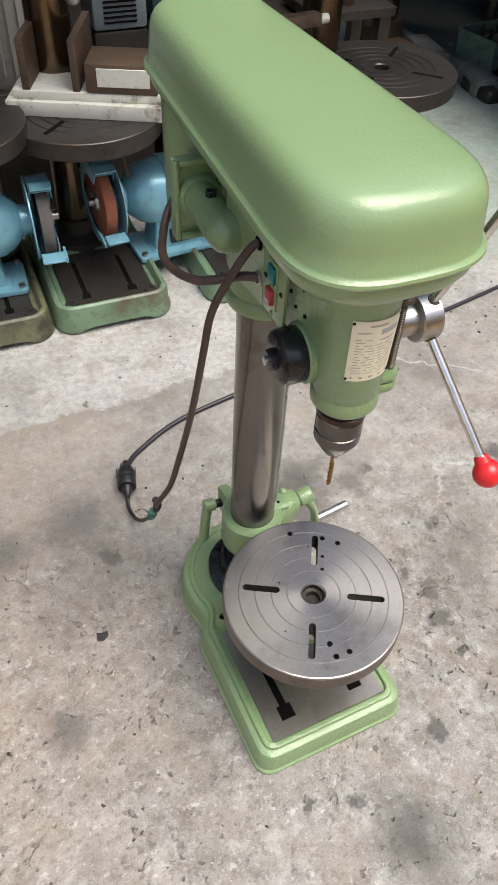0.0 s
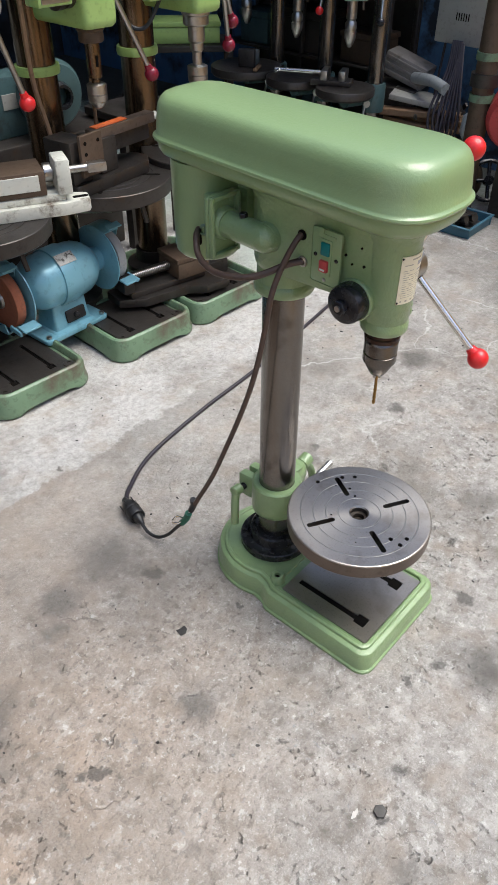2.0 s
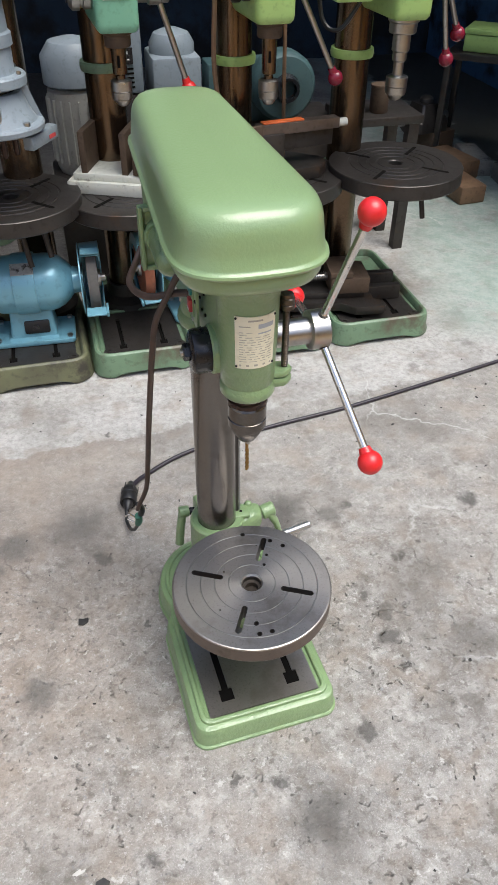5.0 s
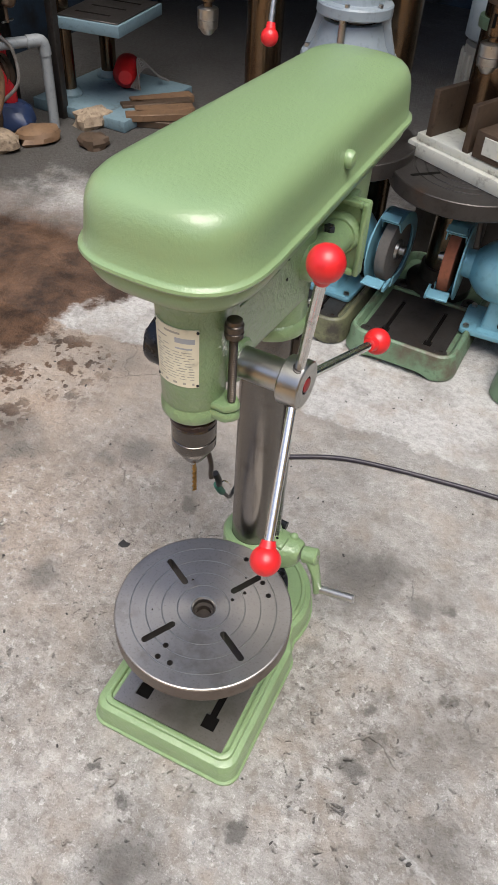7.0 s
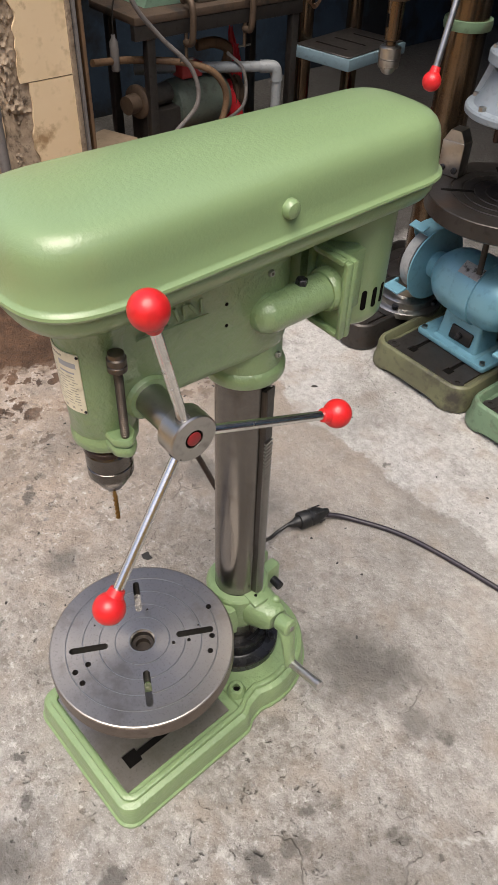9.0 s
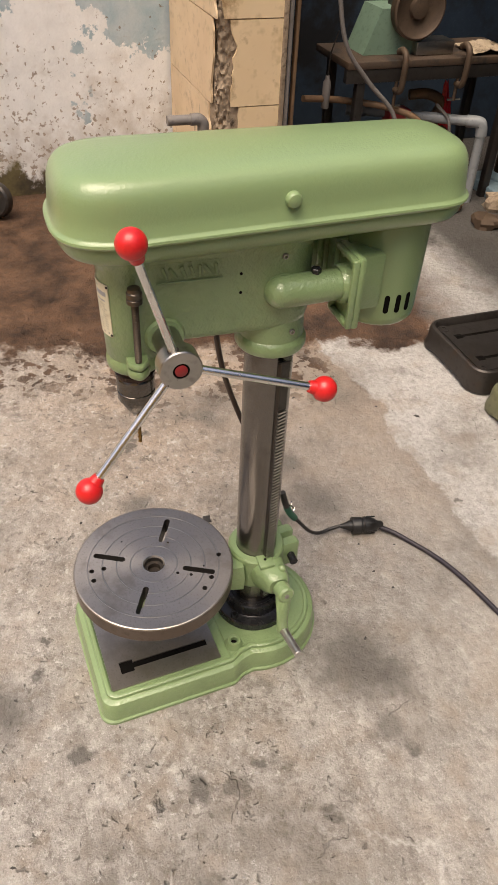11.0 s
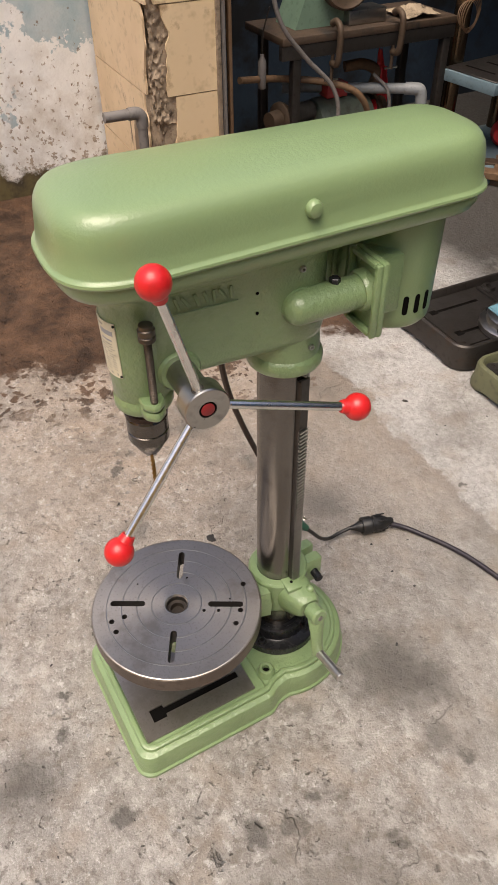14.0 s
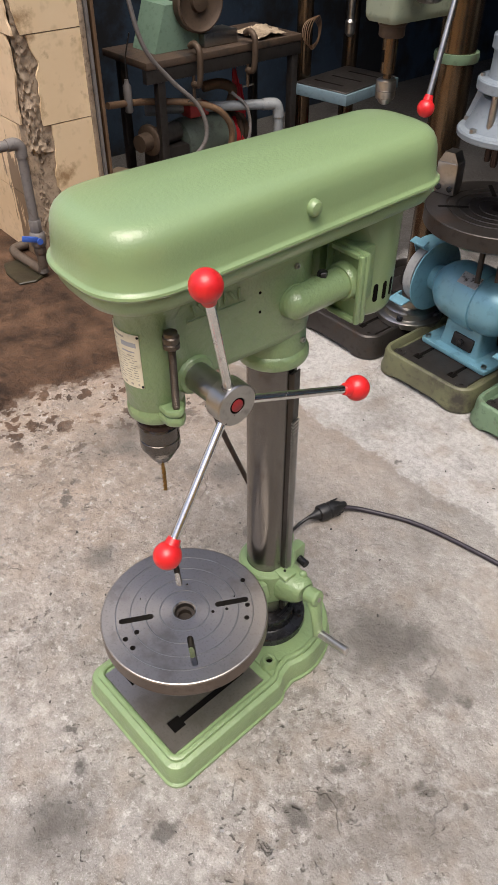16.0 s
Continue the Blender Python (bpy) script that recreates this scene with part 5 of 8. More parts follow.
part("cable_gland", ring([(0.006, 0), (0.006, 0.004), (0.009, 0.003), (0.0095, 0)], 18), M_steel_dull, press, m=aim((-0.046, -0.078, 0.784), (-1, -0.078, 0.784)))
part("cord_hole", lathe([(0.0085, 0), (0.0085, 0.0015)], 18), M_hole, press, m=aim((-0.0475, -0.075, 0.828), (-1, -0.075, 0.828)))
part("power_cord", tube([(-0.040, -0.075, 0.828), (-0.056, -0.072, 0.822), (-0.077, -0.060, 0.777), (-0.098, -0.058, 0.733), (-0.107, -0.055, 0.677), (-0.113, -0.047, 0.617), (-0.118, -0.032, 0.549), (-0.122, -0.006, 0.469), (-0.125, 0.027, 0.382), (-0.130, 0.065, 0.285), (-0.146, 0.094, 0.215), (-0.15, 0.102, 0.195)], 0.0050, 12), M_rubber, press, "brown rubber power cord hanging down")

# ---- cord splice, plug and long cable on the floor ----
ext = thing("extension_cable", "dark plug and grey-purple extension cable lying across the floor", "cable")
part("cable", tube([(-0.142, 0.374, 0.016), (-0.10, 0.418, 0.007), (0.03, 0.485, 0.006), (0.27, 0.535, 0.006), (0.52, 0.57, 0.006), (0.84, 0.635, 0.006), (1.14, 0.70, 0.006), (1.48, 0.78, 0.006), (1.86, 0.935, 0.01), (2.2, 1.10, 0.05), (2.4, 1.2, 0.3), (2.5, 1.22, 0.8)], 0.0058, 10), M_purple, ext)
PL = aim((-0.147, 0.366, 0.0215), (-0.164, 0.292, 0.0215))
plug = part("plug", lathe([(0.0065, -0.016), (0.0085, -0.012), (0.0095, -0.004), (0.0150, 0.004), (0.0195, 0.016), (0.0205, 0.022), (0.0205, 0.030), (0.0185, 0.032), (0.0185, 0.036), (0.0205, 0.038), (0.0205, 0.058), (0.0195, 0.060), (0.0150, 0.060), (0.0150, 0.054)], 24), M_plastic, ext, "black rubber socket", m=PL, sharp=30)
part("plug_insert", lathe([(0.0130, 0.050), (0.0130, 0.066), (0.0095, 0.072), (0.0060, 0.082), (0.0050, 0.088)], 18), M_plastic, plug, "black plug pushed into the socket", m=PL)
for k in range(6):
    a = math.pi * 2 * k / 6
    part("socket_rib", box(0.0022, 0.0040, 0.022, (0.0203 * math.cos(a), 0.0203 * math.sin(a), 0.014), 0.0006, 1, m=pose(0, 0, 0, 0, 0, math.degrees(a) * 0)), M_plastic, plug, m=PL)
splice = thing("cord_splice", "dark taped splice with bare wire ends on the power cord", "cable")
part("tail_cord", tube([(-0.168, 0.281, 0.021), (-0.171, 0.255, 0.014), (-0.166, 0.225, 0.016), (-0.158, 0.196, 0.040), (-0.152, 0.168, 0.080), (-0.150, 0.148, 0.108)], 0.0042, 8), M_plastic, splice)
part("taped_joint", tube([(-0.150, 0.150, 0.106), (-0.148, 0.136, 0.128), (-0.149, 0.126, 0.152)], 0.0080, 10), M_crate_green, splice, "green and black taped joint")
part("taped_joint", tube([(-0.146, 0.112, 0.200), (-0.141, 0.117, 0.178), (-0.143, 0.124, 0.158)], 0.0072, 10), M_plastic, splice)
for wire in ([(-0.149, 0.140, 0.125), (-0.166, 0.146, 0.140), (-0.178, 0.150, 0.132)], [(-0.149, 0.140, 0.125), (-0.160, 0.150, 0.112), (-0.172, 0.158, 0.116)], [(-0.148, 0.126, 0.150), (-0.136, 0.130, 0.165), (-0.128, 0.136, 0.160)]):
    part("bare_wire", tube(wire, 0.0019, 6), M_steel, splice, "bright bare wire end")


# ---- the row of older drill presses ----
def round_rect(x0, x1, y0, y1, rad, n_edge=10, n_arc=7):
    """A rounded rectangle, counter-clockwise from the front left corner, with points along the edges too."""
    pts = []
    for cx_, cy_, a0 in ((x0 + rad, y0 + rad, 180), (x1 - rad, y0 + rad, 270), (x1 - rad, y1 - rad, 0), (x0 + rad, y1 - rad, 90)):
        for k in range(n_arc):
            a = radians(a0 + 90 * k / (n_arc - 1))
            pts.append((cx_ + rad * math.cos(a), cy_ + rad * math.sin(a)))
    out = []
    for k in range(4):
        out += pts[k * n_arc:(k + 1) * n_arc]
        a, b_ = pts[(k + 1) * n_arc - 1], pts[((k + 1) * n_arc) % len(pts)]
        out += [(a[0] + (b_[0] - a[0]) * q / n_edge, a[1] + (b_[1] - a[1]) * q / n_edge) for q in range(1, n_edge)]
    return out


def old_base(parent, w, mat, d=0.60):
    """Cast base: a tray with a raised rim, standing on its corners with shallow arches between."""
    y0, y1, hw = -0.375, 0.17, w / 2

    def lp(i, z, arch=0.0):
        pts = round_rect(-hw + i, hw - i, y0 + i, y1 - i, max(0.058 - i, 0.012))
        rise = []
        for x, y in pts:
            u = min(abs(x) / (hw * 0.52), 1.5) if (y - y0 < 0.03 or y1 - y < 0.03) else min(abs(y - (y0 + y1) / 2) / 0.17, 1.5)
            rise.append(arch * max(0.0, min(1.0, (1.12 - u) * 6)))
        return [(x, y, z + e) for (x, y), e in zip(pts, rise)]
    part("base", loft([lp(0.004, 0.0, 0.013), lp(-0.002, 0.005, 0.012), lp(-0.002, 0.018, 0.002), lp(0.003, 0.030), lp(0.005, 0.066), lp(0.009, 0.076), lp(0.015, 0.080), lp(0.021, 0.079), lp(0.026, 0.072), lp(0.029, 0.058), lp(0.05, 0.057)]), mat, parent, sharp=30)
    pl = with_slots(w - 0.085, 0.25, (0, y0 + 0.165), 0.0575, 0.064, [(-0.07, y0 + 0.09, -0.058, y0 + 0.25), (0.058, y0 + 0.09, 0.07, y0 + 0.25), (-0.076, y0 + 0.065, -0.052, y0 + 0.09), (0.052, y0 + 0.065, 0.076, y0 + 0.09)], M_iron_dark, parent, "base_plate", "dark oily slotted iron plate")
    part("slot_bottom", box(w - 0.10, 0.22, 0.0008, (0, y0 + 0.165, 0.0572)), M_hole, parent)
    part("plate_rib", box(w - 0.085, 0.014, 0.012, (0, y0 + 0.300, 0.064), 0.003), mat, parent)
    for sx in (-1, 1):
        part("bolt_boss", ring([(0.009, 0.057), (0.009, 0.069), (0.02, 0.069), (0.025, 0.057)], 20), M_iron_dark, parent, m=pose(sx * (hw - 0.055), y0 + 0.335, 0))
        part("corner_boss", ring([(0.008, 0.057), (0.008, 0.067), (0.017, 0.067), (0.022, 0.057)], 20), M_iron_dark, parent, m=pose(sx * (hw - 0.052), y0 + 0.052, 0))


def old_table(parent, x, y, z, r, th=0.045, post=True):
    m = pose(x, y, z)
    part("table", ring([(0.022, -th), (0.022, -0.003), (0.025, 0), (r * 0.26, 0), (r * 0.265, -0.002), (r * 0.29, -0.002), (r * 0.295, 0), (r * 0.40, 0), (r * 0.405, -0.002), (r * 0.43, -0.002), (r * 0.435, 0), (r * 0.54, 0), (r * 0.545, -0.002), (r * 0.57, -0.002), (r * 0.575, 0),
                        (r * 0.68, 0), (r * 0.685, -0.002), (r * 0.71, -0.002), (r * 0.715, 0), (r - 0.002, 0), (r, -0.002), (r, -th + 0.004), (r - 0.004, -th), (0.06, -th)], 72), M_iron_dark, parent, "round dark iron table with ring grooves", m=m, sharp=20)
    for k in range(4):
        part("table_slot", loft([[(px, py, zz) for px, py in stadium(r * 0.42, 0.012)] for zz in (0.0003, 0.0008)]), M_hole, parent, m=m @ pose(0, 0, 0, 0, 0, 45 + 90 * k) @ pose(r * 0.62, 0, 0))
    part("table_boss", lathe([(0.045, -0.10), (0.06, -0.09), (0.075, -th)], 28), M_green_old, parent, m=m)
    if post:
        part("lock_handle", rod((x + 0.07, y - 0.05, z - th), (x + 0.085, y - 0.07, z - 0.16), 0.008, seg=12), M_iron_dark, parent)


def spindle(parent, x, y, z_head, z_tip, scale=1.0, bright=False):
    s = scale
    nose_mat, quill_mat = (M_steel_dull, M_steel_dull) if bright else (M_rust, M_old_column)
    part("spindle", lathe([(0.031 * s, z_head - 0.038), (0.034 * s, z_head - 0.034), (0.034 * s, z_head - 0.012), (0.038 * s, z_head - 0.008), (0.038 * s, z_head + 0.05)], 28), nose_mat, parent, m=pose(x, y, 0))
    if bright:
        prof = [(0.013 * s, z_tip + 0.06), (0.013 * s, z_tip + 0.10), (0.018 * s, z_tip + 0.105), (0.018 * s, z_tip + 0.125), (0.022 * s, z_tip + 0.13), (0.022 * s, z_head - 0.035)]
    else:
        prof = [(0.012 * s, z_tip + 0.06), (0.012 * s, z_tip + 0.075), (0.019 * s, z_tip + 0.08), (0.0205 * s, z_head - 0.035)]
    part("quill", lathe(prof, 24), quill_mat, parent, m=pose(x, y, 0))
    if not bright:
        part("drift_slot", box(0.007, 0.002, 0.028, (x - 0.004, y - 0.0202 * s, (z_tip + z_head) / 2 + 0.02), 0.0), M_hole, parent)
    ch = part("chuck", lathe([(0.009 * s, z_tip), (0.014 * s, z_tip + 0.003), (0.021 * s, z_tip + 0.014), (0.0225 * s, z_tip + 0.018), (0.0265 * s, z_tip + 0.020), (0.0275 * s, z_tip + 0.036), (0.0255 * s, z_tip + 0.037), (0.0275 * s, z_tip + 0.039), (0.0275 * s, z_tip + 0.062), (0.020 * s, z_tip + 0.066)], 28), M_steel_dull, parent, m=pose(x, y, 0), sharp=25)
    for k in range(20):
        a = 2 * math.pi * k / 20
        part("chuck_tooth", box(0.003, 0.0035, 0.005, (x + 0.0235 * s * math.cos(a), y + 0.0235 * s * math.sin(a), z_tip + 0.0175), m=pose(0, 0, 0, 0, 0, math.degrees(a))), M_steel_dull, ch)


def feed_lever(parent, root, end, knob):
    root, end = Vector(root), Vector(end)
    d = (end - root).normalized()
    h = part("feed_lever", rod(root, end, 0.0075, seg=14), M_steel_dull, parent)
    part("ball_knob", join(ball(end, 0.021, 24), rod(end - d * 0.03, end - d * 0.01, 0.010, 0.013, seg=16)), knob, h)


def old_head(parent, x, y, z, w, paint, hub=True, hub_mat=None):
    """A boxy drill head with plate and hubs whose underside is at z."""
    lp = outline([(-w / 2, -0.06), (w / 2, -0.06), (w / 2 + 0.01, 0.22), (-w / 2 - 0.01, 0.22)], 0.02)
    loops = [[(x + p[0] * k, y + p[1] * k, zz) for p in lp] for k, zz in ((0.86, z), (0.97, z + 0.008), (1, z + 0.02), (1.02, z + 0.24), (1.0, z + 0.26))]
    part("head", loft(loops), paint, parent)
    pl = part("name_plate", box(w * 0.62, 0.003, 0.085, (x, y - 0.0615, z + 0.115), 0.001, 1), M_white, parent, "white instruction plate with fine print")
    for k in range(11):
        part("print_line", box(w * 0.5 - 0.008 * (k % 3), 0.001, 0.0016, (x, y - 0.0634, z + 0.150 - 0.0062 * k)), M_ink_blue, pl)
    part("print_band", box(w * 0.55, 0.001, 0.007, (x, y - 0.0634, z + 0.080)), M_blue_ink, pl)
    if hub:
        hm = hub_mat or M_iron_dark
        part("spring_cap", lathe([(0.040, 0), (0.044, 0.006), (0.044, 0.022), (0.040, 0.024), (0.040, 0.030), (0.046, 0.032), (0.046, 0.050), (0.036, 0.058), (0.014, 0.059), (0.014, 0.068), (0.01, 0.07)], 32), hm, parent, m=aim((x - w / 2, y, z + 0.09), (x - 1, y, z + 0.09)), sharp=25)
        part("hub", lathe([(0.034, 0), (0.034, 0.028), (0.038, 0.030), (0.040, 0.034), (0.040, 0.060), (0.036, 0.064), (0.036, 0.080), (0.030, 0.084), (0.012, 0.085)], 32), M_steel_dull if hub_mat else M_rust, parent, m=aim((x + w / 2, y, z + 0.09), (x + 1, y, z + 0.09)), sharp=25)
        for k in range(3):
            a = radians(50 + 120 * k)
            part("cap_bolt", rod((x - w / 2 - 0.058, y + 0.028 * math.cos(a), z + 0.09 + 0.028 * math.sin(a)), (x - w / 2 - 0.063, y + 0.028 * math.cos(a), z + 0.09 + 0.028 * math.sin(a)), 0.005, seg=8), M_black, parent)


def old_column(parent, x, y, r, ring_mat=None, zr=0.80):
    part("column_flange", lathe([(r + 0.045, 0.06), (r + 0.045, 0.085), (r + 0.012, 0.10), (r + 0.010, 0.14)], 32), M_iron_dark, parent, m=pose(x, y, 0))
    part("column", lathe([(r, 0.06), (r, 1.35)], 36), M_old_column, parent, "browned steel column", m=pose(x, y, 0))
    if ring_mat:
        part("column_ring", ring([(r, zr - 0.012), (r, zr + 0.012), (r + 0.009, zr + 0.012), (r + 0.011, zr), (r + 0.009, zr - 0.012)], 32), ring_mat, parent, m=pose(x, y, 0))
    part("table_collar", ring([(r, 0.40), (r, 0.47), (r + 0.014, 0.47), (r + 0.016, 0.41), (r + 0.012, 0.40)], 32), M_green_old, parent, m=pose(x, y, 0))


ROW = "row of older drill presses"


def old_press(cx, label, base_mat, paint, w, col, table, chuck_at, head_z, lever=None, knob=M_red, ring_mat=None, multi=False, th=0.045, bright=False):
    p = thing("drill_press", label, "drill press", pose(cx, 1.265, 0), ROW)
    old_base(p, w, base_mat)
    lx = col[0] - cx
    old_column(p, lx, col[1] - 1.265, col[2], ring_mat)
    tx, ty, tz, tr = table[0] - cx, table[1] - 1.265, table[2], table[3]
    old_table(p, tx, ty, tz, tr, th)
    arm_pts = [(lx, col[1] - 1.265, tz - 0.09), ((lx + tx) / 2, (col[1] - 1.265 + ty) / 2, tz - 0.085), (tx, ty, tz - 0.08)]
    part("table_arm", tube(arm_pts, 0.04, 14), M_green_old, p)
    hx, hy = chuck_at[0] - cx, chuck_at[1] - 1.265
    if paint is not None:
        old_head(p, hx, hy, head_z, 0.105, paint, True, M_steel_dull if paint in (M_teal, M_grey_green) else None)
        spindle(p, hx, hy, head_z, chuck_at[2], 1.12 if bright else 1.0, bright)
    if lever:
        for a, e in lever:
            feed_lever(p, (a[0] - cx, a[1] - 1.265, a[2]), (e[0] - cx, e[1] - 1.265, e[2]), knob)
    return p


old_press(-0.715, "grey-green drill press with dark vise base and red ball lever", M_iron_dark, M_grey_green, 0.335, (-0.68, 1.27, 0.052), (-0.40, 1.10, 0.49, 0.02), (-0.735, 1.05, 0.70), 0.905,
          [((-0.52, 1.02, 1.03), (-0.485, 0.913, 0.768))], M_red, M_green_old)
old_press(-0.355, "drill press with grey multi-spindle head over a grooved table", M_olive, None, 0.335, (-0.30, 1.28, 0.058), (-0.340, 1.10, 0.515, 0.195), (-0.36, 1.04, 0.70), 0.9, None, M_red)
old_press(-0.02, "teal green drill press with white plate vise on its table", M_green_old, M_teal, 0.325, (-0.03, 1.28, 0.055), (0.0, 1.14, 0.49, 0.20), (-0.005, 1.06, 0.745), 0.925,
          [((0.10, 1.05, 1.0), (0.175, 1.065, 0.775)), ((0.10, 1.04, 1.02), (0.175, 0.955, 1.075))], M_red, M_green_old)
old_press(0.415, "lime green drill press with brown quill and maroon lever knob", M_green_old, M_lime, 0.335, (0.35, 1.28, 0.055), (0.46, 1.15, 0.50, 0.20), (0.395, 1.06, 0.725), 0.93,
          [((0.46, 1.05, 1.02), (0.585, 1.05, 0.785))], M_maroon, M_lime)
old_press(0.765, "lime green drill press with open grooved table and two levers", M_green_old, M_lime, 0.35, (0.72, 1.28, 0.055), (0.825, 1.10, 0.518, 0.208), (0.775, 1.06, 0.715), 0.925,
          [((0.87, 1.05, 1.03), (0.93, 1.08, 0.81)), ((0.88, 1.06, 1.03), (0.965, 1.10, 0.87))], M_maroon, M_lime, bright=True)

# multi-spindle head
mh = thing("multi_spindle_head", "grey painted multi-spindle drilling head with three spindles", "drilling head", pose(-0.330, 1.035, 0))
part("bell", lathe([(0.060, 0.716), (0.112, 0.716), (0.116, 0.719), (0.117, 0.730), (0.114, 0.735), (0.100, 0.738), (0.086, 0.762), (0.076, 0.790), (0.070, 0.806), (0.060, 0.808)], 48), M_grey, mh, sharp=30)
part("shadow_gap", lathe([(0.058, 0.806), (0.058, 0.822)], 32), M_black, mh)
part("top_flange", lathe([(0.058, 0.820), (0.086, 0.820), (0.089, 0.823), (0.089, 0.842), (0.086, 0.846), (0.066, 0.848), (0.064, 0.852), (0.064, 0.905), (0.070, 0.909), (0.070, 0.935), (0.064, 0.94), (0.062, 1.0), (0.078, 1.01), (0.078, 1.3)], 48), M_grey, mh, sharp=30)
for k in range(6):
    a = radians(60 * k + 15)
    part("flange_bolt", rod((0.101 * math.cos(a), 0.101 * math.sin(a), 0.734), (0.101 * math.cos(a), 0.101 * math.sin(a), 0.745), 0.009, seg=6), M_steel_dull, mh)
    part("top_bolt", rod((0.078 * math.cos(a + 0.4), 0.078 * math.sin(a + 0.4), 0.846), (0.078 * math.cos(a + 0.4), 0.078 * math.sin(a + 0.4), 0.853), 0.006, seg=6), M_steel_dull, mh)
for k in range(3):
    a = radians(120 * k - 85)
    part("tie_rod", rod((0.084 * math.cos(a), 0.084 * math.sin(a), 0.735), (0.082 * math.cos(a), 0.082 * math.sin(a), 0.822), 0.0085, seg=14), M_steel_dull, mh)
for k in range(2):
    a = radians(180 * k + 10)
    part("side_rib", loft([[(math.cos(a) * rr_ - math.sin(a) * w_, math.sin(a) * rr_ + math.cos(a) * w_, z_) for rr_, w_ in ((0.06, -0.006), (r2_, -0.006), (r2_, 0.006), (0.06, 0.006))] for r2_, z_ in ((0.113, 0.733), (0.090, 0.800), (0.086, 0.821))]), M_grey, mh)
for k, (sx_, sy_) in enumerate(((-0.030, -0.01), (0.004, -0.032), (0.034, -0.008))):
    part("spindle", lathe([(0.0065, 0.650), (0.0090, 0.656), (0.0090, 0.694), (0.0105, 0.696), (0.0105, 0.718)], 16), M_quill, mh, m=pose(sx_, sy_, 0))
part("bracket_arm", box(0.13, 0.030, 0.034, (0.10, 0, 0.688), 0.004, m=pose(0, 0, 0, 0, 0, 58)), M_grey, mh)
part("bracket_plate", box(0.030, 0.002, 0.010, (0.130, -0.0162, 0.694), 0.0005, 1, m=pose(0, 0, 0, 0, 0, 58)), M_button_red, mh, "small red plate")


def grinder(cx, cy, z, rz, label, wheel_l, wheel_r):
    """A bench grinder: motor along x on a flared pedestal, a guarded wheel at each end."""
    g = thing("bench_grinder", label, "grinder", pose(cx, cy, z, 0, 0, rz) @ Matrix.Scale(1.27, 4), "blue bench grinders")
    ax = 0.140
    mb = lathe([(0.030, -0.135), (0.032, -0.11), (0.044, -0.10), (0.058, -0.084), (0.066, -0.066), (0.0685, -0.05), (0.0685, 0.05), (0.066, 0.066), (0.058, 0.084), (0.044, 0.10), (0.032, 0.11), (0.030, 0.135)], 40, pose(0, 0, ax, 0, 90, 0))
    part("motor_body", mb, M_blue, g)
    part("motor_band", ring([(0.0675, -0.026), (0.0725, -0.025), (0.0732, -0.022), (0.0732, 0.022), (0.0725, 0.025), (0.0675, 0.026)], 40, pose(0, 0, ax, 0, 90, 0)), M_blue, g)
    lab = part("rating_plate", box(0.052, 0.030, 0.0015, (0, 0, 0), 0.0005, 1), M_label_plate, g, "scuffed silver rating plate with worn print", m=pose(0.0, -0.0455, ax + 0.0585, 38))
    lp = [(-0.055, -0.030), (0.055, -0.030), (0.055, 0.030), (-0.055, 0.030)]
    foot = [[(p[0] * k, p[1] * q, zz) for p in [tuple(v) for v in outline(lp, 0.008)]] for k, q, zz in ((1.22, 1.75, 0.010), (1.02, 1.35, 0.016), (0.96, 1.15, 0.05), (0.9, 1.0, 0.11))]
    part("pedestal", loft(foot), M_blue, g)
    part("foot", prism([tuple(v) for v in outline([(-0.098, -0.058), (0.098, -0.058), (0.098, 0.058), (-0.098, 0.058)], 0.012)], 0, 0.012, 0.002), M_blue, g)
    for sx in (-1, 1):
        for sy in (-1, 1):
            part("foot_bolt", lathe([(0.007, 0.013), (0.007, 0.019)], 6), M_steel_dull, g, m=pose(sx * 0.085, sy * 0.046, 0))
    swp = part("switch", box(0.060, 0.006, 0.032, (0, 0, 0), 0.004), M_plastic, g, m=pose(0.01, -0.0385, 0.042, -12))
    part("toggle", rod((0.008, -0.040, 0.042), (0.008, -0.050, 0.044), 0.007, seg=14), M_black, swp)
    for sx, wm in ((-1, wheel_l), (1, wheel_r)):
        x = sx * 0.158
        part("wheel", lathe([(0.020, -0.012), (0.070, -0.012), (0.0715, -0.010), (0.0715, 0.010), (0.070, 0.012), (0.020, 0.012)], 44), wm, g, m=pose(x, 0, ax, 0, 90, 0))
        part("wheel_nut", lathe([(0.022, 0), (0.020, 0.006), (0.010, 0.007), (0.009, 0.018)], 20), M_steel_dull, g, m=aim((x + sx * 0.012, 0, ax), (x + sx, 0, ax)))
        gu = []
        n = 26
        for k in range(n + 1):
            a = radians(-105 + 222 * k / n)
            y, zz = math.cos(a), math.sin(a)
            gu.append([(x - sx * 0.024, -0.062 * -y, ax + 0.062 * zz), (x - sx * 0.024, 0.084 * y, ax + 0.084 * zz), (x + sx * 0.020, 0.086 * y, ax + 0.086 * zz), (x + sx * 0.022, 0.060 * y, ax + 0.060 * zz),
                       (x + sx * 0.019, 0.060 * y, ax + 0.060 * zz), (x + sx * 0.017, 0.083 * y, ax + 0.083 * zz), (x - sx * 0.021, 0.081 * y, ax + 0.081 * zz), (x - sx * 0.021, 0.062 * y, ax + 0.062 * zz)])
        gu = [[(p[0], p[1] if i else 0.062 * math.cos(radians(-105 + 222 * k / n)), p[2]) for i, p in enumerate(lp_)] for k, lp_ in enumerate(gu)]
        guard = part("wheel_guard", loft(gu), M_blue, g)
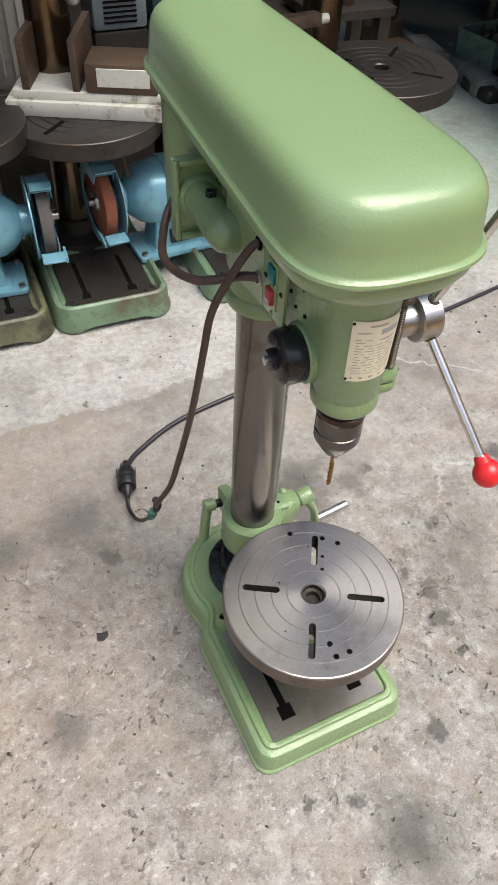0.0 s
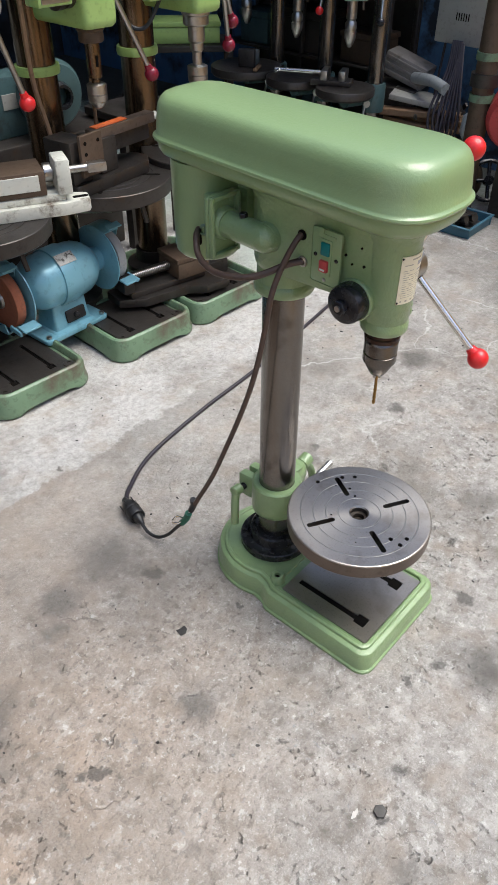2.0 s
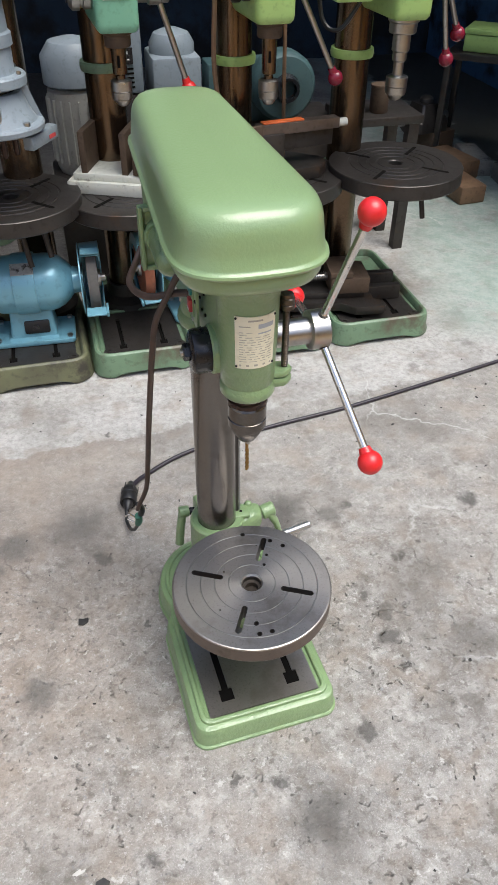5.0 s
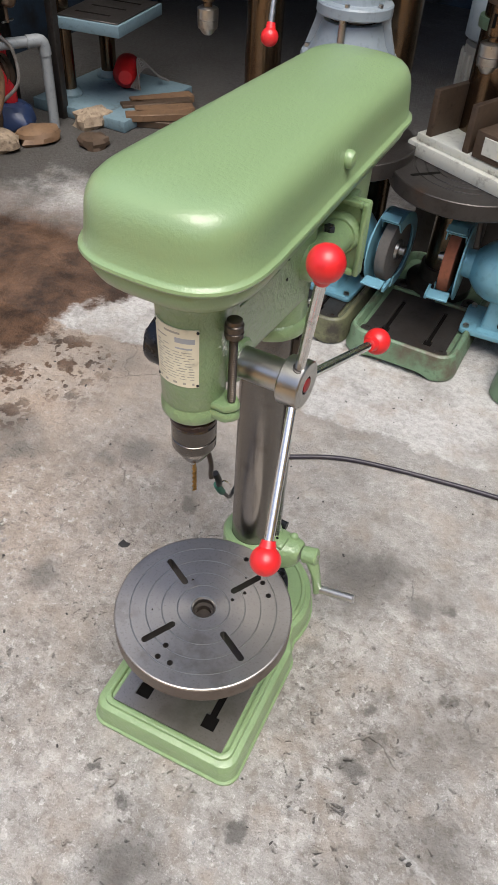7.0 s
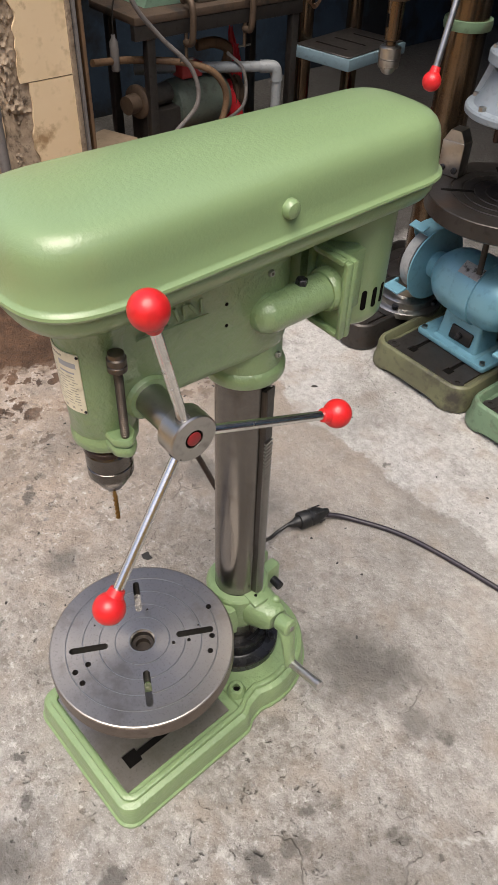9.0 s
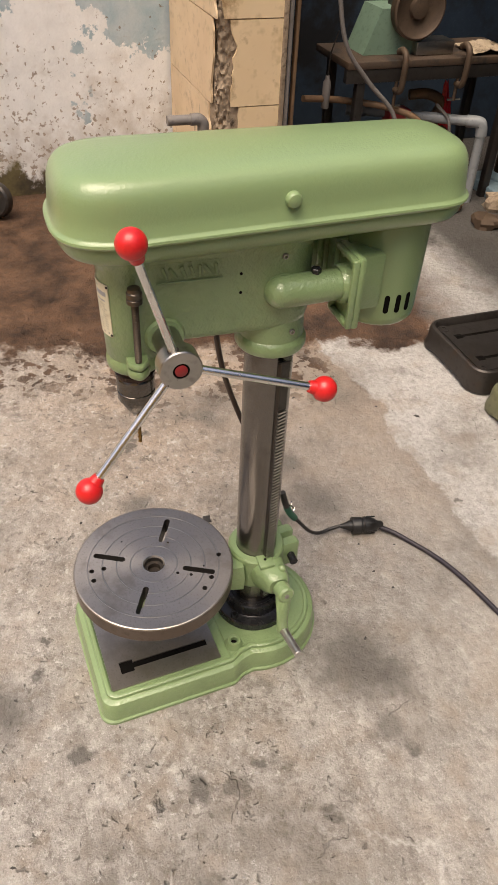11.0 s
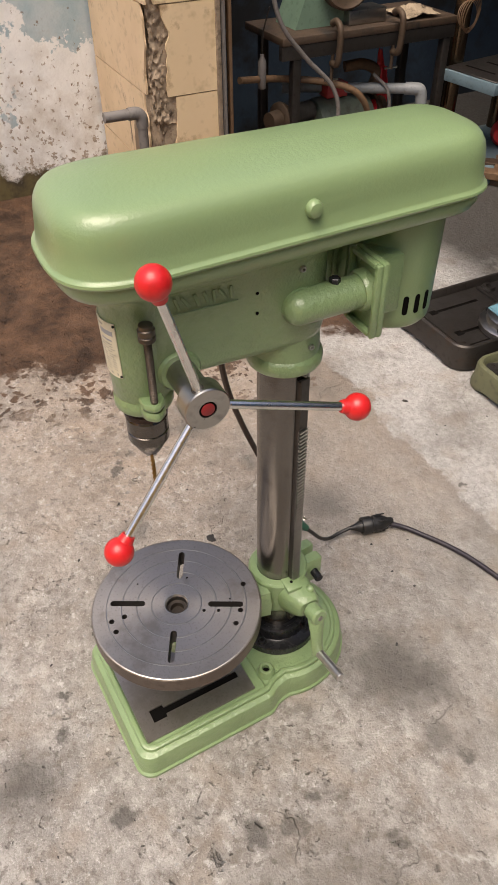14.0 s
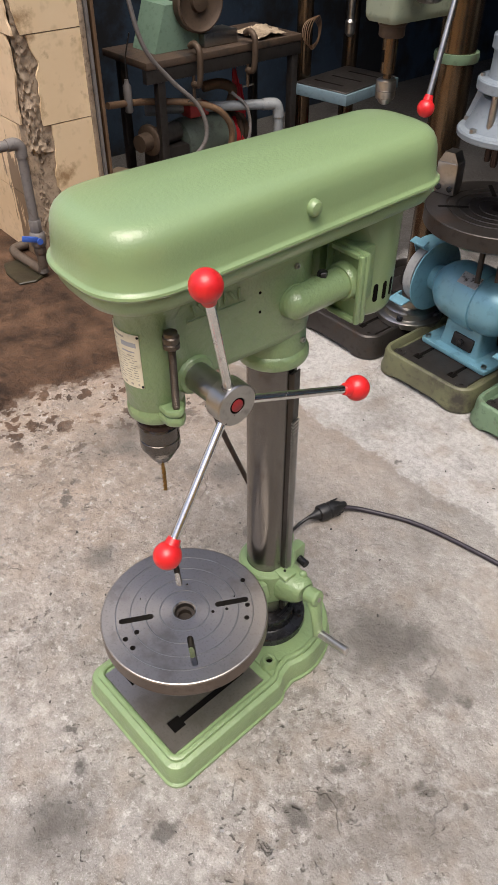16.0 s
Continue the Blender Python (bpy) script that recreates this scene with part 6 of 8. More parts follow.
        part("inner_disc", lathe([(0.03, 0), (0.085, 0.0), (0.085, 0.003), (0.03, 0.003)], 40), M_blue, guard, m=aim((x - sx * 0.026, 0, ax), (x - sx, 0, ax)))
        part("spark_shield", box(0.042, 0.020, 0.004, (0, 0, 0), 0.001, 1), M_blue, guard, m=pose(x, -0.045, ax + 0.090, 20))
        part("tool_rest", box(0.046, 0.030, 0.005, (0, 0, 0), 0.001, 1), M_blue, guard, m=pose(x, -0.088, ax - 0.045, 8))
        part("rest_arm", box(0.006, 0.040, 0.012, (0, 0, 0), 0.001, 1), M_blue, guard, m=pose(x + sx * 0.026, -0.07, ax - 0.052, 8))
    return g


grinder(-0.345, 1.105, 0.066, -3, "light blue bench grinder standing on an olive machine base", M_stone_grey, M_stone)
grinder(0.220, 1.145, 0.066, 4, "light blue bench grinder with orange wheel between two machine bases", M_stone_red, M_stone_grey)

# plate vise on the teal press
v1 = thing("plate_vise", "chipped off-white slotted plate vise with brown steel jaws", "vise", pose(0.068, 1.130, 0.491, 0, 0, -23))
part("bed", prism([tuple(p) for p in outline([(-0.24, -0.075), (0.17, -0.085), (0.245, -0.075), (0.250, -0.02), (0.20, 0.0), (0.20, 0.07), (-0.24, 0.07)], 0.014)], 0, 0.034, 0.005), M_chalk, v1)
part("ear_slot", prism([tuple(p) for p in stadium(0.045, 0.016)], 0.0335, 0.0350), M_hole, v1, m=pose(0.222, -0.045, 0))
part("body", box(0.40, 0.125, 0.022, (-0.02, 0.0, 0.044), 0.004), M_chalk, v1)
part("slide_block", box(0.17, 0.12, 0.066, (0.045, -0.005, 0.089), 0.003), M_rust, v1)
part("block_label", box(0.125, 0.003, 0.042, (0.050, -0.0655, 0.092), 0.001, 1), M_chalk, v1)
part("jaw", box(0.018, 0.21, 0.115, (-0.185, 0.045, 0.112), 0.002), M_rust, v1)
part("jaw", box(0.018, 0.21, 0.115, (-0.065, 0.045, 0.112), 0.002), M_rust, v1)
part("screw", rod((0.13, -0.01, 0.10), (0.265, -0.01, 0.10), 0.011, seg=16), M_steel_dull, v1)
part("screw_collar", ring([(0.011, 0), (0.011, 0.02), (0.026, 0.02), (0.026, 0)], 24), M_steel_dull, v1, m=aim((0.135, -0.01, 0.10), (1, -0.01, 0.10)))
part("screw_square", box(0.055, 0.026, 0.026, (0.285, -0.01, 0.10), 0.003), M_steel_dull, v1)
part("handle_block", box(0.040, 0.085, 0.095, (0.180, -0.03, 0.100), 0.005), M_chalk, v1)
# dark vise on the lime press
v2 = thing("drill_vise", "oily dark drill vise with orange bar", "vise", pose(0.40, 1.11, 0.501, 0, 0, 8))
part("bed", prism([tuple(p) for p in outline([(-0.14, -0.06), (0.16, -0.06), (0.20, -0.02), (0.20, 0.03), (0.16, 0.06), (-0.14, 0.06)], 0.01)], 0, 0.035, 0.004), M_iron_dark, v2)
part("fixed_jaw", box(0.075, 0.11, 0.12, (-0.10, 0.01, 0.094), 0.004), M_iron_dark, v2)
ang = part("angle_plate", box(0.085, 0.012, 0.115, (-0.075, -0.062, 0.115), 0.001, 1), M_rust, v2, "drilled brown steel angle plate")
for px, pz in ((-0.10, 0.15), (-0.10, 0.12), (-0.10, 0.085), (-0.05, 0.15), (-0.05, 0.085)):
    part("plate_hole", lathe([(0.0055, 0), (0.0055, 0.001)], 12), M_hole, ang, m=aim((px, -0.0682, pz), (px, -1, pz)))
part("moving_jaw", box(0.07, 0.10, 0.10, (0.015, 0.01, 0.086), 0.005), M_iron_dark, v2)
part("slide", box(0.22, 0.05, 0.05, (0.11, 0.01, 0.105), 0.003), M_iron_dark, v2)
part("bar", box(0.26, 0.038, 0.03, (0.10, -0.015, 0.146), 0.003), M_iron_edge, v2)
part("orange_face", box(0.13, 0.026, 0.004, (0.052, -0.012, 0.163), 0.001, 1), M_orange, v2, "orange painted face")
part("screw_end", rod((0.20, 0, 0.135), (0.27, 0, 0.137), 0.012, seg=14), M_chalk, v2)
# long machine vise on the base between presses
v3 = thing("machine_vise", "dark brown machine vise with exposed screw thread", "vise", pose(0.60, 1.08, 0.081, 0, 0, -8))
part("bed", prism([tuple(p) for p in outline([(-0.20, -0.03), (-0.12, -0.075), (0.05, -0.085), (0.10, -0.12), (0.20, -0.12), (0.20, -0.08), (0.17, -0.06), (0.17, 0.07), (-0.20, 0.06)], 0.012)], 0, 0.028, 0.004), M_iron_dark, v3)
part("rail", box(0.30, 0.10, 0.022, (-0.01, 0.0, 0.039), 0.003), M_iron_dark, v3)
part("jaw_block", box(0.13, 0.13, 0.055, (0.085, 0.0, 0.078), 0.004), M_rust, v3)
part("jaw_step", box(0.075, 0.13, 0.018, (0.055, 0.0, 0.1155), 0.003), M_rust, v3)
part("screw_thread", join(rod((-0.15, 0, 0.085), (0.03, 0, 0.085), 0.012, seg=16), *[ring([(0.011, 0), (0.0165, 0.002), (0.011, 0.004)], 16, pose(-0.135 + 0.007 * k, 0, 0.085, 0, 90, 0)) for k in range(22)]), M_steel_dull, v3)
part("screw_block", box(0.04, 0.10, 0.055, (-0.165, 0, 0.078), 0.004), M_iron_dark, v3)
v4 = thing("angle_block", "dark iron clamping block on a green machine base", "clamp block", pose(0.80, 1.10, 0.066, 0, 0, -5))
part("channel", join(box(0.17, 0.03, 0.06, (0, 0.05, 0.03), 0.004), box(0.17, 0.03, 0.05, (0, -0.03, 0.025), 0.004), box(0.17, 0.10, 0.018, (0, 0.01, 0.009), 0.003)), M_iron_dark, v4)
# steel block on the grooved table, big grey flange below
v5 = thing("steel_block", "bright steel clamping block with a threaded hole", "clamp block", pose(-0.50, 1.08, 0.516, 0, 0, 10))
part("block", box(0.06, 0.045, 0.085, (0, 0, 0.043), 0.003), M_steel_dull, v5)
part("top_step", loft([[(x * k, y, z) for x, y in ((-0.028, -0.02), (0.028, -0.02), (0.028, 0.02), (-0.028, 0.02))] for k, z in ((1.0, 0.0855), (0.5, 0.112))]), M_steel_dull, v5)
for sx in (-0.017, 0.017):
    part("cap_screw", lathe([(0.008, 0), (0.008, 0.004), (0.0065, 0.005)], 14), M_black, v5, m=aim((sx, -0.0225, 0.018), (sx, -1, 0.018)))
fl = thing("round_flange", "stack of grey iron chuck plates on the dark base", "flange", pose(-0.60, 1.13, 0.064))
part("disc", lathe([(0.10, 0), (0.105, 0.004), (0.105, 0.02), (0.10, 0.024), (0.085, 0.026), (0.085, 0.045), (0.075, 0.05), (0.05, 0.05), (0.045, 0.07), (0.02, 0.07)], 44), M_steel_dull, fl)
for k in range(4):
    a = radians(20 + 90 * k)
    part("disc_bolt", lathe([(0.01, 0.026), (0.01, 0.036)], 8), M_black, fl, m=pose(0.088 * math.cos(a), 0.088 * math.sin(a), 0))


def control_box(cx, cy, cz, colors):
    c = thing("control_box", "small lime green switch box with round push buttons", "switch box", pose(cx, cy, cz), "switch boxes")
    part("case", box(0.10, 0.06, 0.12, (0, 0, 0), 0.005), M_lime, c)
    part("panel", box(0.082, 0.004, 0.105, (0, -0.031, 0), 0.001, 1), M_steel_dull, c)
    for k, mt in enumerate(colors):
        bx, bz = (-0.022, 0.022)[k % 2], 0.025 - 0.045 * (k // 2)
        part("button_ring", ring([(0.010, 0), (0.010, 0.006), (0.014, 0.006), (0.015, 0)], 18), M_steel, c, m=aim((bx, -0.032, bz), (bx, -1, bz)))
        part("button", lathe([(0.0095, 0), (0.0095, 0.008), (0.008, 0.010)], 16), mt, c, m=aim((bx, -0.032, bz), (bx, -1, bz)))
    return c


control_box(0.255, 1.02, 1.055, (M_button_red, M_cream, M_black, M_black))
control_box(0.600, 1.02, 1.035, (M_black, M_black, M_button_red, M_black))

# loose flex behind the lime presses
single("hanging_cable", tube([(0.285, 1.22, 1.3), (0.28, 1.2, 1.0), (0.27, 1.18, 0.8), (0.29, 1.16, 0.62), (0.31, 1.2, 0.42)], 0.007, 8), M_wood, "brown flex hanging beside a column", "cable")
single("hanging_cable", tube([(0.49, 1.24, 1.3), (0.485, 1.22, 1.0), (0.49, 1.22, 0.7), (0.5, 1.24, 0.5)], 0.006, 8), M_wood, "brown flex hanging beside a column", "cable")
single("hanging_cable", tube([(0.66, 1.06, 0.99), (0.60, 1.08, 0.90), (0.56, 1.12, 0.92), (0.55, 1.15, 1.05)], 0.006, 8), M_plastic, "black flex looping from a spring cap", "cable")

# ---- behind the row ----
mot = thing("vertical_motor", "grey and cream finned electric motor standing upright", "motor", pose(-0.10, 1.62, 0))
part("stand", box(0.22, 0.22, 0.40, (0, 0, 0.20), 0.01), M_iron_dark, mot)
part("body", lathe([(0.085, 0.40), (0.092, 0.42), (0.092, 0.66), (0.08, 0.67)], 36), M_pale_box, mot)
for k in range(20):
    a = 2 * math.pi * k / 20
    part("fin", box(0.010, 0.004, 0.20, (0.096 * math.cos(a), 0.096 * math.sin(a), 0.54), 0.0, m=pose(0, 0, 0, 0, 0, math.degrees(a))), M_pale_box, mot)
part("end_cap", lathe([(0.085, 0.67), (0.10, 0.68), (0.10, 0.76), (0.07, 0.80), (0.03, 0.81)], 36), M_grey, mot)
for i, (x, y, z0, z1, w) in enumerate(((0.05, 1.75, 0.62, 0.86, 0.16), (0.25, 1.78, 0.48, 0.72, 0.17))):
    cab = thing("transformer_box", "grey painted steel transformer box on a dark stand", "electrical box", pose(x, y, 0), "transformer boxes")
    part("stand", box(w, 0.2, z0, (0, 0, z0 / 2), 0.01), M_iron_dark, cab)
    part("case", box(w, 0.2, z1 - z0, (0, 0, (z0 + z1) / 2 + 0.001), 0.012), M_grey, cab)
    part("dome", lathe([(w * 0.46, z1), (w * 0.46, z1 + 0.03), (w * 0.36, z1 + 0.06), (w * 0.12, z1 + 0.075)], 28), M_grey, cab)
    for q_ in range(5):
        part("cooling_slit", box(w * 0.6, 0.002, 0.006, (0, -0.1012, z0 + 0.025 + 0.014 * q_)), M_hole, cab)
    pl_ = part("plate", box(w * 0.6, 0.004, 0.05, (0, -0.103, z1 - 0.12), 0.001, 1), M_black, cab, "black rating plate with white print")
    part("print_line", box(w * 0.4, 0.001, 0.008, (0, -0.1056, z1 - 0.11)), M_white, pl_)
    part("print_line", box(w * 0.45, 0.001, 0.004, (0, -0.1056, z1 - 0.13)), M_white, pl_)
blow = thing("blower", "dark teal round blower housing on a bench", "blower", pose(0.62, 1.75, 0))
part("bench_block", box(0.50, 0.30, 0.48, (0, 0.05, 0.24), 0.01), M_iron_dark, blow)
part("housing", lathe([(0.04, 0), (0.10, 0.01), (0.115, 0.03), (0.115, 0.09), (0.10, 0.11), (0.05, 0.12)], 36), M_teal_dark, blow, m=aim((0.0, -0.02, 0.62), (0.0, -1, 0.62)))
part("inlet", ring([(0.03, 0), (0.03, 0.03), (0.04, 0.03), (0.05, 0)], 28), M_black, blow, m=aim((0.0, -0.138, 0.62), (0.0, -1, 0.62)))
part("cabinet", box(0.30, 0.12, 0.20, (-0.10, 0.05, 0.58), 0.006), M_teal_dark, blow)
part("cabinet_plate", box(0.06, 0.003, 0.05, (-0.12, -0.012, 0.60)), M_pale_box, blow)
single("tin_can", lathe([(0.032, 0), (0.034, 0.003), (0.034, 0.085), (0.036, 0.087), (0.036, 0.094), (0.030, 0.095)], 24), M_rust, "brown tin can with a lid", "can", pose(0.98, 1.62, 0.52))
single("can_stand", join(box(0.30, 0.24, 0.03, (0, 0, 0.505), 0.004), box(0.04, 0.04, 0.49, (-0.12, 0.09, 0.245)), box(0.04, 0.04, 0.49, (0.12, 0.09, 0.245)), box(0.04, 0.04, 0.49, (-0.12, -0.09, 0.245)), box(0.04, 0.04, 0.49, (0.12, -0.09, 0.245))), M_iron_dark, "dark iron stand with a flat top", "stand", pose(0.98, 1.66, 0))


# ---- second row, by the east wall ----
def far_press(x, y, paint, label, front, hgt=0.86, knob=M_red, levers=(252, 12, 132), tr=0.13):
    p = thing("drill_press", label, "drill press", pose(x, y, 0, 0, 0, -90), "far drill presses")
    part("base", prism([tuple(q) for q in outline([(-0.11, -0.27), (0.11, -0.27), (0.11, 0.1), (-0.11, 0.1)], 0.03)], 0, 0.05, 0.008), M_iron_dark, p)
    part("column", lathe([(0.036, 0.05), (0.036, 1.2)], 28), M_column, p)
    part("table_collar", ring([(0.036, 0.34), (0.036, 0.46), (0.048, 0.46), (0.051, 0.45), (0.051, 0.36), (0.048, 0.34)], 24), M_teal_dark, p)
    part("table_arm", tube([(0, 0, 0.40), (0, -0.12, 0.41), (0, -0.22, 0.42)], 0.028, 12), M_teal_dark, p)
    part("table", lathe([(0.03, 0.425), (tr - 0.01, 0.44), (tr, 0.45), (tr, 0.476), (tr - 0.002, 0.479), (0.05, 0.479)], 44), M_iron_dark, p, m=pose(0, -0.22, 0))
    part("table_lock", join(rod((0.03, -0.1, 0.40), (0.05, -0.16, 0.28), 0.006, seg=10), rod((0.02, -0.09, 0.40), (0.045, -0.11, 0.395), 0.016, seg=12)), M_steel_dull, p)
    lp = hull2((0, -0.215), 0.050, (0, 0.0), 0.066)
    part("head", loft([[(q[0] * k, q[1], z) for q in lp] for k, z in ((0.90, hgt), (0.99, hgt + 0.006), (1, hgt + 0.015), (1, hgt + 0.17), (1.12, hgt + 0.195), (1.12, hgt + 0.21))]), paint, p)
    part("belt_cover", prism([tuple(q) for q in hull2((0, -0.22), 0.095, (0, 0.14), 0.095)], hgt + 0.211, hgt + 0.30, 0.018), paint, p)
    part("nose", lathe([(0.030, hgt - 0.052), (0.040, hgt - 0.050), (0.043, hgt - 0.046), (0.043, hgt - 0.032), (0.040, hgt - 0.028), (0.044, hgt + 0.03)], 28), paint, p, m=pose(0, -0.215, 0))
    part("quill", lathe([(0.020, hgt - 0.12), (0.022, hgt - 0.118), (0.022, hgt - 0.05)], 24), M_steel_dull, p, m=pose(0, -0.215, 0))
    part("chuck", lathe([(0.008, hgt - 0.225), (0.014, hgt - 0.215), (0.024, hgt - 0.19), (0.025, hgt - 0.165), (0.022, hgt - 0.163), (0.022, hgt - 0.158), (0.025, hgt - 0.156), (0.025, hgt - 0.135), (0.016, hgt - 0.122)], 24), M_steel_dull, p, m=pose(0, -0.215, 0))
    pl = part("front_panel", box(0.058, 0.004, 0.15, (0, -0.2665, hgt + 0.10), 0.0015, 1), front, p, "worn label panel")
    for k in range(4):
        part("panel_mark", box(0.040 - 0.006 * (k % 2), 0.001, 0.006, (0, -0.2692, hgt + 0.055 + 0.016 * k)), M_chalk, pl)
    sw_ = part("switch", box(0.005, 0.05, 0.09, (0.0615, -0.075, hgt + 0.12), 0.003), M_grey, p)
    part("stop_button", box(0.006, 0.018, 0.02, (0.066, -0.075, hgt + 0.10), 0.002), M_button_red, sw_)
    part("start_button", box(0.006, 0.018, 0.02, (0.066, -0.075, hgt + 0.135), 0.002), M_black, sw_)
    part("stop_lug", prism([tuple(q) for q in outline([(0.02, -0.235), (0.07, -0.235), (0.07, -0.195), (0.02, -0.195)], 0.012)], hgt - 0.047, hgt - 0.030, 0.003), paint, p)
    part("depth_stop", rod((0.056, -0.215, hgt - 0.08), (0.056, -0.215, hgt + 0.09), 0.006, seg=12), M_thread, p)
    part("pinion_housing", lathe([(0.040, 0), (0.042, 0.004), (0.042, 0.028), (0.036, 0.032)], 28), paint, p, m=aim((0.05, -0.15, hgt + 0.045), (1, -0.15, hgt + 0.045)))
    part("hub", lathe([(0.030, 0), (0.033, 0.004), (0.033, 0.035), (0.028, 0.040), (0.012, 0.042), (0.010, 0.050)], 28), M_black, p, m=aim((0.082, -0.15, hgt + 0.045), (1, -0.15, hgt + 0.045)))
    part("hub_nut", rod((0.128, -0.15, hgt + 0.045), (0.138, -0.15, hgt + 0.045), 0.009, seg=6), M_steel_dull, p)
    part("cast_rib", box(0.004, 0.12, 0.012, (0.065, -0.02, hgt + 0.05), 0.002, 1), paint, p)
    part("lock_knob", rod((-0.06, 0.0, hgt + 0.07), (-0.095, 0.0, hgt + 0.07), 0.012, seg=14), M_black, p)
    root = Vector((0.105, -0.15, hgt + 0.045))
    for a in levers:
        e = root + Vector((0.035, 0.17 * math.cos(radians(a)), 0.17 * math.sin(radians(a))))
        h_ = part("feed_lever", rod(root, e, 0.0058, seg=12), M_steel_dull, p)
        part("ball_knob", ball(e, 0.017, 16), knob, h_)
    return p


far_press(2.13, 1.35, M_sage, "pale green drill press with teal panel and black knobs", M_teal_panel, 0.86, M_black)
far_press(2.12, 1.64, M_sage, "pale green drill press with red ball levers", M_white, 0.86, M_red, (240, 0, 120))
far_press(2.12, 1.95, M_grey_blue, "blue-grey drill press in the dim corner", M_grey, 0.88, M_red, (225, 345, 105), 0.17)
tv = thing("table_vise", "bright steel cross vise lying on two drill tables", "vise", pose(1.90, 1.42, 0.480, 0, 0, -62))
part("bed", box(0.18, 0.08, 0.022, (0, 0, 0.011), 0.003), M_iron_dark, tv)
part("jaw", box(0.03, 0.09, 0.04, (0.05, 0, 0.042), 0.003), M_steel_dull, tv)
part("jaw", box(0.03, 0.09, 0.04, (-0.03, 0, 0.042), 0.003), M_steel_dull, tv)
part("screw", rod((-0.04, 0, 0.045), (-0.26, 0.0, 0.045), 0.009, seg=14), M_steel, tv)
part("handle", rod((-0.24, -0.07, 0.05), (-0.24, 0.07, 0.045), 0.005, seg=10), M_steel, tv)
vb = thing("bench_vise", "rusty grey vise and rags on a drill table", "vise", pose(1.90, 1.93, 0.480, 0, 0, 30))
part("body", box(0.09, 0.07, 0.06, (0.03, 0, 0.03), 0.006), M_grey, vb)
part("jaw", box(0.03, 0.08, 0.08, (-0.04, 0, 0.04), 0.006), M_iron_dark, vb)
part("wrench", box(0.10, 0.02, 0.012, (-0.08, -0.06, 0.007), 0.004), M_wood, vb)

rng = random.Random(4)


def scrap(parent, w, d, z, n, mats):
    for k in range(n):
        s_ = rng.uniform(0.015, 0.04)
        kind = rng.random()
        m_ = pose(rng.uniform(-w, w), rng.uniform(-d, d), z + rng.uniform(0, 0.02), rng.uniform(0, 180), rng.uniform(0, 180), rng.uniform(0, 180))
        if kind < 0.5:
            b_ = lathe([(s_ * 0.3, -s_), (s_ * 0.35, -s_ * 0.9), (s_ * 0.35, s_ * 0.6), (s_ * 0.6, s_ * 0.62), (s_ * 0.6, s_)], 8)
        elif kind < 0.8:
            b_ = box(s_ * 2.2, s_, s_ * 0.5, (0, 0, 0), s_ * 0.08, 1)
        else:
            b_ = ring([(s_ * 0.5, -s_ * 0.2), (s_ * 0.5, s_ * 0.2), (s_ * 0.9, s_ * 0.2), (s_ * 0.9, -s_ * 0.2)], 12)
        part("scrap_piece", b_, rng.choice(mats), parent, m=m_)


def crumpled_heap(w, d, h):
    """Low heap of swarf, rough on top."""
    b_ = bmesh.new()
    bmesh.ops.create_grid(b_, x_segments=18, y_segments=24, size=0.5)
    for v in b_.verts:
        e_ = max(0.0, min(1.0, 4 * (0.5 - abs(v.co.x)), 4 * (0.5 - abs(v.co.y))))
        v.co = Vector((v.co.x * w, v.co.y * d, h * e_ * (0.7 + 0.6 * noise.noise(v.co * 14))))
    return b_


def crate(x, y, z, rz, w, d, h, mat, label, n=18, mats=None):
    c = thing("parts_crate", label, "crate", pose(x, y, z, 0, 0, rz), "parts crates")
    t_ = 0.006
    part("bottom", box(w - 0.02, d - 0.02, t_, (0, 0, t_ / 2)), mat, c)
    for sx in (-1, 1):
        part("side", box(t_, d, h, (sx * (w / 2 - 0.006), 0, h / 2), 0.001, 1, m=pose(0, 0, 0, 0, sx * 5)), mat, c)
    for sy in (-1, 1):
        part("end", box(w - 0.012, t_, h, (0, sy * (d / 2 - 0.006), h / 2), 0.001, 1, m=pose(0, 0, 0, -sy * 5)), mat, c)
    for sy in (-1, 1):
        part("rim", box(w + 0.012, 0.012, 0.010, (0, sy * (d / 2), h - 0.004), 0.002, 1), mat, c)
    for sx in (-1, 1):
        part("rim", box(0.012, d - 0.012, 0.010, (sx * w / 2, 0, h - 0.004), 0.002, 1), mat, c)
    part("contents", crumpled_heap(w - 0.022, d - 0.022, h * 0.62), M_scrap, c, m=pose(0, 0, t_))
    scrap(c, w * 0.36, d * 0.34, h * 0.68, n, mats or (M_scrap, M_scrap, M_iron_dark, M_rust, M_steel_dull))
    return c


crate(2.00, 1.215, 0, 3, 0.31, 0.17, 0.085, M_crate_yellow, "dirty yellow plastic crate on the floor", 4)
crate(2.00, 1.245, 0.088, 5, 0.33, 0.22, 0.06, M_crate_green, "dark green tray of small parts on a yellow crate", 34, (M_scrap, M_iron_dark, M_rust, M_steel_dull, M_button_red, M_scrap))
crate(2.09, 1.50, 0.076, 6, 0.30, 0.21, 0.11, M_crate_faded, "faded grey-green crate full of metal scrap", 22)
crate(2.08, 1.785, 0.076, 7, 0.31, 0.24, 0.12, M_crate_green, "bright green crate heaped with metal parts", 34, (M_scrap, M_iron_dark, M_steel_dull, M_rust, M_steel_dull, M_scrap))
crate(2.07, 2.11, 0.076, 8, 0.31, 0.23, 0.12, M_crate_faded, "dark green crate of loose steel parts", 26)
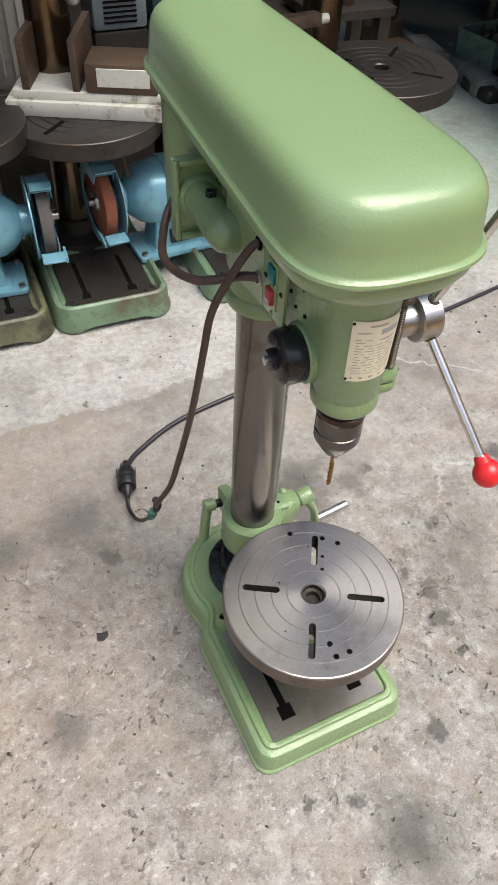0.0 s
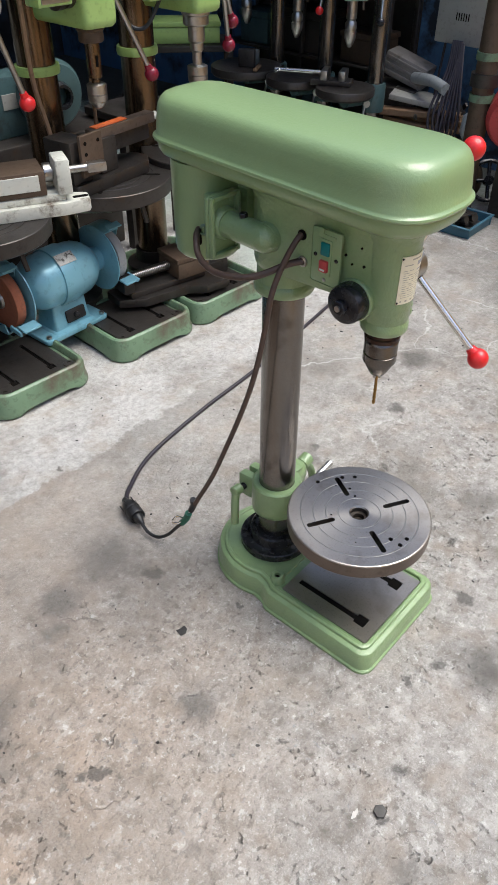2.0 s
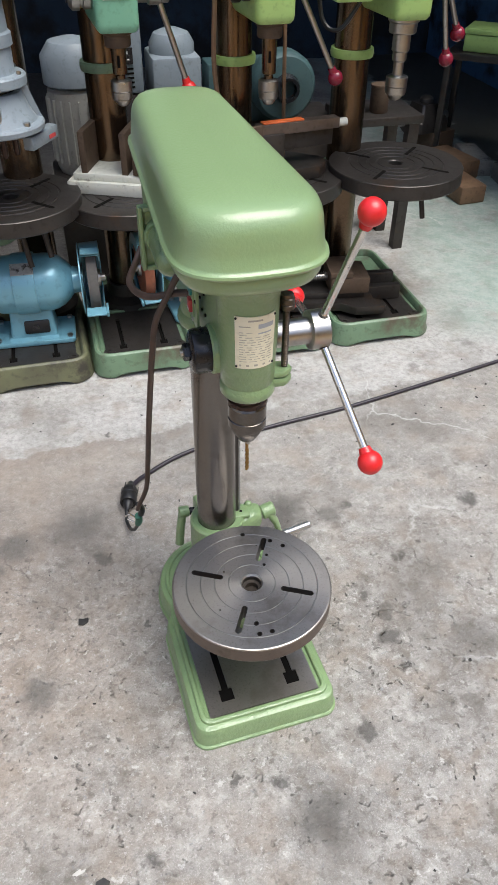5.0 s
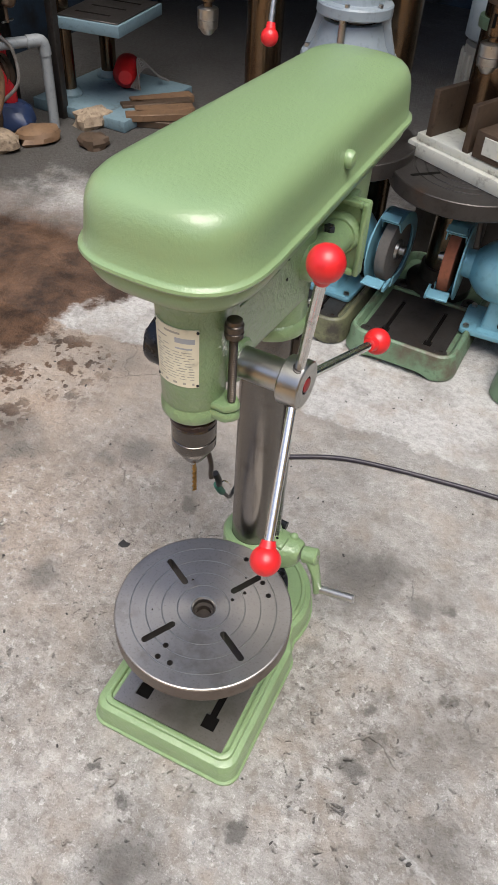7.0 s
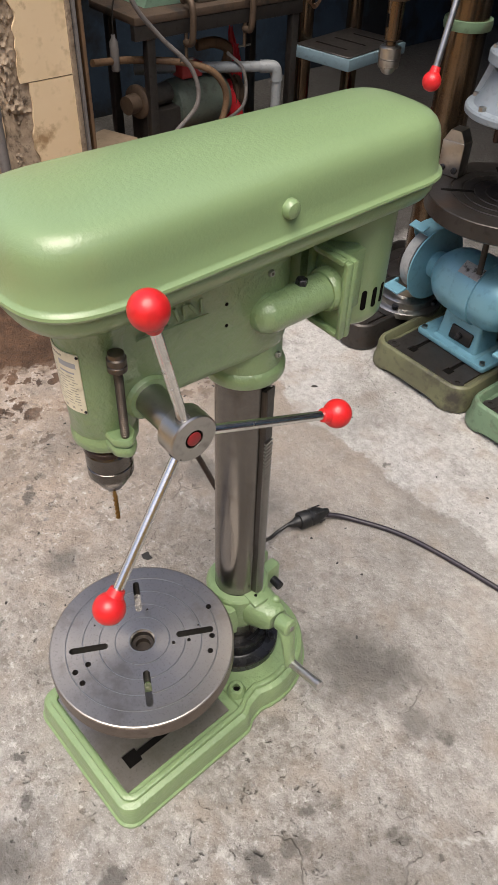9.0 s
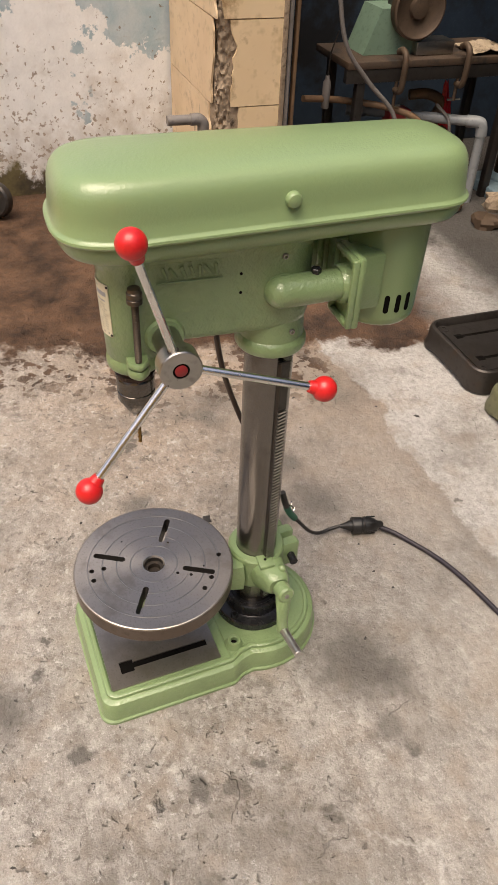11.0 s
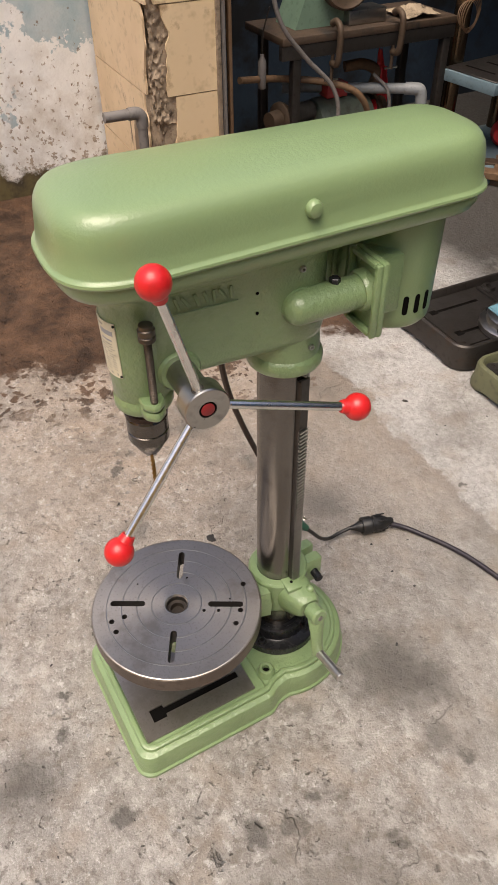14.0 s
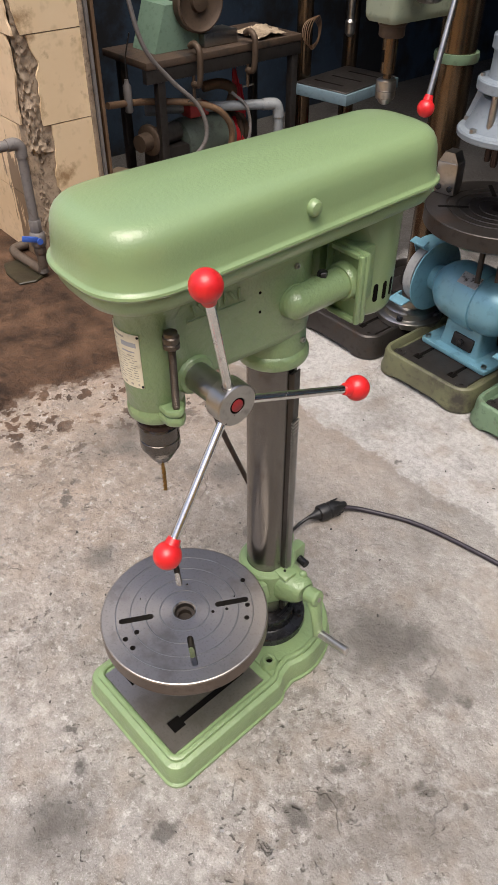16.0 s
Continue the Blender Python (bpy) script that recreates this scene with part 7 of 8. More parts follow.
tray = crate(1.99, 0.79, 0, 4, 0.22, 0.32, 0.045, M_crate_blue, "low blue steel tray heaped with dark plates and scrap", 26, (M_scrap, M_iron_dark, M_scrap))
for k, (px, py, tilt) in enumerate(((0.02, 0.06, 7), (-0.02, -0.04, -5))):
    pp_ = part("perforated_plate", box(0.12, 0.15, 0.004, (0, 0, 0), 0.001, 1), M_iron_dark, tray, m=pose(px, py, 0.058 + 0.010 * k, tilt, 4, 25 - 40 * k))
    for a in range(5):
        for c in range(3):
            part("plate_hole", rod((-0.045 + 0.018 * a, 0.02 + 0.018 * c, 0.0021), (-0.045 + 0.018 * a, 0.02 + 0.018 * c, 0.0027), 0.005, seg=8), M_chalk, pp_)
for bx_, by_, bl_, rz_ in ((1.985, 1.50, 0.26, -4), (1.955, 1.765, 0.28, -6), (1.915, 2.055, 0.29, -8), (1.86, 2.36, 0.28, -9)):
    kb = box(0.105, bl_, 0.075, (0, 0, 0.0375), 0.006)
    for v in kb.verts:
        v.co += Vector((0.004, 0.003, 0.0)) * noise.noise(v.co * 30 + Vector((bx_ * 9, by_ * 7, 0)))
    single("kerb_block", kb, M_kerb, "rough grey concrete block in a row under crates", "block", pose(bx_, by_, 0, 0, 0, rz_), "blocks under the crates")
single("timber_beam", box(0.10, 0.95, 0.025, (0, 0, 0.0125), 0.004), M_wood, "dark timber beam under the crates", "beam", pose(2.19, 1.80, 0.051, 0, 0, 3))
cbt = thing("wall_cabinet", "pale grey electrical cabinet hung on the wall", "cabinet", pose(2.5, 1.12, 0.82))
part("case", box(0.20, 0.24, 0.42, (0, 0, 0), 0.006), M_pale_box, cbt)
for k in range(6):
    part("vent_slit", box(0.002, 0.004, 0.03, (-0.1012, -0.04 + 0.012 * k, -0.10)), M_hole, cbt)
part("bracket", box(0.16, 0.03, 0.03, (0.17, 0, 0.15)), M_iron_dark, cbt)
pole = thing("steel_pole", "rusty brown pipe post with green bands", "post", pose(2.2, 0.845, 0))
part("pipe", lathe([(0.045, 0), (0.045, 1.6)], 28), M_rust, pole)
for z in (0.46, 0.62):
    part("band", ring([(0.045, z), (0.045, z + 0.03), (0.052, z + 0.03), (0.052, z)], 28), M_green_old, pole)
part("clamp", ring([(0.045, 0.52), (0.045, 0.57), (0.06, 0.57), (0.06, 0.52)], 20), M_iron_dark, pole)
single("red_hose_reel", ring([(0.05, -0.05), (0.05, 0.05), (0.13, 0.06), (0.15, 0.04), (0.15, -0.04), (0.13, -0.06)], 36), M_button_red, "bright red plastic hose reel by the post", "reel", Matrix.Translation((2.25, 0.66, 0.42)) @ pose(0, 0, 0, 0, 70, 20))
single("reel_stand", box(0.12, 0.10, 0.27, (0, 0, 0.135), 0.008), M_iron_dark, "dark steel block under the hose reel", "stand", pose(2.25, 0.66, 0))
cords = thing("cable_bundle", "bundle of purple-grey cables hanging from the cabinet", "cable")
for k in range(6):
    part("cord", tube([(2.34, 1.06 + 0.008 * k, 0.64), (2.30, 1.03 + 0.012 * k, 0.52), (2.26 - 0.012 * k, 1.00 + 0.018 * k, 0.36), (2.24 - 0.01 * k, 0.98 + 0.012 * k, 0.26 - 0.01 * k), (2.22, 0.95 + 0.02 * k, 0.34), (2.28, 1.0 + 0.01 * k, 0.5), (2.34, 1.05, 0.63)], 0.006, 8, 6), M_purple, cords)
single("plastic_bag", ball((0, 0, 0), 0.06, 14), M_clear, "crumpled clouded plastic bag hanging by cables", "bag", Matrix.Translation((2.25, 0.90, 0.33)) @ Matrix.Diagonal((0.8, 0.7, 1.1, 1)))
bagm = [o for o in scene.objects if o.name.startswith("plastic_bag")][0]
for v in bagm.data.vertices:
    v.co *= 1 + 0.22 * (noise.noise(v.co * 40) + 0.4 * noise.noise(v.co * 110))
single("pvc_duct", tube([(2.25, 1.05, 0.46), (2.3, 1.15, 0.47), (2.38, 1.3, 0.45)], 0.025, 14), M_pvc, "pale grey plastic duct resting on boxes", "pipe")
jk = thing("junk_pile", "pile of dark boxes and rusty brackets by the wall", "junk", pose(2.38, 1.15, 0))
for k in range(7):
    part("plank", box(0.07 + 0.012 * (k % 3), 0.38 - 0.03 * (k % 2), 0.028, (-0.06 + 0.05 * (k % 3), 0.06, 0.235 + 0.0285 * (k // 2)), 0.003, 1, m=pose(0, 0, 0, 4 * (k % 2), 0, -14 + 7 * k)), M_wood, jk)
part("box", box(0.26, 0.30, 0.215, (0.02, 0.06, 0.1085), 0.01), M_iron_dark, jk)
part("machine_part", box(0.09, 0.14, 0.16, (-0.17, -0.06, 0.081), 0.012), M_rust, jk)
part("machine_part", lathe([(0.03, 0), (0.045, 0.01), (0.045, 0.05), (0.025, 0.06), (0.025, 0.09)], 20), M_steel_dull, jk, m=aim((-0.215, -0.06, 0.12), (-1, -0.06, 0.2)))
part("lid", box(0.14, 0.26, 0.025, (-0.02, 0.10, 0.372), 0.004, m=pose(0, 0, 0, 6, -4, 20)), M_pale_box, jk)
part("motor", lathe([(0.05, -0.09), (0.07, -0.08), (0.07, 0.08), (0.05, 0.09)], 24), M_rust, jk, m=pose(-0.08, -0.22, 0.085, 80, 20))
scrap(jk, 0.2, 0.16, 0.33, 16, (M_scrap, M_iron_dark, M_rust))
gb = thing("green_toolbox", "pale green metal toolbox on a dark iron stand", "toolbox", pose(2.0, 2.5, 0, 0, 0, -40))
part("shelf", box(0.5, 0.3, 0.03, (0, 0, 0.485), 0.004), M_iron_dark, gb)
for sx in (-0.23, 0.23):
    for sy in (-0.13, 0.13):
        part("leg", box(0.03, 0.03, 0.47, (sx, sy, 0.235), 0.003), M_iron_dark, gb)
part("case", box(0.36, 0.20, 0.075, (0, 0, 0.5385), 0.006), M_lime, gb)
part("lid", box(0.37, 0.21, 0.025, (0, 0, 0.5895), 0.006), M_lime, gb)
bt = thing("spray_bottle", "green and orange plastic bottle on the toolbox", "bottle", pose(2.06, 2.50, 0.603))
part("body", lathe([(0.022, 0), (0.025, 0.004), (0.025, 0.06)], 20), M_crate_green, bt)
part("shoulder", lathe([(0.025, 0.06), (0.025, 0.11), (0.012, 0.13)], 20), M_orange, bt)
part("cap", lathe([(0.012, 0.13), (0.012, 0.15)], 14), M_button_red, bt)

# ---- west side: tiled pillar, bench, pump ----
def rubble(w, d, h, seed):
    """A broken lump of stone, flat below."""
    b_ = ball((0, 0, 0), 1.0, 14)
    for v in b_.verts:
        k = 1 + 0.35 * noise.noise(v.co * 1.5 + Vector((seed, seed, 0)))
        sq = max(abs(v.co.x), abs(v.co.y), abs(v.co.z))
        v.co = Vector((v.co.x * k / (0.4 + 0.6 * sq) * w / 2, v.co.y * k / (0.4 + 0.6 * sq) * d / 2, max(0, (v.co.z * k + 0.6) / 1.6 * h)))
    return b_


pil = thing("pillar", "cracked beige tiled pillar beside the workshop opening", "pillar", None, "", "structure")
part("core", prism([(-2.39, 0.4525), (-1.83, 0.4525), (-1.79, 0.475), (-1.765, 0.505), (-1.75, 0.545), (-1.75, 0.6775), (-2.39, 0.6775)], 0.0, 2.2), M_mortar, pil)
# broken corner: rubble and old mortar where the tiles have come away
rub = bmesh.new()
path_ = [(-1.86, 0.4510), (-1.83, 0.4500), (-1.81, 0.4500), (-1.79, 0.4500), (-1.775, 0.4500), (-1.760, 0.4505), (-1.7515, 0.4570), (-1.7490, 0.470), (-1.7480, 0.485), (-1.7480, 0.50), (-1.7480, 0.52), (-1.7485, 0.54), (-1.7490, 0.57)]
grid_ = []
path_ = [(a_[0] + (c_[0] - a_[0]) * q / 3, a_[1] + (c_[1] - a_[1]) * q / 3) for a_, c_ in zip(path_, path_[1:]) for q in range(3)] + [path_[-1]]
for iz in range(266):
    z_ = iz * 0.00525
    row_ = []
    for k, (px, py) in enumerate(path_):
        e_ = math.sin(math.pi * k / (len(path_) - 1)) ** 0.7
        d_ = 0.034 * (0.5 + 0.5 * noise.noise((px * 14 + 3.1, py * 14, z_ * 9))) + 0.024 * abs(noise.noise((px * 50, py * 50, z_ * 30))) + 0.009 * noise.noise((px * 120, py * 120, z_ * 85)) + (0.022 if z_ < 0.42 else 0.0) * (0.5 + 0.5 * noise.noise((2.2, 7.1, z_ * 12)))
        row_.append(rub.verts.new((px - 0.75 * d_ * e_, py + 0.65 * d_ * e_, z_)))
    grid_.append(row_)
for a_, c_ in zip(grid_, grid_[1:]):
    for k in range(len(path_) - 1):
        rub.faces.new((a_[k], a_[k + 1], c_[k + 1], c_[k]))
part("broken_corner", rub, M_mortar, pil, "crumbling brown mortar and rubble", sharp=50)
zt = [0.0, 0.245, 0.508, 0.786, 1.060, 1.325]
for k in range(len(zt) - 1):
    h = zt[k + 1] - zt[k] - 0.004
    zc = (zt[k] + zt[k + 1]) / 2
    low_ = 0.034 if zc < 0.45 else (0.004 if zc < 0.65 else -0.026)
    jag = [(-0.072 + low_ + 0.040 * noise.noise((zc * 5 + q * 1.7, 1.7, 0)) + 0.016 * noise.noise((zc * 21 + q * 7, 4.1, 0)), zc - h / 2 + h * q) for q in [i / 24 for i in range(25)]]
    loop = [(0.112, zc - h / 2), (0.112, zc + h / 2)] + jag[::-1]
    part("tile", loft([[(x, 0.575 + y, z) for y, z in loop] for x in (-1.752, -1.744)]), M_tile, pil)
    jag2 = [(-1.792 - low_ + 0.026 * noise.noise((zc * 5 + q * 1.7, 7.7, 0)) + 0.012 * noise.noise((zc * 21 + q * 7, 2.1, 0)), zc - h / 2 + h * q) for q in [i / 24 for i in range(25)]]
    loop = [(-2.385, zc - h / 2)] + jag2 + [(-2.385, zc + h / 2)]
    part("tile", loft([[(x, y, z) for x, z in loop] for y in (0.446, 0.4535)]), M_tile_shaded, pil)
part("edge_strip", box(0.03, 0.018, 2.2, (-1.752, 0.694, 1.1), 0.004), M_mortar, pil)
df = thing("door_frame", "pair of thin upright steel door rails", "door frame", None, "", "structure")
part("rail", box(0.014, 0.012, 2.2, (-1.74, 0.712, 1.1), 0.002, 1), M_pvc_dark, df)
part("rail", box(0.020, 0.014, 2.2, (-1.76, 0.742, 1.1), 0.002, 1), M_wood, df)
wp = thing("water_pipe", "weathered grey plastic water pipe with a blue valve", "pipe")
part("pipe", tube([(-1.714, 0.262, 0.487), (-1.714, 0.36, 0.486)], 0.017, 14, smooth=False), M_pvc_dark, wp)
part("elbow", tube([(-1.714, 0.345, 0.486), (-1.714, 0.375, 0.485), (-1.714, 0.390, 0.47), (-1.714, 0.391, 0.44)], 0.0205, 14), M_pvc_dark, wp)
part("pipe", tube([(-1.714, 0.391, 0.455), (-1.714, 0.391, 0.02)], 0.017, 14, smooth=False), M_pvc_dark, wp)
part("coupling", lathe([(0.0205, 0), (0.0225, 0.004), (0.0225, 0.040), (0.0205, 0.044)], 8), M_pvc_dark, wp, m=pose(-1.714, 0.391, 0.178))
vl = part("valve", lathe([(0.021, 0), (0.027, 0.006), (0.029, 0.020), (0.029, 0.036), (0.027, 0.050), (0.021, 0.056)], 20), M_pvc_dark, wp, m=pose(-1.714, 0.391, 0.122))
part("valve_nut", lathe([(0.0205, 0), (0.0225, 0.003), (0.0225, 0.024), (0.0205, 0.027)], 8), M_pipe_dirty, vl, m=pose(-1.714, 0.391, 0.095))
part("valve_handle", join(box(0.010, 0.058, 0.020, (0, -0.034, 0.004), 0.003), rod((-0.012, 0, 0), (0.010, 0, 0), 0.011, seg=14)), M_blue_ink, vl, "blue plastic valve handle", m=pose(-1.690, 0.385, 0.152, -16, 0, -8))
part("lower_pipe", tube([(-1.714, 0.391, 0.095), (-1.714, 0.391, 0.045), (-1.720, 0.390, 0.026), (-1.745, 0.388, 0.021), (-1.90, 0.378, 0.021), (-1.945, 0.382, 0.022), (-1.958, 0.402, 0.024), (-1.960, 0.450, 0.026)], 0.0175, 14), M_pipe_dirty, wp, "brown mud-stained foot of the pipe")
single("moss_slab", prism([(-0.10, -0.045), (-0.02, -0.062), (0.085, -0.050), (0.098, 0.01), (0.07, 0.055), (-0.06, 0.058), (-0.105, 0.02)], 0.0, 0.009, 0.003), M_moss, "low wet mossy slab under the water pipe", "slab", pose(-1.79, 0.345, 0, 0, 0, -6), sharp=25)

bench = thing("workbench", "rough dark workbench of worn wood on iron legs", "workbench", pose(-2.05, 1.42, 0))
part("top", box(0.32, 0.80, 0.028, (0, 0, 0.586), 0.004), M_bench, bench)
part("front_rail", box(0.03, 0.80, 0.05, (0.142, 0, 0.547), 0.003), M_iron_dark, bench)
for sx in (-0.135, 0.135):
    for sy in (-0.33, 0.37):
        part("leg", box(0.035, 0.035, 0.57, (sx, sy, 0.285), 0.003), M_iron_dark, bench)
bg = thing("belt_grinder", "old green and brown belt-driven grinder with round pulley", "grinder", pose(-2.06, 1.26, 0.601))
part("stand", loft([[(x, y * k, z) for x, y in ((-0.08, -0.11), (0.08, -0.11), (0.08, 0.11), (-0.08, 0.11))] for k, z in ((1.25, 0), (0.7, 0.16))]), M_pale_green, bg)
part("pulley", lathe([(0.03, 0), (0.095, 0.005), (0.11, 0.012), (0.11, 0.045), (0.102, 0.05), (0.085, 0.035), (0.04, 0.030), (0.035, 0.045), (0.015, 0.048)], 40), M_rust, bg, m=aim((0.08, 0.06, 0.165), (1, 0.06, 0.165)))
part("motor", lathe([(0.06, 0), (0.065, 0.01), (0.065, 0.12), (0.05, 0.13)], 28), M_iron_dark, bg, m=aim((-0.03, 0.06, 0.165), (0.06, 0.06, 0.165)))
for y, z in ((1.245, 0.615), (1.525, 0.625)):
    cl = thing("c_clamp", "rusty steel C-clamp gripping the bench edge", "clamp", pose(-1.885, y, z), "clamps on the bench")
    part("frame", tube([(-0.03, 0, 0.010), (0.0, 0, 0.022), (0.03, 0.0, 0.0), (0.032, 0, -0.07), (0.02, 0, -0.12), (-0.02, 0, -0.125)], 0.0125, 10), M_rust, cl)
    part("screw", rod((-0.015, 0, -0.19), (-0.015, 0, -0.08), 0.007, seg=12), M_rust, cl)
    part("t_bar", rod((-0.015, -0.03, -0.185), (-0.015, 0.03, -0.185), 0.004, seg=8), M_steel_dull, cl)
single("steel_billet", box(0.10, 0.17, 0.05, (0, 0, 0.026), 0.004), M_steel_dull, "grey steel billet lying on the workbench", "billet", pose(-1.99, 1.42, 0.6005))
rag = bmesh.new()
bmesh.ops.create_grid(rag, x_segments=16, y_segments=16, size=0.08)
for v in rag.verts:
    r_ = v.co.length / 0.11
    v.co.z = 0.020 * max(0, 1 - r_) + 0.018 * (1 + noise.noise(v.co * 45) + 0.5 * noise.noise(v.co * 110)) * max(0.15, 1 - r_ * 0.6)
single("rag", rag, M_rag, "crumpled beige rag on the workbench", "rag", pose(-1.98, 1.66, 0.602))
pt = thing("water_pump", "grey-green pump with brown pulleys under the bench", "pump", pose(-2.06, 1.40, 0))
part("tank", lathe([(0.07, -0.15), (0.095, -0.135), (0.1, -0.11), (0.1, 0.10), (0.09, 0.12), (0.05, 0.13)], 36), M_tank, pt, m=pose(0, 0.0, 0.215, -90))
part("pulley", lathe([(0.085, 0), (0.085, 0.015), (0.07, 0.02), (0.085, 0.025), (0.085, 0.045)], 32), M_rust, pt, m=pose(0, 0.15, 0.215, -90))
part("flange", lathe([(0.08, 0), (0.08, 0.03)], 24), M_rust, pt, m=pose(0, -0.20, 0.215, -90))
part("stand", box(0.16, 0.26, 0.115, (0, 0, 0.0575), 0.006), M_rust, pt)
part("outlet", tube([(0, 0.14, 0.30), (0.0, 0.17, 0.38), (0.0, 0.10, 0.42), (-0.02, 0.02, 0.415)], 0.022, 12), M_wood, pt)
single("red_block", box(0.07, 0.10, 0.055, (0, 0, 0.0275), 0.004), M_button_red, "faded red box on the pump", "box", pose(-2.06, 1.36, 0.3155))
pp = thing("supply_pipe", "pale grey plastic pipe with elbow leading down to the floor", "pipe")
part("pipe", tube([(-2.16, 1.20, 0.345), (-1.90, 1.64, 0.345)], 0.021, 16, smooth=False), M_pvc, pp)
part("cap", rod((-2.175, 1.175, 0.345), (-2.135, 1.245, 0.345), 0.026, seg=18), M_pvc, pp)
part("elbow", tube([(-1.912, 1.62, 0.345), (-1.885, 1.665, 0.343), (-1.878, 1.678, 0.325), (-1.876, 1.682, 0.29)], 0.025, 14), M_pvc, pp)
part("pipe", tube([(-1.876, 1.682, 0.31), (-1.876, 1.682, 0.0)], 0.021, 14, smooth=False), M_pvc, pp)
single("rubber_hose", tube([(-1.93, 0.86, 0.47), (-1.98, 1.05, 0.44), (-1.93, 1.24, 0.415), (-1.88, 1.36, 0.37), (-1.88, 1.42, 0.26), (-1.9, 1.36, 0.12), (-1.95, 1.15, 0.05)], 0.013, 12), M_wood, "red-brown rubber hose sagging under the bench", "hose")
single("grey_hose", tube([(-1.82, 0.90, 0.95), (-1.80, 0.95, 0.70), (-1.80, 1.06, 0.56), (-1.78, 1.18, 0.44), (-1.77, 1.20, 0.32), (-1.80, 1.12, 0.22), (-1.84, 1.02, 0.10)], 0.0085, 10), M_pvc_dark, "grey hose hanging beside the bench", "hose")
single("grey_hose", tube([(-1.98, 1.50, 0.40), (-1.92, 1.54, 0.34), (-1.90, 1.53, 0.22), (-1.96, 1.48, 0.14)], 0.007, 8), M_pvc_dark, "grey hose looped over the pump", "hose")
def crumpled(w, d, h, seed, amount=0.3):
    """A slumped sack: a drawn-in ball with creases, flat where it lies."""
    b_ = ball((0, 0, 0), 1.0, 26)
    for v in b_.verts:
        k = 1 + amount * (noise.noise(v.co * 1.7 + Vector((seed, 0, 0))) + 0.6 * abs(noise.noise(v.co * 4.5 + Vector((0, seed, 0)))))
        v.co = Vector((v.co.x * k * w / 2, v.co.y * k * d / 2, max(0.0, (v.co.z * k + 0.8) * h / 1.8)))
    return b_


tb = thing("tool_bag", "crumpled red and dark blue plastic sacks behind the pipe", "bag", pose(-2.00, 1.57, 0))
part("lower", crumpled(0.19, 0.16, 0.12, 2.3), M_sack_blue, tb, "dark blue sack", sharp=25)
part("upper", crumpled(0.085, 0.055, 0.20, 7.7, 0.5), M_red_cloth, tb, m=pose(-0.01, 0.0, 0.07, 8, -10, 30), sharp=25)
part("neck", crumpled(0.045, 0.03, 0.20, 4.1, 0.6), M_red_cloth, tb, m=pose(-0.03, 0.02, 0.225, -6, -6, 50), sharp=25)

op = thing("drill_press", "drill press with square blue-grey table on bronze columns", "drill press", pose(-1.92, 2.02, 0), "west drill presses")
part("table", box(0.30, 0.40, 0.045, (0.12, 0.0, 0.378), 0.004, m=pose(0, 0, 0, 0, 0, 8)), M_grey_blue, op)
part("table_top", box(0.28, 0.38, 0.006, (0.12, 0.0, 0.4035), 0.002, 1, m=pose(0, 0, 0, 0, 0, 8)), M_iron_dark, op)
for k in range(3):
    part("table_slot", box(0.16, 0.012, 0.001, (0.12, -0.11 + 0.11 * k, 0.4072), m=pose(0, 0, 0, 0, 0, 8)), M_hole, op)
for y in (-0.10, 0.20):
    part("column", lathe([(0.036, 0), (0.036, 1.4)], 28), M_old_column, op, m=pose(-0.06, y, 0))
    part("column_foot", lathe([(0.06, 0), (0.06, 0.06), (0.04, 0.08)], 24), M_grey_blue, op, m=pose(-0.06, y, 0))
part("base", box(0.5, 0.55, 0.05, (0.08, 0.05, 0.025), 0.008), M_grey_blue, op)
part("head", box(0.24, 0.18, 0.3, (0.08, 0.06, 0.95), 0.02), M_grey_blue, op)
part("chuck", lathe([(0.008, 0.57), (0.022, 0.585), (0.024, 0.63), (0.016, 0.64), (0.016, 0.80)], 24), M_steel_dull, op, m=pose(0.10, 0.02, 0))
wk = thing("wood_scrap", "stack of brown timber offcuts and rusty bars on the floor", "scrap", pose(-1.58, 2.02, 0, 0, 0, 30))
for k in range(8):
    part("offcut", box(0.32 - 0.03 * (k % 3), 0.06 + 0.01 * (k % 2), 0.03, (0.02 * (k % 3), -0.09 + 0.065 * (k % 4), 0.015 + 0.0305 * (k // 4)), 0.003, 1, m=pose(0, 0, 0, 0, 0, -6 + 4 * k)), M_wood if k % 3 else M_rust, wk)
wc = thing("wire_coil", "coil of brown wire hanging on a column", "wire", pose(-1.88, 1.86, 0.60))
for k in range(5):
    part("loop", ring([(0.048 + 0.004 * k, -0.002), (0.051 + 0.004 * k, 0.0), (0.048 + 0.004 * k, 0.002)], 28), M_wood, wc, m=pose(0.004 * k, 0.003 * k, 0.0, 0, 80 + 4 * k, 6 * k))
rt = thing("red_power_tool", "red power tool with grey wires beside the press base", "power tool", pose(-1.83, 2.16, 0.05))
part("body", lathe([(0.05, -0.08), (0.06, -0.06), (0.06, 0.05), (0.03, 0.09)], 24), M_red, rt, m=pose(0, 0, 0.065, 90, 0, 30))
part("wires", join(*[tube([(0.06 + 0.01 * k, -0.06, 0.02), (0.10, -0.01 * k, 0.10 + 0.01 * k), (0.12, 0.06, 0.06), (0.10 + 0.01 * k, 0.12, 0.02)], 0.004, 6) for k in range(6)]), M_pvc_dark, rt)
wt_ = thing("pump_motor", "weathered beige and dark green motor block by the bench", "motor", pose(-2.00, 0.93, 0, 0, 0, 22))
sec = outline([(-0.10, -0.10), (0.10, -0.10), (0.10, 0.10), (-0.10, 0.10)], 0.02)
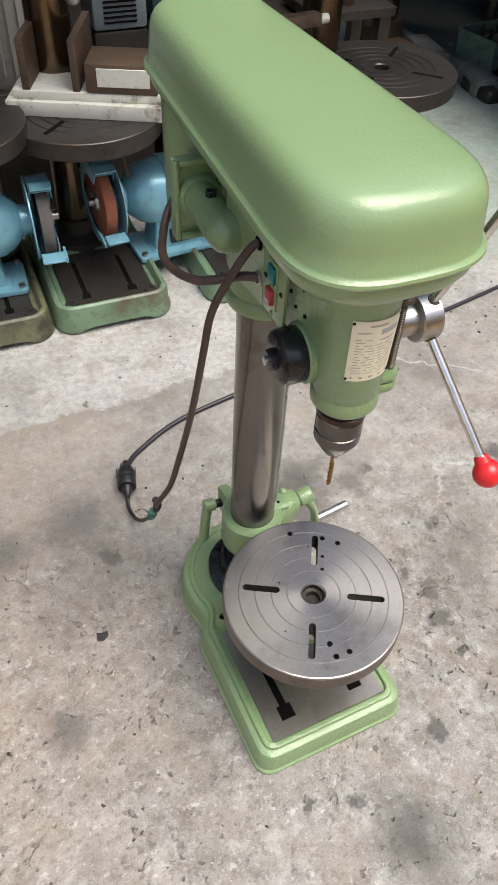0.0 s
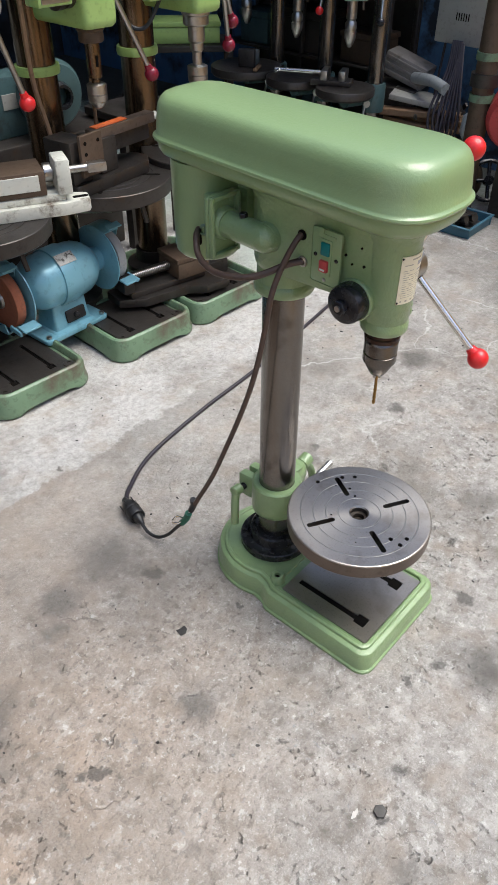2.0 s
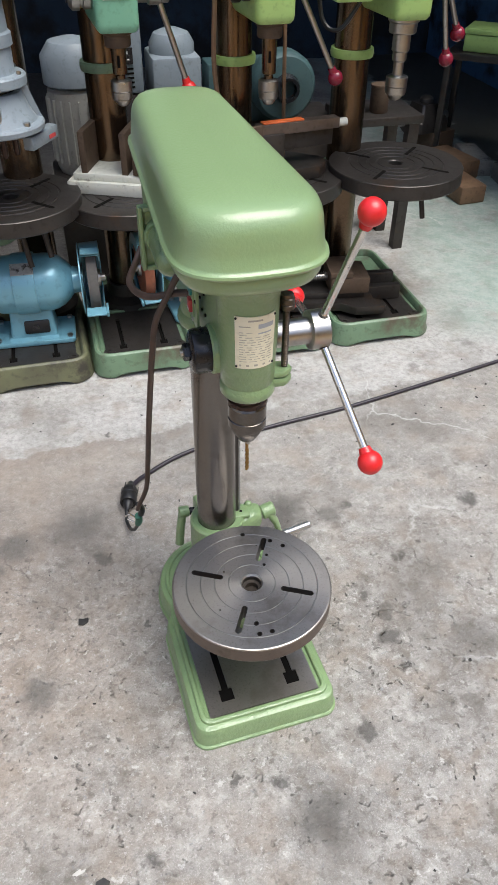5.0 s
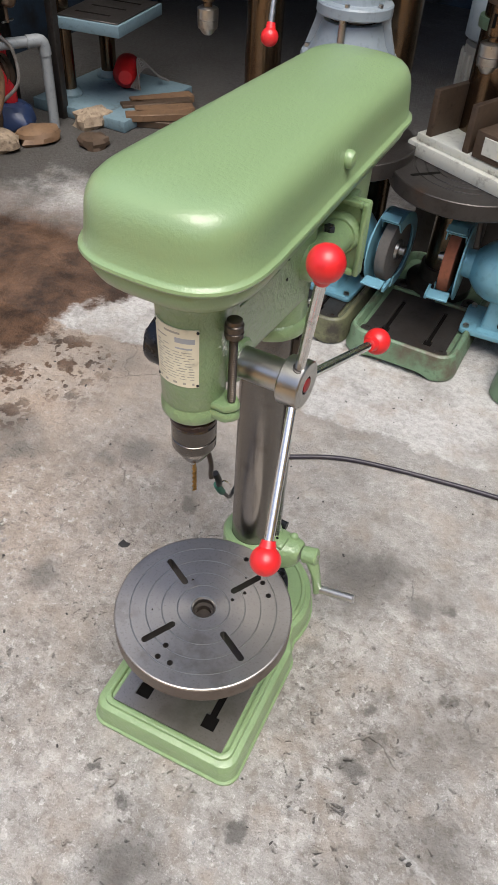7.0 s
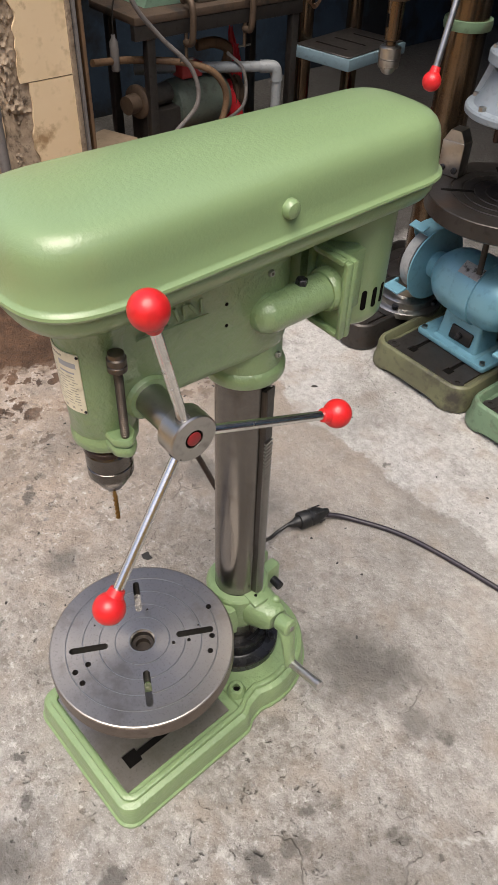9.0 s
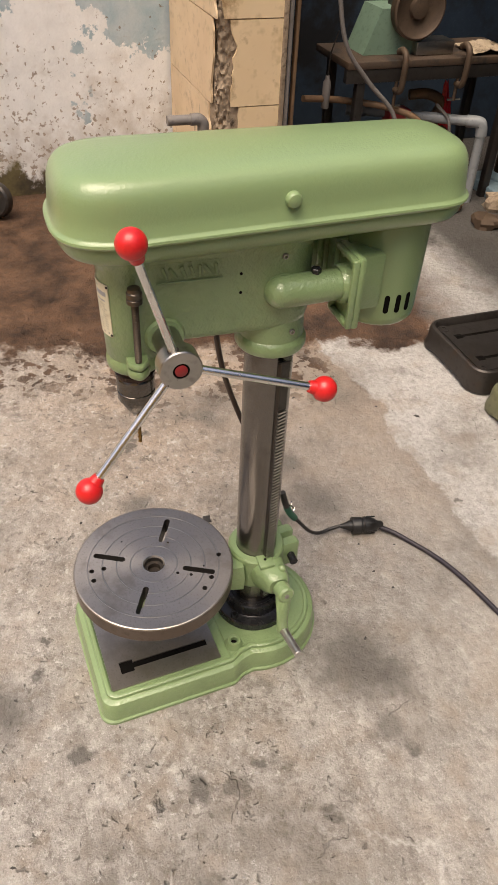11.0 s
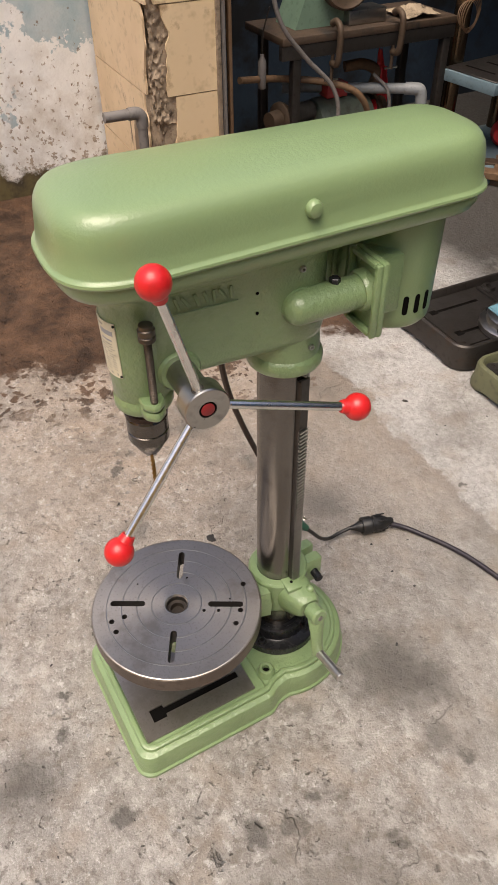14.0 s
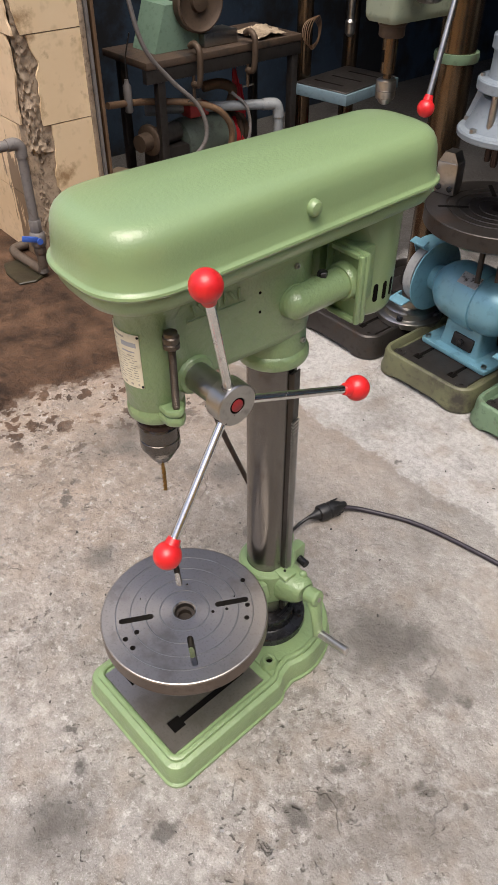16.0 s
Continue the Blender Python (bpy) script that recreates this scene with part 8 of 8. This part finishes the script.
part("lower_case", loft([[(x * k, y * k, z) for x, y in sec] for k, z in ((0.86, 0.0), (0.9, 0.006), (0.99, 0.075), (0.99, 0.084))]), M_teal_dark, wt_)
part("upper_case", loft([[(x * k, y * k, z) for x, y in sec] for k, z in ((0.97, 0.084), (0.985, 0.09), (0.97, 0.135), (0.86, 0.165), (0.6, 0.175))]), M_motor_beige, wt_)
part("label_band", box(0.0015, 0.12, 0.026, (0.0992, 0, 0.103), 0.0005, 1), M_pale_green, wt_)
for k in range(5):
    part("label_mark", box(0.0008, 0.012, 0.012, (0.1003, -0.042 + 0.021 * k, 0.103)), M_teal_dark, wt_)
ft = part("fitting", join(rod((0.06, 0.09, 0.115), (0.075, 0.135, 0.118), 0.022, seg=18), rod((0.095, 0.03, 0.10), (0.125, 0.035, 0.10), 0.018, seg=16)), M_rag, wt_)
part("hose", tube([(0.075, 0.13, 0.118), (0.09, 0.19, 0.125), (0.06, 0.27, 0.11), (0.02, 0.34, 0.06)], 0.009, 10), M_pvc_dark, ft)

# scrap by the foot of the peeling wall
wj = thing("scrap_heap", "heap of dark rusty machine scrap by the wall foot", "scrap", pose(-2.20, -0.40, 0, 0, 0, 20))
part("wheel", ring([(0.030, -0.02), (0.030, 0.02), (0.062, 0.024), (0.070, 0.016), (0.070, -0.016), (0.062, -0.024)], 28), M_iron_dark, wj, m=pose(0.02, 0.05, 0.072, 78, 10, 30))
part("bracket", join(box(0.16, 0.05, 0.014, (0, 0, 0.03), 0.003), box(0.014, 0.05, 0.09, (0.07, 0, 0.07), 0.003)), M_iron_dark, wj, m=pose(-0.03, -0.08, 0.0, 0, 0, 35))
part("tube", rod((-0.14, -0.02, 0.03), (0.06, -0.14, 0.05), 0.02, seg=16), M_scrap, wj)
part("plate", box(0.13, 0.09, 0.010, (0, 0, 0.012), 0.002, 1), M_rust, wj, m=pose(-0.10, 0.06, 0.0, 8, -6, 60))
part("angle_iron", join(box(0.20, 0.03, 0.006, (0, 0, 0.02), 0.001, 1), box(0.20, 0.006, 0.03, (0, 0.012, 0.034), 0.001, 1)), M_rust, wj, m=pose(0.03, 0.0, 0.02, 0, -12, -35))
# idle pulleys and a leaning panel by the post
hw = thing("handwheel", "black cast iron handwheel leaning among scrap", "wheel", pose(2.33, 0.80, 0.098, 62, 0, -50))
part("rim", ring([(0.080, -0.008), (0.080, 0.008), (0.088, 0.012), (0.096, 0.008), (0.096, -0.008), (0.088, -0.012)], 36), M_black, hw)
part("hub", lathe([(0.022, -0.018), (0.024, 0.0), (0.022, 0.018)], 20), M_black, hw)
for k in range(4):
    part("spoke", rod((0.018 * math.cos(math.pi / 2 * k), 0.018 * math.sin(math.pi / 2 * k), 0), (0.084 * math.cos(math.pi / 2 * k), 0.084 * math.sin(math.pi / 2 * k), 0), 0.009, seg=10), M_black, hw)
pn = thing("leaning_panel", "weathered grey board in a rusty frame leaning by the post", "panel", pose(2.36, 0.66, 0.0, 0, 9, -28))
part("board", box(0.018, 0.34, 0.60, (0, 0, 0.30), 0.003), M_pvc_dark, pn)
for sy in (-0.17, 0.17):
    part("frame_rail", box(0.028, 0.022, 0.62, (0, sy, 0.31), 0.003), M_rust, pn)
part("frame_rail", box(0.028, 0.32, 0.022, (0, 0, 0.612), 0.003), M_rust, pn)
pb = thing("steel_prop", "blue-grey steel prop with a black rubber foot leaning on the panel", "prop")
part("bar", rod((1.402, 0.152, 0.028), (2.27, 0.50, 0.50), 0.013, seg=16), M_grey_blue, pb)
part("rubber_foot", loft([[(1.385 + a * q, 0.143 + c * q, z) for a, c in ((-0.032, -0.022), (0.034, -0.018), (0.040, 0.022), (-0.026, 0.024))] for q, z in ((1.0, 0.0), (1.0, 0.018), (0.62, 0.052))]), M_plastic, pb)
# timber and steel blocks on the far floor
for bx_, by_, w_, d_, h_, rz_, mt, lab, cat in ((1.72, 2.32, 0.14, 0.26, 0.09, 12, M_wood, "worn timber block on the workshop floor", "block"), (1.62, 2.02, 0.13, 0.22, 0.08, 4, M_wood, "worn timber block on the workshop floor", "block"),
                                                (1.76, 2.66, 0.16, 0.20, 0.12, 20, M_rust, "rusty steel block on the workshop floor", "block")):
    single("floor_block", box(w_, d_, h_, (0, 0, h_ / 2), 0.008), mt, lab, cat, pose(bx_, by_, 0, 0, 0, rz_), "blocks on the far floor")
fm = thing("old_gearbox", "oily black gearbox casting on the workshop floor", "gearbox", pose(1.70, 2.64, 0.121, 0, 0, 15))
part("case", loft([[(x * k, y * k, z) for x, y in [tuple(p) for p in outline([(-0.10, -0.09), (0.10, -0.09), (0.10, 0.09), (-0.10, 0.09)], 0.03)]] for k, z in ((1.0, 0.0), (1.0, 0.05), (0.72, 0.09), (0.6, 0.13))]), M_iron_dark, fm)
part("shaft", rod((-0.16, 0, 0.05), (0.15, 0, 0.05), 0.022, seg=18), M_steel_dull, fm)
part("flange", lathe([(0.05, 0), (0.055, 0.004), (0.055, 0.02), (0.03, 0.025)], 24), M_scrap, fm, m=aim((-0.10, 0, 0.05), (-1, 0, 0.05)))
part("cap", lathe([(0.035, 0.13), (0.035, 0.15), (0.015, 0.165)], 20), M_scrap, fm)
tc = thing("tilted_crate", "dull grey slatted crate tilted on a dark stand", "crate", pose(2.42, 1.42, 0, 0, 0, 12))
part("stand", box(0.20, 0.26, 0.40, (0, 0, 0.20), 0.01), M_iron_dark, tc)
part("shell", box(0.13, 0.22, 0.10, (0, 0, 0.475), 0.006), M_pvc_dark, tc, m=pose(0, 0.10, 0.02, 18, 0, 0))
for q_ in range(3):
    part("slat", box(0.006, 0.20, 0.014, (-0.068, 0, 0.445 + 0.030 * q_), 0.002, 1), M_pvc_dark, tc, m=pose(0, 0.10, 0.02, 18, 0, 0))
# under and behind the bench
pf = thing("pipe_flange", "rusty brown flanged pipe end under the bench", "pipe", pose(-1.98, 1.10, 0))
part("flange", lathe([(0.02, 0), (0.058, 0.004), (0.062, 0.010), (0.062, 0.022), (0.058, 0.026), (0.036, 0.030), (0.034, 0.08)], 36), M_rust, pf, m=aim((0, -0.02, 0.29), (0.25, -1.0, 0.29)))
part("body", rod((-0.005, 0.0, 0.29), (-0.03, 0.12, 0.29), 0.040, seg=24), M_scrap, pf)
part("stand", box(0.12, 0.16, 0.251, (-0.02, 0.06, 0.1255), 0.008), M_iron_dark, pf)
wb = thing("plastic_bottle", "dull grey plastic bottle hanging behind the bench leg", "bottle", pose(-1.96, 0.97, 0.0))
part("body", lathe([(0.014, 0.42), (0.016, 0.424), (0.016, 0.515), (0.008, 0.53), (0.008, 0.54)], 20), M_pvc_dark, wb)
part("hook", tube([(0, 0, 0.54), (0.01, 0, 0.62), (0.02, 0.02, 0.70)], 0.003, 6), M_iron_dark, wb)
br = thing("brick_block", "orange-brown perforated brick under the pump", "brick", pose(-1.945, 1.245, 0, 0, 0, 25))
part("body", box(0.10, 0.20, 0.10, (0, 0, 0.05), 0.004), M_stone_red, br)
for k in range(3):
    part("brick_hole", box(0.002, 0.035, 0.05, (0.0505, -0.055 + 0.055 * k, 0.055)), M_hole, br)

for rx_, ry_, w_, d_, h_, mt, lb in ((-1.90, 1.37, 0.15, 0.11, 0.08, M_mortar, "broken beige stone lump under the bench"), (-1.84, 1.53, 0.18, 0.13, 0.06, M_wood, "brown timber lump lying by the pipe foot"), (-1.76, 1.80, 0.17, 0.12, 0.07, M_mortar, "broken beige stone lump on the dirty floor"), (-1.62, 1.62, 0.12, 0.10, 0.05, M_rust, "rusty iron lump on the dirty floor")):
    single("rubble_lump", rubble(w_, d_, h_, rx_ * 7), mt, lb, "rubble", pose(rx_, ry_, 0, 0, 0, 40 * ry_), "rubble under the bench", sharp=25)

# made-up dark rack, added to keep the space behind the far presses black
sr = thing("filler_rack", "made-up dark rack filling the black space by the blue wall", "rack", pose(2.60, 2.10, 0))
for sy in (-0.55, 0.0, 0.55):
    for sx in (-0.12, 0.12):
        part("post", box(0.025, 0.025, 0.82, (sx, sy, 0.41), 0.002, 1), M_iron_dark, sr)
for z_ in (0.08, 0.42, 0.78):
    part("shelf", box(0.27, 1.13, 0.014, (0, 0, z_), 0.002, 1), M_iron_dark, sr)
part("back_panel", box(0.006, 1.13, 0.76, (0.136, 0, 0.42), 0.001, 1), M_iron_dark, sr)
for z_, yy_, w_, h_, mt in ((0.087, -0.38, 0.24, 0.17, M_iron_dark), (0.087, -0.06, 0.28, 0.21, M_teal_dark), (0.087, 0.32, 0.26, 0.16, M_iron_dark), (0.427, -0.36, 0.22, 0.14, M_rust), (0.427, 0.04, 0.30, 0.20, M_iron_dark), (0.427, 0.38, 0.20, 0.16, M_teal_dark), (0.787, -0.30, 0.26, 0.10, M_iron_dark)):
    stock = join(box(0.20, w_, h_ * 0.8, (0, 0, h_ * 0.4), 0.008), box(0.21, w_ + 0.012, h_ * 0.2, (0, 0, h_ * 0.9), 0.004))
    single("filler_box", stock, mt, "made-up dark lidded box standing on the rack", "box", pose(2.60, 2.10 + yy_, z_, 0, 0, 8 * yy_), "boxes on the rack")

# ---- litter on the floor ----
bm = bmesh.new()
rim = [(0.0064 * (1 + 0.75 * noise.noise(Vector((math.cos(a) * 1.6, math.sin(a) * 1.6, 4.2)))), a) for a in (math.tau * k / 22 for k in range(22))]
loops_ = []
for k_ in (1.0, 0.55, 0.15):
    loops_.append([bm.verts.new((q * k_ * 1.5 * math.cos(a), q * k_ * 0.7 * math.sin(a), 0.0012 + 0.0022 * (1 + noise.noise(Vector((q * k_ * 160 * math.cos(a), q * k_ * 160 * math.sin(a), 1.0)))))) for q, a in rim])
for a_, c_ in zip(loops_, loops_[1:]):
    for k in range(22):
        bm.faces.new((a_[k], a_[(k + 1) % 22], c_[(k + 1) % 22], c_[k]))
bm.faces.new(loops_[-1])
single("paper_scrap", bm, M_paper, "small torn dirty white paper scrap on the concrete", "scrap", pose(-0.35, -0.51, 0, 0, 0, 15))
bm = prism([(-0.012, -0.004), (-0.002, -0.010), (0.010, -0.006), (0.013, 0.004), (0.004, 0.006), (-0.006, 0.012)], 0.0002, 0.0022, 0.0004)
chip = prism([(-0.010, -0.008), (0.004, -0.012), (0.013, -0.003), (0.009, 0.009), (-0.003, 0.012), (-0.012, 0.004)], 0.0002, 0.004, 0.0015)
single("stone_chip", chip, M_scrap, "small dark grey stone chip lying on the concrete", "chip", pose(-0.314, -0.538, 0, 0, 0, 30))
single("rubber_chip", bm, M_scrap, "dark torn rubber chip lying on the concrete", "scrap", pose(-0.30, -0.01, 0, 0, 0, 15))

# ---- loose grit on the floor ----
grit = bmesh.new()
rng = random.Random(11)
for k in range(230):
    r_ = rng.uniform(0.001, 0.0036) * (1.8 if rng.random() < 0.06 else 1)
    x, y = rng.uniform(-1.0, 1.3), rng.uniform(-1.0, 0.85)
    if abs(x) < 0.17 and -0.4 < y < 0.17:
        continue
    n_ = rng.choice((4, 5, 6))
    a0 = rng.uniform(0, 6.3)
    st = rng.uniform(1.0, 2.2)
    ca, sa = math.cos(a0 * 3), math.sin(a0 * 3)
    ringp = []
    for i in range(n_):
        a = a0 + 2 * math.pi * i / n_
        rr = r_ * rng.uniform(0.6, 1.2)
        px, py = rr * math.cos(a) * st, rr * math.sin(a)
        ringp.append((x + px * ca - py * sa, y + px * sa + py * ca))
    lo = [grit.verts.new((px, py, 0.0002)) for px, py in ringp]
    hi = [grit.verts.new((x + (px - x) * 0.6, y + (py - y) * 0.6, r_ * rng.uniform(0.5, 1.0))) for px, py in ringp]
    for i in range(n_):
        grit.faces.new((lo[i], lo[(i + 1) % n_], hi[(i + 1) % n_], hi[i]))
    grit.faces.new(hi)
single("floor_grit", grit, M_scrap, "scattered dark grit and metal chips on the floor", "debris", kind="stuff")
